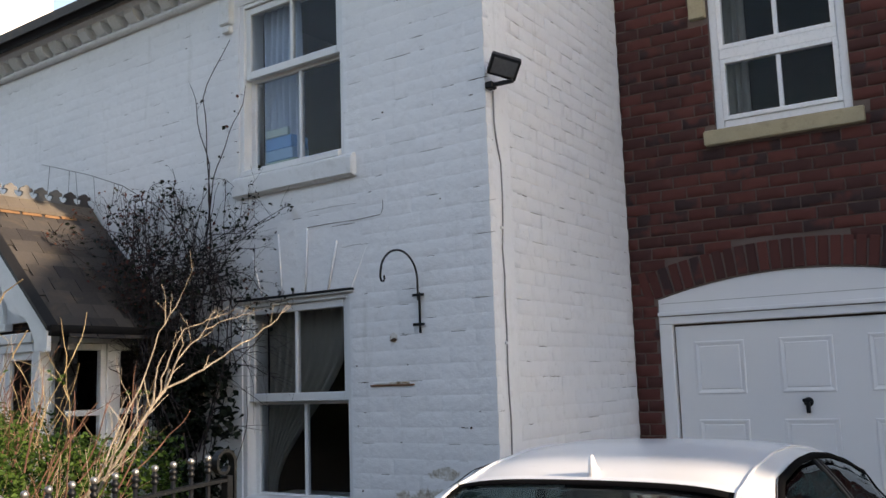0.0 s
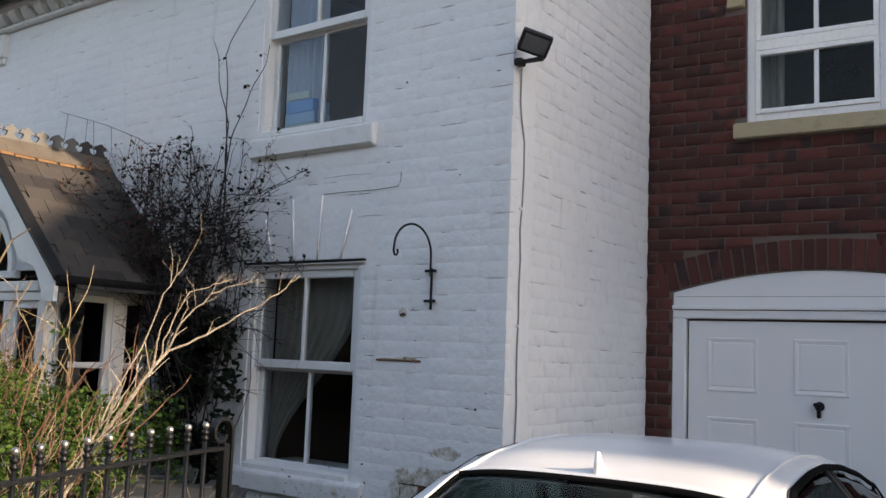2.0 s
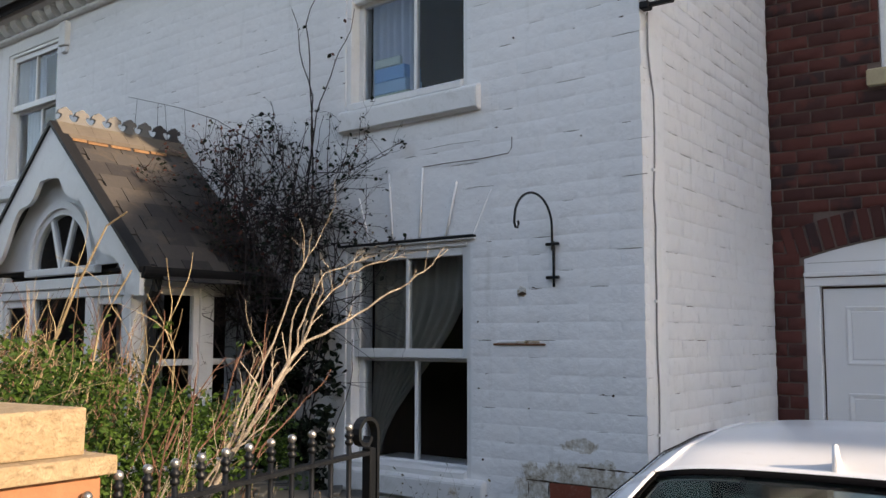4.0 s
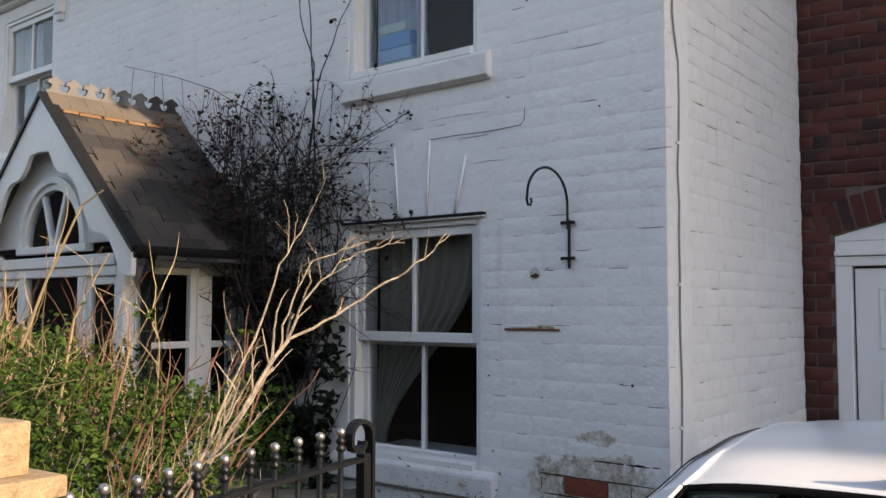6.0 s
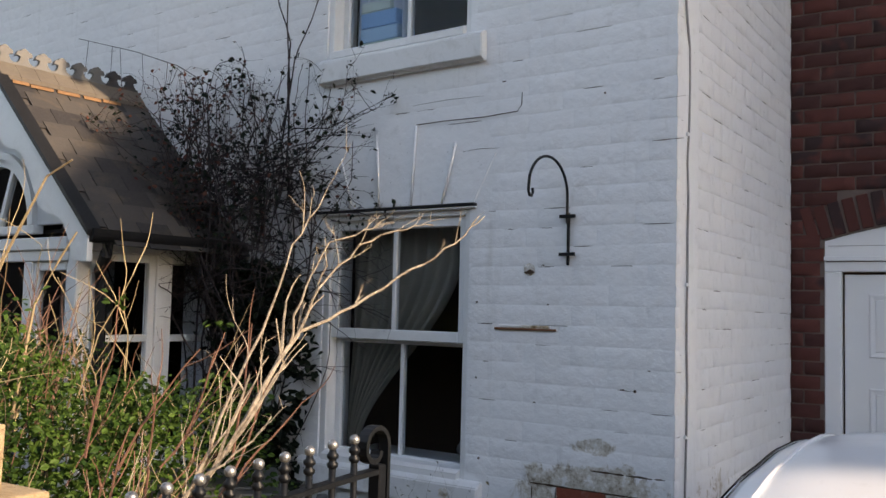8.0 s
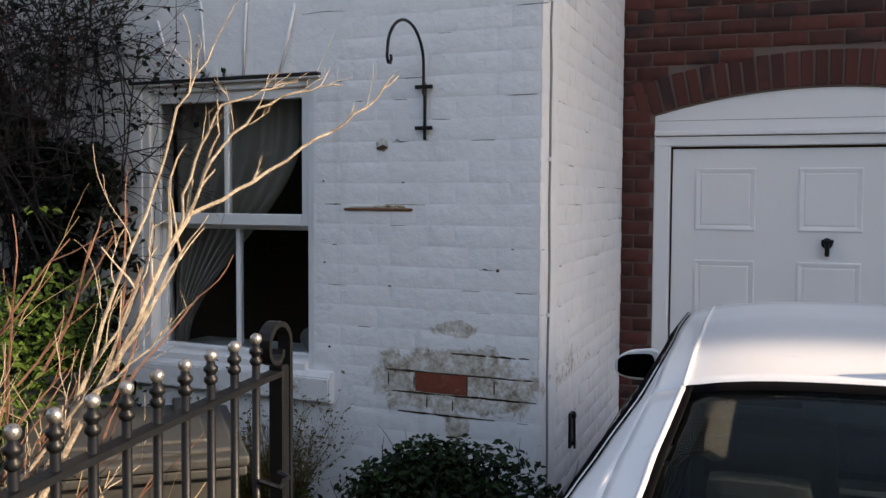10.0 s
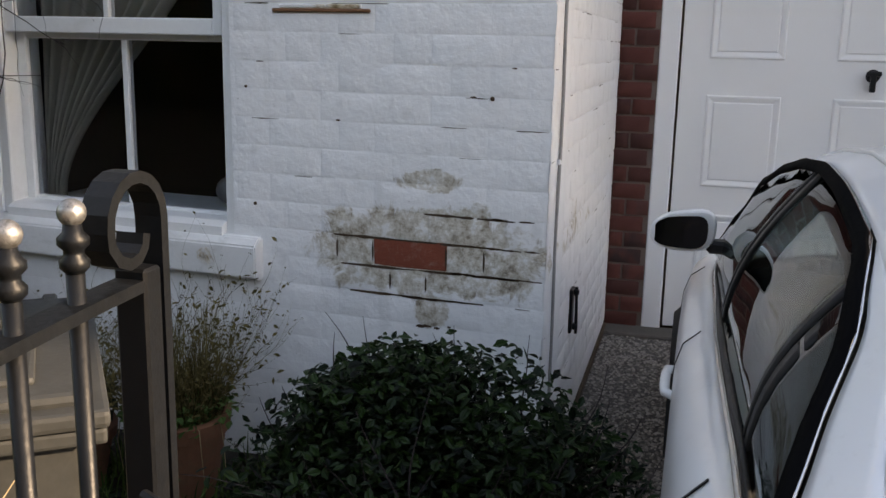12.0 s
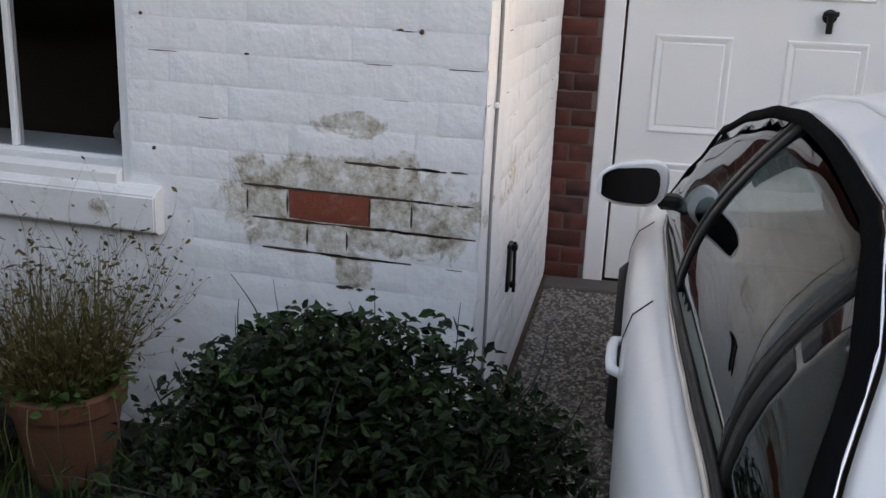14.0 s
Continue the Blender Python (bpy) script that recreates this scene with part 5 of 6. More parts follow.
for s in (-1, 1):
    f = lambda v, t, s=s: Vector((s * -side_pt(v, t).x, v, side_pt(v, t).z))
    g = lambda v, q, s=s: Vector((s * -side_pt(v, q * interp(TOP_T, v)).x, v, side_pt(v, q * interp(TOP_T, v)).z))
    o = lambda p, d, s=s: p + Vector((s * d, 0, 0))
    part("window_frame", skin(lambda v, q: o(f(v, max(0.0, interp(TOP_T, v) - (1 - q) * 0.020 / max(0.03, top_pt(v, 1).z - interp(BELT_Z, v)))), 0.004), lin(-2.14, 0.47, 48), [0.0, 0.5, 1.0], 0.008), M_CERAMIC, car, smooth=True)
    part("frame_trim", tube([o(g(v, 1.0), 0.007) for v in lin(-2.14, 0.2, 44)], 0.0035, 5), M_CHROME, car, "satin chrome strip", smooth=True)
    part("belt_strip", skin(lambda v, q: o(f(v, q), 0.004), lin(-2.14, 0.47, 40), lin(0.0, 0.07, 3)), M_BLACKPLASTIC, car, smooth=True)
    part("quarter_panel", skin(lambda v, q: f(v, interp(TOP_T, v) + (1 - interp(TOP_T, v)) * q) if v > -2.14 else f(v, q), lin(-2.31, -1.39, 30), lin(0.0, 1.0, 6)), M_CAR, car, smooth=True)
    for v0, v1, w in ((BV - 0.028, lean(BV - 0.028, 1), 0.024), (BV + 0.028, lean(BV + 0.028, 1), 0.014), (-1.50, -1.50, 0.020), (-1.455, -1.45, 0.012)):
        part("door_pillar", skin(lambda q, t: o(g(v0 + (v1 - v0) * t + q, 0.05 + 0.91 * t), 0.005), [-w, w], lin(0, 1, 9), 0.008), M_BLACKPLASTIC, car, smooth=True)
    part("side_window", skin(lambda q, t: g((-1.48 + (lean(BV, t) + 1.48) * q), 0.05 + 0.91 * t), lin(0, 1, 14), lin(0, 1, 9), 0.004), M_SIDEGLASS, car, "dark tinted glass", smooth=True).visible_shadow = False
    part("side_window", skin(lambda q, t: g(lean(BV, t) + (0.30 - lean(BV, t)) * q, 0.05 + 0.91 * t), lin(0.002, 1, 14), lin(0, 1, 9), 0.004), M_SIDEGLASS, car, "dark tinted glass", smooth=True).visible_shadow = False
    part("quarter_window", skin(g, lin(-2.12, -1.482, 12), lin(0.05, 0.97, 7), 0.004), M_SIDEGLASS, car, "dark tinted glass", smooth=True).visible_shadow = False
    part("mirror_sail", skin(g, lin(0.302, 0.475, 6), lin(0.06, 0.95, 6)), M_BLACKPLASTIC, car, smooth=True)
    # lower body side
    ROWS = [(0.0, 0.0), (0.42, 0.008), (0.80, 0.045), (0.96, 0.105), (1.0, 0.17), (0.99, 0.33), (0.985, 0.50), (0.95, 0.62), (0.86, 0.66)]

    def flank(v, j, s=s):
        k, d = ROWS[j]
        w = WIDE(v)
        b = min(interp(BELT_H, max(-2.32, min(0.48, v))), w)
        zt = interp([(V0, 0.85), (-2.32, 0.955), (-1.5, 0.918), (-1.15, 0.869), (-0.8, 0.827), (-0.45, 0.793), (0.48, 0.758), (1.2, 0.68), (V1, 0.60)], v)
        z = zt - d * (zt - 0.13 - CG * 0) / 0.70
        return Vector((s * (b + (w - b) * k if k < 1 or j <= 4 else w * k), v, z)) if j <= 4 else Vector((s * w * k, v, z))
    part("body_side", skin(flank, lin(V0, V1, 60), list(range(len(ROWS)))), M_CAR, car, smooth=True)
    for v in (BV - 0.01, 0.40, -1.55):
        part("door_seam", skin(lambda a, j, v=v: flank(v + a, j) + Vector((s * 0.0035, 0, 0.001)), [-0.003, 0.003], list(range(1, len(ROWS))), 0.002), M_BLACKPLASTIC, car)
    part("belt_trim", thicken(grid_mesh(lambda v, q: Vector((s * (interp(BELT_H, v) + 0.006 + 0.014 * q), v, interp(BELT_Z, v) + 0.004 - 0.002 * q)), lin(-2.2, 0.46, 30), [0, 1]), 0.006), M_CHROME, car, "satin chrome strip", smooth=True)
    for v in (-0.42, -1.42):
        c = flank(v, 4)
        x = c.x + s * 0.004
        pth = [(x - s * 0.01, v - 0.10, c.z + 0.005), (x + s * 0.011, v - 0.085, c.z + 0.008), (x + s * 0.014, v - 0.035, c.z + 0.010), (x + s * 0.014, v + 0.035, c.z + 0.010), (x + s * 0.011, v + 0.085, c.z + 0.008), (x - s * 0.01, v + 0.10, c.z + 0.005)]
        part("door_handle", tube(pth, [0.010, 0.012, 0.013, 0.013, 0.012, 0.010], 10), M_CAR, car, smooth=True)
    # wheels
    for v in (0.72, -1.85):
        cx = s * 0.735
        wl = part("wheel", add_lathe(bmesh.new(), [(0.19, -0.09), (0.27, -0.095), (0.295, -0.07), (0.30, 0.0), (0.295, 0.07), (0.27, 0.095), (0.19, 0.09)], n=32), M_TYRE, car, m=Matrix.Translation((cx, v, CG + 0.30)) @ Matrix.Rotation(radians(90), 4, "Y"), smooth=True)
        rb = add_lathe(bmesh.new(), [(0.03, s * 0.085), (0.06, s * 0.09), (0.17, s * 0.08), (0.195, s * 0.092), (0.195, s * -0.02)], n=24)
        part("rim", rb, M_CHROME, wl)
        part("wheel_arch", add_lathe(bmesh.new(), [(0.30, 0), (0.335, 0.004), (0.335, 0.012), (0.30, 0.014)], n=32), M_BLACKPLASTIC, car, m=Matrix.Translation((s * (WIDE(v) * 0.97), v, CG + 0.30)) @ Matrix.Rotation(radians(90), 4, "Y"))
    # door mirror
    mm = Matrix.Translation((s * 0.815, 0.10, 0.925))
    bm = bmesh.new()
    bmesh.ops.create_uvsphere(bm, u_segments=20, v_segments=14, radius=1.0)
    for vt in bm.verts:
        x, y, zz = vt.co
        sq = lambda a, e: math.copysign(abs(a) ** e, a)
        vt.co = Vector((sq(x, 0.75) * 0.095, max(y, -0.25) * 0.075, sq(zz, 0.75) * 0.066 * (0.92 - 0.20 * x * s) - 0.010 * x * s))
    mi = part("door_mirror", bm, M_CAR, car, m=mm, smooth=True)
    part("mirror_surround", prism([(0.088 * math.copysign(abs(math.cos(a)) ** 0.6, math.cos(a)), 0.059 * (0.92 - 0.20 * s * math.cos(a)) * math.copysign(abs(math.sin(a)) ** 0.7, math.sin(a)) - s * 0.010 * math.cos(a)) for a in lin(0, 6.0, 24)], "y", -0.0225, -0.018), M_CAR, mi)
    part("mirror_glass", prism([(0.080 * math.copysign(abs(math.cos(a)) ** 0.6, math.cos(a)), 0.051 * (0.92 - 0.20 * s * math.cos(a)) * math.copysign(abs(math.sin(a)) ** 0.7, math.sin(a)) - s * 0.009 * math.cos(a)) for a in lin(0, 6.0, 24)], "y", -0.0265, -0.0228), M_MIRROR, mi, m=Matrix.Rotation(radians(-s * -1 * 12), 4, "Z") @ Matrix.Translation((0, -0.012, 0)))
    part("mirror_stalk", box(min(s * 0.68, s * 0.745), max(s * 0.68, s * 0.745), 0.08, 0.14, 0.862, 0.90, 0.01), M_BLACKPLASTIC, car)
deck = [(V0, 0.85), (-2.32, 0.90), (-2.29, 0.90)]
part("boot_lid", skin(lambda v, q: Vector((q * min(interp(BELT_H, max(v, -2.32)), WIDE(v)), v, interp(deck, v) + 0.02 * (1 - q * q))), lin(V0, -2.29, 10), lin(-1, 1, 17)), M_CAR, car, smooth=True)
part("bonnet", skin(lambda v, q: Vector((q * min(interp(BELT_H, min(v, 0.48)), WIDE(v)), v, interp([(0.46, 0.80), (1.2, 0.71), (V1, 0.60)], v) + 0.05 * (1 - q * q) - 0.03)), lin(0.46, V1, 14), lin(-1, 1, 17)), M_CAR, car, smooth=True)
for v, sg in ((V0, -1), (V1, 1)):
    w = WIDE(v)
    part("bumper", box(-w * 0.98, w * 0.98, min(v, v + sg * 0.03), max(v, v + sg * 0.03), 0.12, 0.60 if sg > 0 else 0.85, 0.014, 2), M_CAR, car)
part("floor_pan", box(-0.66, 0.66, -2.4, 1.2, 0.08, 0.16), M_BLACKPLASTIC, car)
fb = bmesh.new()
add_prism(fb, [(-1.575, 1.205), (-1.49, 1.232), (-1.53, 1.246), (-1.55, 1.286), (-1.563, 1.287), (-1.572, 1.25)], "x", -0.007, 0.007)
bmesh.ops.bevel(fb, geom=fb.edges[:], offset=0.0025, segments=2, affect="EDGES")
part("roof_aerial", fb, M_CAR, car, "shark-fin aerial", smooth=True)
# cabin
part("dashboard", box(-0.60, 0.60, 0.02, 0.44, 0.55, 0.76, 0.04, 2), M_SEAT, car)
part("parcel_shelf", box(-0.58, 0.58, -2.24, -1.70, 0.84, 0.87, 0.01), M_SEAT, car)
part("cabin_floor", box(-0.66, 0.66, -1.7, 0.5, 0.17, 0.25), M_SEAT, car)
for x in (-0.33, 0.33):
    st = part("front_seat", box(x - 0.22, x + 0.22, -0.75, -0.60, 0.40, 0.93, 0.05, 2), M_SEAT, car)
    part("headrest", box(x - 0.12, x + 0.12, -0.76, -0.66, 0.96, 1.11, 0.035, 2), M_SEAT, st)
    part("headrest", box(x - 0.11, x + 0.11, -1.66, -1.57, 0.88, 1.0, 0.035, 2), M_SEAT, st)
part("rear_bench", box(-0.58, 0.58, -1.69, -1.52, 0.35, 0.86, 0.05, 2), M_SEAT, car)
part("steering_wheel", tube([(0.33 + 0.17 * math.cos(a), -0.10 + 0.06 * math.sin(a), 0.82 + 0.16 * math.sin(a)) for a in lin(0, 6.283, 25)], 0.013, 8), M_BLACKPLASTIC, car)

# ---- plants ----
class Twigs:
    """Collects tapered twigs of a few sides, and leaves, as plain lists."""

    def __init__(self, seed):
        self.r = random.Random(seed)
        self.v, self.f, self.tips = [], [], []

    def tube(self, pts, r0, r1, sides=4):
        b = len(self.v)
        n = len(pts)
        for i, p in enumerate(pts):
            d = (pts[min(i + 1, n - 1)] - pts[max(i - 1, 0)]).normalized()
            a = d.cross(Vector((0.3, 0.9, 0.2))).normalized()
            c = d.cross(a)
            r = r0 + (r1 - r0) * i / (n - 1)
            for k in range(sides):
                t = 6.28319 * k / sides
                q = p + r * (math.cos(t) * a + math.sin(t) * c)
                self.v.append(q[:])
        for i in range(n - 1):
            for k in range(sides):
                self.f.append((b + i * sides + k, b + i * sides + (k + 1) % sides, b + (i + 1) * sides + (k + 1) % sides, b + (i + 1) * sides + k))

    def grow(self, p, d, length, r, depth, wob=0.25, up=0.0, fork=3, keep=None, spread=0.8, steps=8, tip=0.3):
        g = self.r
        pts = [p.copy()]
        d = d.normalized()
        for i in range(steps):
            d = (d + Vector((g.uniform(-1, 1), g.uniform(-1, 1), g.uniform(-1, 1))) * wob + Vector((0, 0, up))).normalized()
            p = p + d * (length / steps)
            if keep:
                p = keep(p)
            pts.append(p.copy())
        self.tube(pts, r, r * tip, 5 if r > 0.006 else (4 if r > 0.003 else 3))
        self.tips += pts[2:]
        if depth > 0:
            for i in range(fork):
                k = g.randint(max(1, steps // 4), steps)
                q = (pts[k] - pts[k - 1]).normalized()
                q = (q + Vector((g.uniform(-1, 1), g.uniform(-1, 1), g.uniform(-0.5, 1))) * spread).normalized()
                self.grow(pts[k], q, length * g.uniform(0.35, 0.6), r * g.uniform(0.45, 0.65), depth - 1, wob, up, fork, keep, spread, max(4, steps - 2), tip)
        return pts

    def mesh(self, name, mat, parent, label="", kind="stuff"):
        o = raw(name, self.v, self.f, mat, parent, label)
        if kind:
            o["kind"] = kind
        return o


def leaves(name, places, size, mat, parent, seed, label="", long=1.7, flat=0.5, jitter=0.02, fold=0.25):
    """One folded leaf of six points at each place."""
    g = random.Random(seed)
    V, F = [], []
    for p in places:
        s = size * g.uniform(0.6, 1.25)
        c = Vector(p) + Vector((g.uniform(-1, 1), g.uniform(-1, 1), g.uniform(-1, 1))) * jitter
        d = Vector((g.uniform(-1, 1), g.uniform(-1, 1), g.uniform(-0.7, 0.7))).normalized()
        n = (Vector((g.uniform(-1, 1), g.uniform(-1.2, 0.6), g.uniform(-0.2, 1.0) + flat))).normalized()
        w = d.cross(n).normalized()
        n = w.cross(d)
        b = len(V)
        hl, hw = s * 0.5 * long, s * 0.5
        for l, ww, u in ((-hl, 0, 0), (-hl * 0.2, hw, fold * hw), (hl * 0.45, hw * 0.72, fold * hw), (hl, 0, -fold * hw), (hl * 0.45, -hw * 0.72, fold * hw), (-hl * 0.2, -hw, fold * hw)):
            V.append((c + d * l + w * ww + n * u)[:])
        F += [(b, b + 1, b + 2, b + 3), (b, b + 3, b + 4, b + 5)]
    o = raw(name, V, F, mat, parent, label)
    o["kind"] = "stuff"
    return o


# evergreen bush at the foot of the corner
def shrub_places(seed, n, centre, radii, shell=0.45, lobes=7):
    g = random.Random(seed)
    c = Vector(centre)
    L = [(Vector((g.uniform(-0.62, 0.62) * radii[0], g.uniform(-0.5, 0.5) * radii[1], g.uniform(-0.25, 0.45) * radii[2])), g.uniform(0.38, 0.62)) for _ in range(lobes)]
    L.append((Vector((0, 0, -0.1 * radii[2])), 0.8))
    out = []
    while len(out) < n:
        o, k = g.choice(L)
        d = Vector((g.gauss(0, 1), g.gauss(0, 1), g.gauss(0, 1))).normalized()
        r = (1 - shell * g.random() ** 1.6) * k
        p = c + o + Vector((d.x * radii[0] * r, d.y * radii[1] * r, d.z * radii[2] * r))
        if p.z > ground_z(p.x, p.y) + 0.05 and p.y < -0.02:
            out.append(p)
    return out


bush = thing("evergreen_bush", "dark green glossy-leaved bush against the white wall", "bush")
tw = Twigs(3)
BC = Vector((0.04, -0.62, 0.04))
for i in range(34):
    a = tw.r.uniform(0, 6.28)
    tw.grow(BC + Vector((0.1 * math.cos(a), 0.06 * math.sin(a), 0)), Vector((1.15 * math.cos(a), 0.75 * math.sin(a), 0.9)), tw.r.uniform(0.35, 0.62), 0.006, 1, 0.2, 0.05, 3, lambda p: Vector((p.x, min(p.y, -0.03), p.z)))
for s in range(5):
    tw.grow(BC + Vector((tw.r.uniform(-0.30, 0.05), tw.r.uniform(-0.1, 0.2), 0.44)), Vector((tw.r.uniform(-0.7, 0.4), 0, 0.7)), tw.r.uniform(0.12, 0.2), 0.0024, 1, 0.32, -0.06, 2, lambda p: Vector((p.x, min(p.y, -0.03), p.z)))
tw.mesh("stem_tangle", M_TWIGDARK, bush)
bp = shrub_places(12, 15000, (0.03, -0.58, 0.37), (0.46, 0.42, 0.52), 0.6, 10)
bp = [p for p in bp if p.z < 0.90 - (1.0 if p.x < 0.02 else 0.62) * abs(p.x - 0.02) ** 1.25]
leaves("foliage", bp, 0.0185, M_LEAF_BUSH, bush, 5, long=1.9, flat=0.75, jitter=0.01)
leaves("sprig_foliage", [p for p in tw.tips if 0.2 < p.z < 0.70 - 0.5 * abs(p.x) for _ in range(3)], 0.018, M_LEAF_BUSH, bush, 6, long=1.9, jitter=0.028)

# low plants and grass over the bed
gb = random.Random(17)
pl = []
for i in range(3200):
    x, y = gb.uniform(-1.75, 0.10), gb.uniform(-1.9, -0.10)
    pl.append((x, y, ground_z(x, y) + 0.025 + gb.random() ** 2 * 0.05))
low = tagged(leaves("ground_cover", pl, 0.032, M_LEAF_BUSH, None, 18, long=1.5, flat=1.1), "dark low leaves covering the garden bed", "ground cover", kind="stuff")


def blades(name, n, region, h0, h1, mat, parent, seed, lean=0.5, width=0.004, label=""):
    g = random.Random(seed)
    V, F = [], []
    for i in range(n):
        x, y, z = region(g)
        a, h, l = g.uniform(0, 6.28), g.uniform(h0, h1), g.uniform(0.1, lean)
        dx, dy = math.cos(a), math.sin(a)
        b = len(V)
        for t in (0.0, 0.4, 0.75, 1.0):
            w = width * (1 - t) + 0.0006
            o = l * h * t * t
            V += [(x + dx * o - dy * w, y + dy * o + dx * w, z + h * t * (1 - 0.25 * l * t)), (x + dx * o + dy * w, y + dy * o - dx * w, z + h * t * (1 - 0.25 * l * t))]
        for k in range(3):
            F.append((b + 2 * k, b + 2 * k + 1, b + 2 * k + 3, b + 2 * k + 2))
    o = raw(name, V, F, mat, parent, label)
    o["kind"] = "stuff"
    return o


gr = blades("grass", 1500, lambda g: (lambda x, y: (x, y, ground_z(x, y) + 0.03))(g.uniform(-1.9, -0.62), g.uniform(-1.6, -0.12)), 0.08, 0.24, M_GRASS, None, 21, 0.9)
tagged(gr, "long dark grass blades in the garden bed", "grass", kind="stuff")

# plants in the pots
pp = thing("pot_plant", "dry straw-coloured wispy plant in a terracotta pot", "plant")
blades("dry_stem_tuft", 520, lambda g: (lambda a, r: (-0.93 + r * math.cos(a), -0.34 + r * math.sin(a), 0.28))(g.uniform(0, 6.28), 0.13 * math.sqrt(g.random())), 0.12, 0.40, M_DRYGRASS, pp, 23, 1.0, 0.0022)
tw = Twigs(24)
for i in range(120):
    a = tw.r.uniform(0, 6.28)
    tw.grow(Vector((-0.93 + 0.1 * math.cos(a), -0.34 + 0.1 * math.sin(a), 0.28)), Vector((0.65 * math.cos(a), 0.55 * math.sin(a), 1.0)), tw.r.uniform(0.20, 0.46), 0.0015, 1, 0.24, 0.02, 3, lambda p: Vector((p.x, min(p.y, -0.03), p.z)))
tw.mesh("seed_stem_tuft", M_DRYGRASS, pp)
leaves("seed_head_tuft", [p for i, p in enumerate(tw.tips) if i % 2 == 0], 0.010, M_DRYGRASS, pp, 25, long=2.2, jitter=0.012)
gq = random.Random(26)
leaves("creeping_foliage", [(-0.93 + 0.175 * math.cos(a) * r, -0.34 + 0.175 * math.sin(a) * r, 0.285 + gq.random() * 0.07) for a, r in ((gq.uniform(0, 6.28), math.sqrt(gq.random())) for _ in range(420))], 0.028, leaf_mat("fresh_round_leaves", (0.05, 0.11, 0.03), (0.11, 0.20, 0.06), 0.55), pp, 27, long=1.1, flat=1.2, jitter=0.01)
tr = Twigs(28)
for i in range(6):
    a = -2.4 + 0.45 * i
    p0 = Vector((-0.93 + 0.152 * math.cos(a), -0.34 + 0.152 * math.sin(a), 0.30))
    tr.tube([p0, p0 + Vector((0.02 * math.cos(a), 0.02 * math.sin(a), 0.005)), p0 + Vector((0.03 * math.cos(a), 0.03 * math.sin(a), -0.06)), p0 + Vector((0.025 * math.cos(a) + 0.01, 0.025 * math.sin(a), -0.16))], 0.002, 0.0012, 3)
tr.mesh("trailing_growth", M_STRAW, pp)
p2 = thing("pot_plant", "straggly grey-green plant in a small terracotta pot", "plant")
blades("dry_stem_tuft", 260, lambda g: (lambda a, r: (-1.30 + r * math.cos(a), -0.42 + r * math.sin(a), 0.22))(g.uniform(0, 6.28), 0.12 * math.sqrt(g.random())), 0.15, 0.42, M_DRYGRASS, p2, 29, 0.9, 0.0026)
leaves("foliage", [(-1.30 + gq.uniform(-0.16, 0.16), -0.44 + gq.uniform(-0.14, 0.14), 0.24 + gq.random() * 0.14) for _ in range(220)], 0.035, M_LEAF_IVY, p2, 30, long=2.0, flat=0.8)

# climbing rose on the wall between porch and window
rose = thing("climbing_rose", "bare tangled climbing rose with dark leaves on the white wall", "climber")
on_wall = lambda p: Vector((min(p.x, -1.40), max(-0.34 - 0.35 * max(0.0, -2.5 - p.x), min(-0.015, p.y)), p.z if p.z < 2.95 else 2.95 + 0.35 * (p.z - 2.95)))
tw = Twigs(40)
G = tw.r
for i in range(22):
    one = Twigs(400 + i)
    x = G.uniform(-2.75, -2.15)
    z = G.uniform(0.05, 1.2)
    one.grow(Vector((x, G.uniform(-0.2, -0.05), z)), Vector((G.uniform(-0.45, 0.35), 0.0, 1.0)), G.uniform(0.8, 1.0) * (2.75 - z), 0.0075, 1, 0.20, 0.08, 3, on_wall, 0.9, 12, 0.4)
    tw.tips += one.tips
    one.mesh("stem", M_TWIGDARK, rose, kind="")
for i in range(190):
    x = G.uniform(-3.15, -1.85)
    tw.grow(Vector((x, G.uniform(-0.28, -0.05), G.uniform(1.6, 2.55))), Vector((G.uniform(-1.0, 1.0), G.uniform(-0.3, 0.2), G.uniform(-0.35, 0.7))), G.uniform(0.35, 0.75), 0.0042, 2, 0.28, -0.02, 3, on_wall, 0.9, 8, 0.4)
for path, r in (([(-2.15, 2.4), (-2.13, 2.8), (-2.13, 3.08), (-2.25, 3.36), (-2.33, 3.6), (-2.38, 3.75)], 0.0065), ([(-2.2, 2.5), (-2.12, 2.95), (-2.17, 3.33), (-2.22, 3.63), (-2.10, 3.85), (-1.95, 3.99)], 0.0055),
                ([(-2.2, 2.6), (-2.10, 2.95), (-2.03, 3.12), (-1.93, 3.32), (-1.85, 3.46), (-1.79, 3.62)], 0.005), ([(-2.4, 2.5), (-2.5, 2.8), (-2.55, 2.98), (-2.58, 3.16)], 0.004)):
    n = 13
    last = len(path) - 1
    pts = []
    for t in lin(0, 1, n):
        k = min(int(t * last), last - 1)
        f = t * last - k
        pts.append(Vector((path[k][0] * (1 - f) + path[k + 1][0] * f + 0.012 * math.sin(t * 17), -0.07 - 0.02 * math.sin(t * 5), path[k][1] * (1 - f) + path[k + 1][1] * f)))
    tw.tube(pts, r, 0.0022, 5)
    for k in range(3, n, 2):
        tw.grow(pts[k], Vector((G.uniform(-1, 1), -0.2, 0.6)), G.uniform(0.03, 0.09), 0.0018, 0, 0.3, 0.0, 0, None, 0.5, 4)
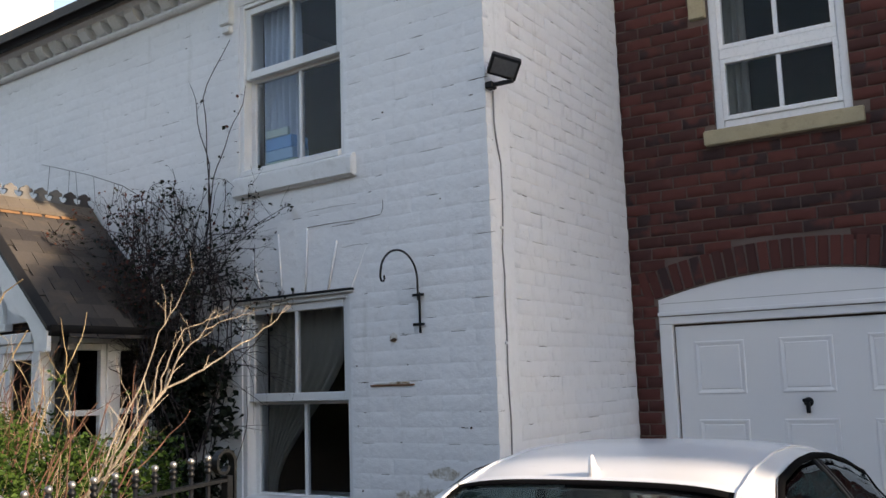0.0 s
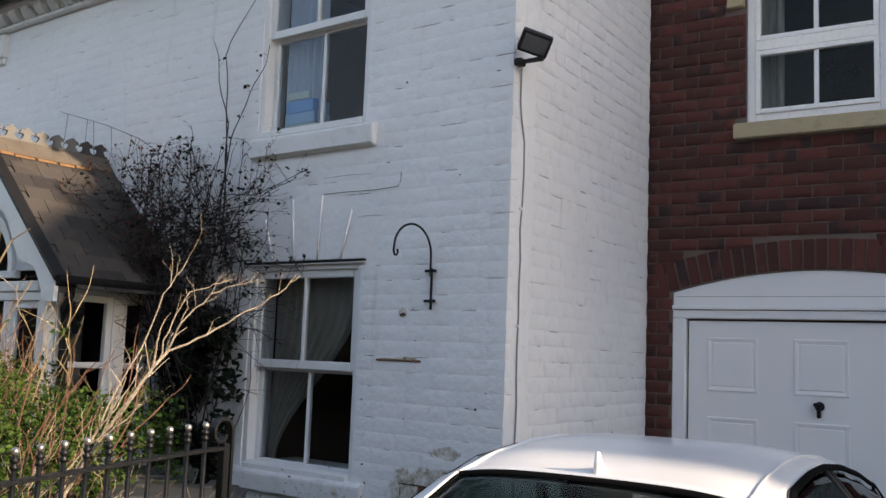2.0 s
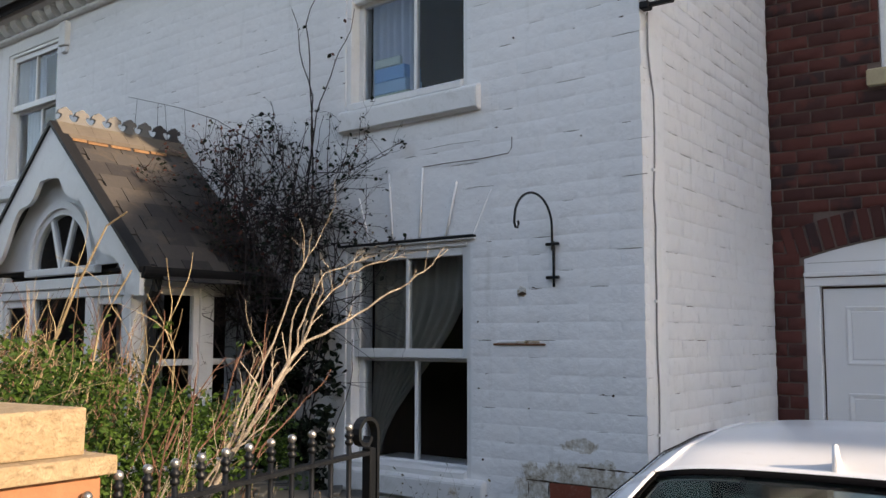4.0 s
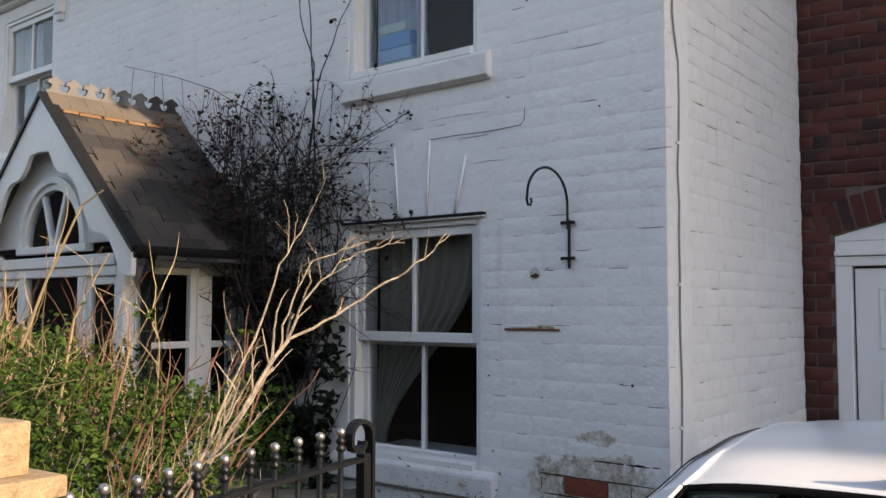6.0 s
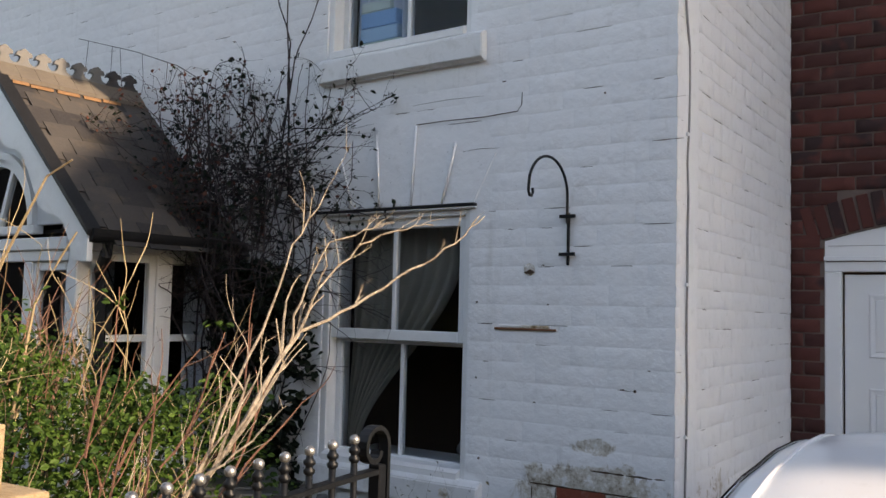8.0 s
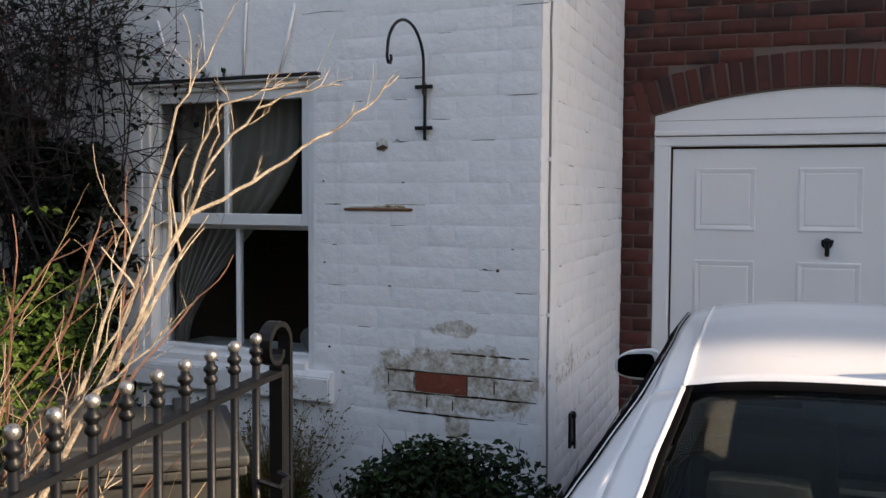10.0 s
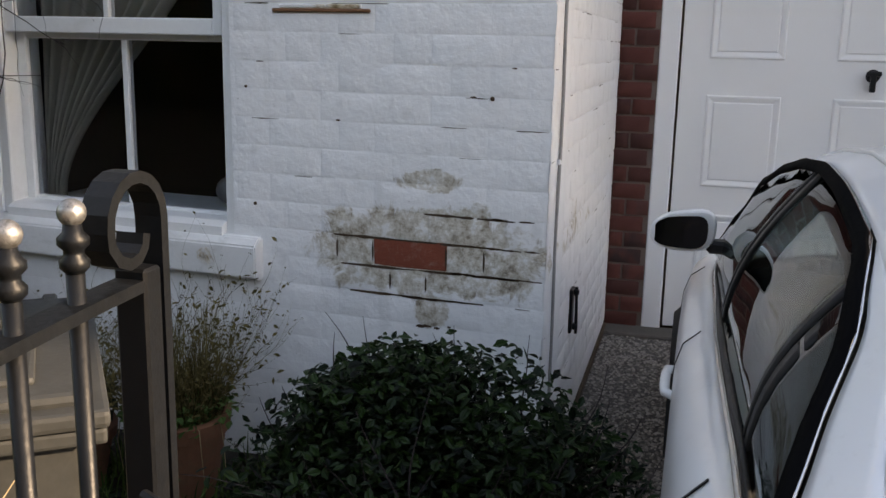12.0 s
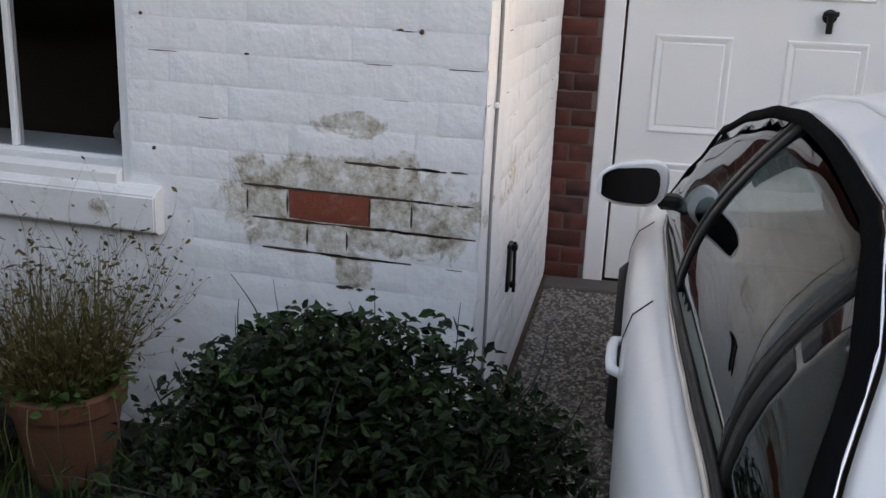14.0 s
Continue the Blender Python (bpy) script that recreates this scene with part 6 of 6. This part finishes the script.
# long arching shoots over the porch roof and towards the window
for pts in ([(-2.4, -0.12, 2.60), (-2.65, -0.10, 2.86), (-3.14, -0.09, 3.11), (-3.6, -0.08, 3.27), (-4.3, -0.07, 3.47)],
            [(-2.4, -0.12, 2.45), (-2.05, -0.12, 2.60), (-1.8, -0.10, 2.58), (-1.6, -0.09, 2.64), (-1.38, -0.08, 2.71)],
            [(-2.4, -0.12, 2.35), (-2.05, -0.12, 2.50), (-1.8, -0.12, 2.52), (-1.55, -0.12, 2.60)],
            [(-2.7, -0.25, 2.2), (-2.95, -0.45, 2.42), (-3.15, -0.60, 2.62), (-3.3, -0.65, 2.72)]):
    P = [Vector(p) for p in pts]
    tw.tube(P, 0.0045, 0.0018, 4)
    for k in range(1, len(P)):
        for j in range(3):
            q = P[k - 1].lerp(P[k], G.random())
            tw.grow(q, Vector((G.uniform(-1, 1), -0.1, G.uniform(-0.2, 1.0))), G.uniform(0.10, 0.26), 0.0024, 1, 0.3, 0.0, 2, on_wall, 0.9, 5)
tw.mesh("branch_tangle", M_TWIGDARK, rose)
hi = [p for p in tw.tips if p.z > 1.9]
lo = [p for p in tw.tips if p.z <= 1.9]
G.shuffle(hi)
leaves("sparse_foliage", hi[:1700], 0.023, M_LEAF_IVY, rose, 41, long=1.4, flat=0.1)
leaves("withered_foliage", [p for p in hi[2600:3900] if p.x < -2.5] + hi[3900:4100], 0.020, M_LEAF_BROWN, rose, 42, "reddish withered leaves", long=1.4, flat=0.1)
ivy = []
for i in range(5200):
    z = 0.1 + 1.75 * G.random()
    half = 0.40 + 0.08 * math.sin(z * 5) - 0.16 * max(0.0, z - 1.2)
    x = -2.28 + G.gauss(0, 0.55) * half
    if -2.74 < x < -1.84 - 0.05 * math.sin(z * 9) and noise.noise((x * 4, z * 4, 0)) > -0.22:
        ivy.append((x, -0.03 - 0.20 * G.random(), z))
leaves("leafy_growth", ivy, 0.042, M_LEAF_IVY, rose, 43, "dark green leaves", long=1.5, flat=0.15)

# overgrown hedge behind the gate
hedge = thing("overgrown_hedge", "sunlit overgrown hedge with dry pale stalks beside the path", "hedge")
hg = random.Random(50)


def hedge_top(x, y):
    return 1.22 - 0.14 * x * 0.9 + 0.16 * noise.noise((x * 1.7, y * 1.7, 4)) - 0.76 * max(0.0, x + 1.25) - 0.22 * max(0.0, y + 1.7)


hp = []
while len(hp) < 36000:
    x, y = hg.uniform(-3.2, -0.55), hg.uniform(-2.85, -1.25)
    t = hedge_top(x, y)
    z = t - abs(hg.gauss(0, 0.26))
    if hg.random() < 0.45:
        x = max(x, -0.95) if hg.random() < 0.5 else x
        z = hg.uniform(0.15, t)
    if noise.noise((x * 3.1, y * 3.1, z * 3.1)) > -0.16:
        hp.append((x, y, z))
leaves("foliage", hp, 0.0195, M_LEAF_HEDGE, hedge, 51, long=1.5, flat=0.4)
tw = Twigs(52)
G = tw.r
for i in range(190):
    x, y = G.uniform(-3.0, -0.75), G.uniform(-2.85, -1.5)
    t = hedge_top(x, y)
    tw.grow(Vector((x, y, t - G.uniform(0.25, 0.7))), Vector((G.uniform(-1.1, 1.1), G.uniform(-0.6, 0.6), 1.0)), G.uniform(0.35, 0.70), 0.0034, 1, 0.20, 0.0, 3, None, 0.8, 8, 0.4)
for i in range(60):
    x, y = G.uniform(-0.75, -0.26), G.uniform(-2.8, -1.9)
    tw.grow(Vector((x, y, G.uniform(0.1, 0.7))), Vector((G.uniform(-0.6, 0.5), G.uniform(-0.5, 0.5), G.uniform(0.3, 1.0))), G.uniform(0.3, 0.65), 0.0030, 1, 0.26, -0.02, 2, None, 0.7, 7, 0.4)
tw.mesh("dry_stalk_growth", M_STRAW, hedge, "pale dry stalks")
tw = Twigs(53)
G = tw.r
for i in range(60):
    x, y = G.uniform(-2.8, -0.7), G.uniform(-2.8, -1.7)
    t = hedge_top(x, y)
    tw.grow(Vector((x, y, t - 0.3)), Vector((G.uniform(-0.6, 0.6), G.uniform(-0.3, 0.3), 1.0)), G.uniform(0.3, 0.55), 0.003, 1, 0.2, 0.0, 3, None, 0.8, 6, 0.4)
tw.mesh("red_brown_growth", M_TWIGRED, hedge)
for pts in ([(-1.1, -2.2, 1.1), (-1.05, -2.15, 1.6), (-1.0, -2.1, 1.75), (-0.95, -2.08, 1.83)], [(-1.35, -2.3, 1.2), (-1.15, -2.2, 1.75), (-1.02, -2.15, 2.0), (-0.93, -2.12, 2.05)]):
    part("tall_stalk", tube(pts, [0.006, 0.005, 0.004, 0.003], 5), M_STRAW, hedge)

# bare pale shrub leaning over the gate
shrub = thing("bare_shrub", "leafless pale-barked shrub leaning over the iron gate", "shrub")
tw = Twigs(60)
G = tw.r


def limb(pts, r0, r1, side=0, twig=0.10, bend=0.02):
    P = []
    pts = [Vector(p) for p in pts]
    for a, b in zip(pts, pts[1:]):
        for k in range(4):
            t = k / 4
            P.append(a.lerp(b, t) + Vector((G.uniform(-1, 1), G.uniform(-1, 1), G.uniform(-1, 1))) * bend * 0.4)
    P.append(pts[-1])
    tw.tube(P, r0 * 0.56, r1 * 0.68, 7)
    for j in range(side):
        k = G.randint(len(P) // 4, len(P) - 1)
        d = (P[k] - P[k - 1]).normalized()
        d = (d + Vector((G.uniform(-0.7, 0.7), G.uniform(-0.7, 0.7), G.uniform(-0.1, 0.9)))).normalized()
        tw.grow(P[k], d, twig * G.uniform(0.5, 1.5), r1 * 0.55, 1, 0.2, 0.04, 2, None, 0.7, 6, 0.5)
    return P


# in the drive's frame: base, fork, tips
B = lambda u, v, z: (DRIVE @ Vector((u, v, z)))
BRANCHES = [
    ([(-0.42, -2.64, 0.05), (-0.36, -2.60, 0.6), (-0.26, -2.50, 1.05), (-0.17, -2.38, 1.32), (-0.17, -2.17, 1.55)], 0.013, 0.0075, 12, 0.16),
    ([(-0.17, -2.17, 1.55), (-0.10, -2.06, 1.62), (0.00, -1.95, 1.71), (0.07, -1.88, 1.78), (0.12, -1.82, 1.85)], 0.0075, 0.0022, 6, 0.07),
    ([(-0.17, -2.17, 1.55), (-0.14, -2.14, 1.66), (-0.08, -2.06, 1.76), (-0.01, -1.98, 1.81), (0.04, -1.93, 1.82)], 0.0062, 0.0020, 6, 0.07),
    ([(-0.17, -2.20, 1.52), (-0.16, -2.17, 1.66), (-0.13, -2.12, 1.76), (-0.07, -2.06, 1.80), (-0.02, -2.01, 1.82)], 0.0055, 0.0020, 5, 0.07),
    ([(-0.40, -2.60, 0.3), (-0.30, -2.50, 0.95), (-0.21, -2.40, 1.30), (-0.20, -2.26, 1.56), (-0.17, -2.20, 1.75), (-0.13, -2.14, 1.88)], 0.009, 0.0024, 12, 0.10),
    ([(-0.40, -2.62, 0.5), (-0.28, -2.52, 1.02), (-0.22, -2.42, 1.25), (-0.18, -2.34, 1.40), (-0.16, -2.28, 1.50)], 0.0075, 0.0022, 8, 0.09),
    ([(-0.44, -2.66, 0.55), (-0.32, -2.55, 1.05), (-0.20, -2.44, 1.24), (-0.12, -2.37, 1.33), (-0.09, -2.34, 1.38)], 0.0075, 0.0022, 9, 0.08),
    ([(-0.46, -2.66, 0.2), (-0.40, -2.62, 0.7), (-0.33, -2.60, 1.05), (-0.28, -2.56, 1.2)], 0.0075, 0.002, 10, 0.12),
    ([(-0.52, -2.62, 0.6), (-0.40, -2.45, 0.86), (-0.32, -2.3, 1.0), (-0.28, -2.18, 1.06)], 0.005, 0.0018, 5, 0.08),
]
for n, (pts, r0, r1, side, twig) in enumerate(BRANCHES):
    tw = Twigs(600 + n)
    G = tw.r
    limb([B(*p) for p in pts], r0, r1, side, twig, 0.014)
    tw.mesh("branch", M_BARK, shrub, kind="")
tw2 = Twigs(61)
G = tw2.r
for i in range(42):
    c = B(-0.40 + G.uniform(-0.12, 0.18), -2.55 + G.uniform(-0.1, 0.3), G.uniform(0.7, 1.3))
    tw2.grow(c, Vector((G.uniform(-0.3, 0.7), G.uniform(-0.1, 0.8), 1.0)), G.uniform(0.12, 0.34), 0.0032, 1, 0.18, 0.05, 2, None, 0.6, 6, 0.5)
tw2.mesh("young_twig_growth", M_TWIGRED, shrub, "reddish young twigs")

# ---- bricks, laid one by one ----
brick_cache = {}


def brick_mesh(length, height, depth, chamfer, mat, key):
    """A brick with worn, rounded arrises: origin at its lower front corner, front towards -y. Its rim runs unevenly into the joint."""
    k = (round(length, 3), key)
    if k not in brick_cache:
        g = random.Random(int(length * 1000) + len(brick_cache))
        c = chamfer
        n = 6 if length > 0.15 else 5
        xs = [0.0, c] + lin(c, length - c, n - 2)[1:-1] + [length - c, length]
        zs = [0.0, c, height * 0.5, height - c, height]
        V, F = [], []
        for j, z in enumerate(zs):
            for i, x in enumerate(xs):
                rim = i in (0, len(xs) - 1) or j in (0, 4)
                w = 0.35 * c if rim else 0.30 * c
                V.append((x + g.uniform(-w, w), depth * g.uniform(-0.1, 1.0) if rim else g.uniform(-0.0004, 0.0005), z + g.uniform(-w, w)))
        m = len(xs)
        for j in range(4):
            for i in range(m - 1):
                q = j * m + i
                F.append((q, q + 1, q + m + 1, q + m))
        me = bpy.data.meshes.new("brick")
        me.from_pydata(V, [], F)
        me.polygons.foreach_set("use_smooth", [True] * len(F))
        me.materials.append(mat)
        brick_cache[k] = me
    return brick_cache[k]


def lay(rows, near, parent, to_wall, mat, hgt, depth, chamfer, key, seed, proud=0.0018):
    """rows: (a, z, length). Those that near() picks become bricks of their own, the rest one mesh."""
    g = random.Random(seed)
    V, F = [], []
    n = 0
    for a, z, ln, special in rows:
        variant = (key, g.randint(0, 3))
        me = brick_mesh(ln, hgt, depth, chamfer, special or mat, variant if not special else (key, special.name, g.randint(0, 2)))
        m = to_wall @ Matrix.Translation((a, -g.uniform(0.0, proud) - (0.0004 if special else 0), z)) @ Matrix.Rotation(g.uniform(-0.006, 0.006), 4, "Y") @ Matrix.Rotation(g.uniform(-0.004, 0.004), 4, "X")
        if special or (near(a, z) and n < 300):
            n += 1
            o = new("brick", me)
            o.parent = parent
            o.matrix_basis = m
            if special:
                o["label"] = "bare red brick" if special is M_BAREBRICK else "brick with worn stained paint"
        else:
            b = len(V)
            V += [(m @ v.co)[:] for v in me.vertices]
            F += [tuple(b + i for i in p.vertices) for p in me.polygons]
    o = raw("brickwork", V, F, mat, parent, smooth=True)
    o["kind"] = "stuff"


def flemish(a0, a1, z0, z1, pitch, start, holes, st=0.2435, hd=0.1195, jt=0.0025, phase=0.0):
    """Courses of stretchers and headers in turn, cut at the ends and at the holes."""
    unit = st + hd + 2 * jt
    out = []
    for k in range(int((z0 - start) / pitch) - 1, int((z1 - start) / pitch) + 1):
        z = start + k * pitch
        if z < z0 or z > z1:
            continue
        x = phase + (unit / 2 if k % 2 else 0.0)
        x += math.floor((a0 - x) / unit) * unit
        while x < a1:
            for ln in (st, hd):
                s, e = max(x, a0), min(x + ln, a1)
                segs = [(s, e)]
                for h in holes:
                    if h[2] < z + pitch * 0.75 and h[3] > z + pitch * 0.25:
                        nxt = []
                        for p, q in segs:
                            if q <= h[0] or p >= h[1]:
                                nxt.append((p, q))
                            else:
                                if p < h[0] - 0.01:
                                    nxt.append((p, h[0] - 0.004))
                                if q > h[1] + 0.01:
                                    nxt.append((h[1] + 0.004, q))
                        segs = nxt
                for p, q in segs:
                    if q - p > 0.03:
                        out.append((p, z, q - p, k))
                x += ln + jt
    return out


PITCH, Z0B = 0.0895, 0.7575
wedge_hole = (-2.0, -0.82, 2.12, 2.50)
rows = flemish(FRONT_X0, CORNER, -0.05, 4.33, PITCH, Z0B, HOLES + [wedge_hole, (-2.02, -0.82, 0.67, 0.80), (-1.95, -0.85, 2.84, 2.99)], phase=-0.416)
WORN_SPANS = {-2: (-0.28, -0.16), -1: (-0.60, -0.02), 0: (-0.545, 0.14), 1: (-0.60, 0.14), 3: (-0.34, -0.16)}
front_rows = []
for p, z, ln, k in rows:
    sp = None
    if k == 0 and abs(p + 0.416) < 0.01:
        sp = M_BAREBRICK
    elif k in WORN_SPANS and WORN_SPANS[k][0] - 0.06 < p and p + ln < WORN_SPANS[k][1] + 0.06:
        sp = M_WHITE
    front_rows.append((p, z, ln, sp))
lay(front_rows, lambda a, z: a > -0.93 and z < 2.75, wall_front, Matrix.Identity(4), M_WHITE, 0.0875, 0.0015, 0.0055, "w", 70, 0.0008)
side_rows = [(p, z, ln, None) for p, z, ln, k in flemish(0.0, 2.135, -0.02, 6.2, PITCH, Z0B, [], phase=0.10)]
TO_SIDE = Matrix.Rotation(radians(90), 4, "Z")   # along v, front towards +u
lay(side_rows, lambda a, z: z < 2.3, wall_side, TO_SIDE, M_WHITE, 0.0855, 0.0046, 0.0058, "ws", 71, 0.0014)

# open joints round the bare patch and hairline cracks elsewhere
jg = random.Random(75)
V, F = [], []


def sliver(x0, x1, z, h, y=-0.0018):
    b = len(V)
    n = 7
    for i in range(n):
        x = x0 + (x1 - x0) * i / (n - 1)
        t = h * (0.35 + 0.65 * math.sin(math.pi * (i + 0.5) / n)) * jg.uniform(0.6, 1.3)
        V.extend([(x, y, z - t / 2 + jg.uniform(-0.001, 0.001)), (x, y, z + t / 2)])
    for i in range(n - 1):
        F.append((b + 2 * i, b + 2 * i + 2, b + 2 * i + 3, b + 2 * i + 1))


jz = lambda k: Z0B + PITCH * k - 0.0045
for k, a, b, h in ((0, -0.53, 0.13, 0.009), (1, -0.555, -0.02, 0.010), (1, -0.05, 0.12, 0.008), (2, -0.25, 0.02, 0.011), (2, -0.04, 0.10, 0.006), (-1, -0.50, -0.05, 0.009), (-1, -0.32, -0.10, 0.008), (0, -0.16, 0.06, 0.009), (-2, -0.27, -0.19, 0.012)):
    m1, m2 = a + (b - a) * jg.uniform(0.30, 0.45), a + (b - a) * jg.uniform(0.55, 0.7)
    sliver(a, m1, jz(k) + jg.uniform(-0.002, 0.002), h * 0.95)
    sliver(m1 - 0.01, m2, jz(k) + jg.uniform(-0.002, 0.002), h * 0.75)
    sliver(m2 + 0.01, b, jz(k) + jg.uniform(-0.002, 0.002), h * 0.85)
for p, z, ln, sp in front_rows:
    if sp is None and jg.random() < 0.16 and p > -5.2:
        s = p + jg.uniform(0, ln * 0.4)
        sliver(s, s + ln * jg.uniform(0.3, 0.9), z - 0.0045, jg.uniform(0.0012, 0.0036), -0.0016)
for p, z, ln, sp in front_rows:
    if sp is None and jg.random() < 0.05 and p > -3.0:
        c = p + jg.uniform(0, ln)
        sliver(c, c + jg.uniform(0.012, 0.03), z + jg.uniform(-0.006, 0.004), jg.uniform(0.004, 0.008), -0.0016)
cr = raw("open_joints", V, F, M_DARKJOINT, wall_front, "dark open joints")
cr["kind"] = "stuff"
V, F = [], []
for x, z0 in ((-0.545, 0.76), (-0.421, 0.76), (-0.175, 0.76), (-0.053, 0.76), (-0.36, 0.67), (-0.24, 0.67)):
    sliver(x - 0.003, x + 0.003, z0 + 0.04, 0.062, -0.0017)
cr = raw("open_upright_joints", V, F, M_DARKJOINT, wall_front)
cr["kind"] = "stuff"
V, F = [], []
for p, z, ln, sp in side_rows:
    if jg.random() < 0.22 and z < 5.6:
        s = p + jg.uniform(0, ln * 0.3)
        sliver(s, s + ln * jg.uniform(0.4, 0.95), z - 0.0045, jg.uniform(0.0014, 0.0036), -0.0014)
cr = raw("side_open_joints", [(TO_SIDE @ Vector(p))[:] for p in V], F, M_DARKJOINT, wall_side)
cr["kind"] = "stuff"
# crack running from the lintel
bm = tube([(-1.30, -0.001, 2.562), (-1.1, -0.001, 2.565), (-0.85, -0.001, 2.56), (-0.66, -0.001, 2.568), (-0.638, -0.001, 2.60), (-0.637, -0.001, 2.655)], 0.0022, 5)
part("crack", bm, M_DARKJOINT, wall_front)
for x0, x1, z in ((-0.98, -0.76, 2.40), (-1.30, -0.86, 2.665)):
    part("crack", tube([(x0, -0.0005, z), ((x0 + x1) / 2, -0.0005, z + 0.006), (x1, -0.0005, z)], [0.0006, 0.0013, 0.0006], 4), M_DARKJOINT, wall_front)

# garage wall: stretcher bond, with a soldier arch over the door
GP, GL, GH = 0.085, 0.195, 0.075
TO_G = Matrix.Translation((0, GV, 0))
g_rows = []
for k in range(66):
    z = 0.012 + GP * k
    x = -0.02 - (GL / 2 if k % 2 else 0)
    while x < 2.6:
        s, e = max(x, 0.0), min(x + GL - 0.010, 2.6)
        for h0, h1, hz0, hz1 in ((U0, U1, -1, 2.07), G_WIN, (0.63, 1.70, 3.165, 3.285), (0.575, 0.695, 4.13, 4.40)):
            if hz0 < z + 0.055 and hz1 > z + 0.02 and s < h1 and e > h0:
                if s < h0:
                    e = h0 - 0.003
                elif e > h1:
                    s = h1 + 0.003
                else:
                    e = s
        mid = (s + e) / 2
        if e - s > 0.03:
            if 0.10 < mid < 2.24:
                low, top = RISE(min(max(mid, U0), U1)) - 0.0, RISE(min(max(mid, U0), U1)) + 0.215
                if z < top - 0.035 and z > 1.99:
                    x += GL
                    continue
            g_rows.append((s, z, e - s, None))
        x += GL
lay(g_rows, lambda a, z: z < 3.9 and a < 1.9, wall_garage, TO_G, M_GBRICK, GH, 0.010, 0.0045, "g", 72, 0.003)
ag = random.Random(73)
sm = [mesh_of(box(-0.0325, 0.0325, 0, 0.03, 0.004, 0.205, 0.004), "soldier_brick", M_GBRICK) for _ in range(3)]
for i in range(28):
    u = 0.13 + 0.0765 * i
    o = new("soldier_brick", sm[i % 3])
    o.parent = wall_garage
    uu = min(max(u, U0), U1)
    slope = -2 * 0.145 * (uu - UC) / 0.98 ** 2
    o.matrix_basis = Matrix.Translation((u, GV - 0.002 - ag.uniform(0, 0.002), RISE(uu) + 0.002)) @ Matrix.Rotation(-math.atan(slope) * 0.9, 4, "Y")
# mortar bed behind the arch
part("arch_mortar", prism([(u, RISE(min(max(u, U0), U1)) - 0.004) for u in lin(0.10, 2.24, 30)] + [(2.24, 2.40), (0.10, 2.40)], "y", GV + 0.009, GV + 0.05), M_MORTAR, wall_garage)
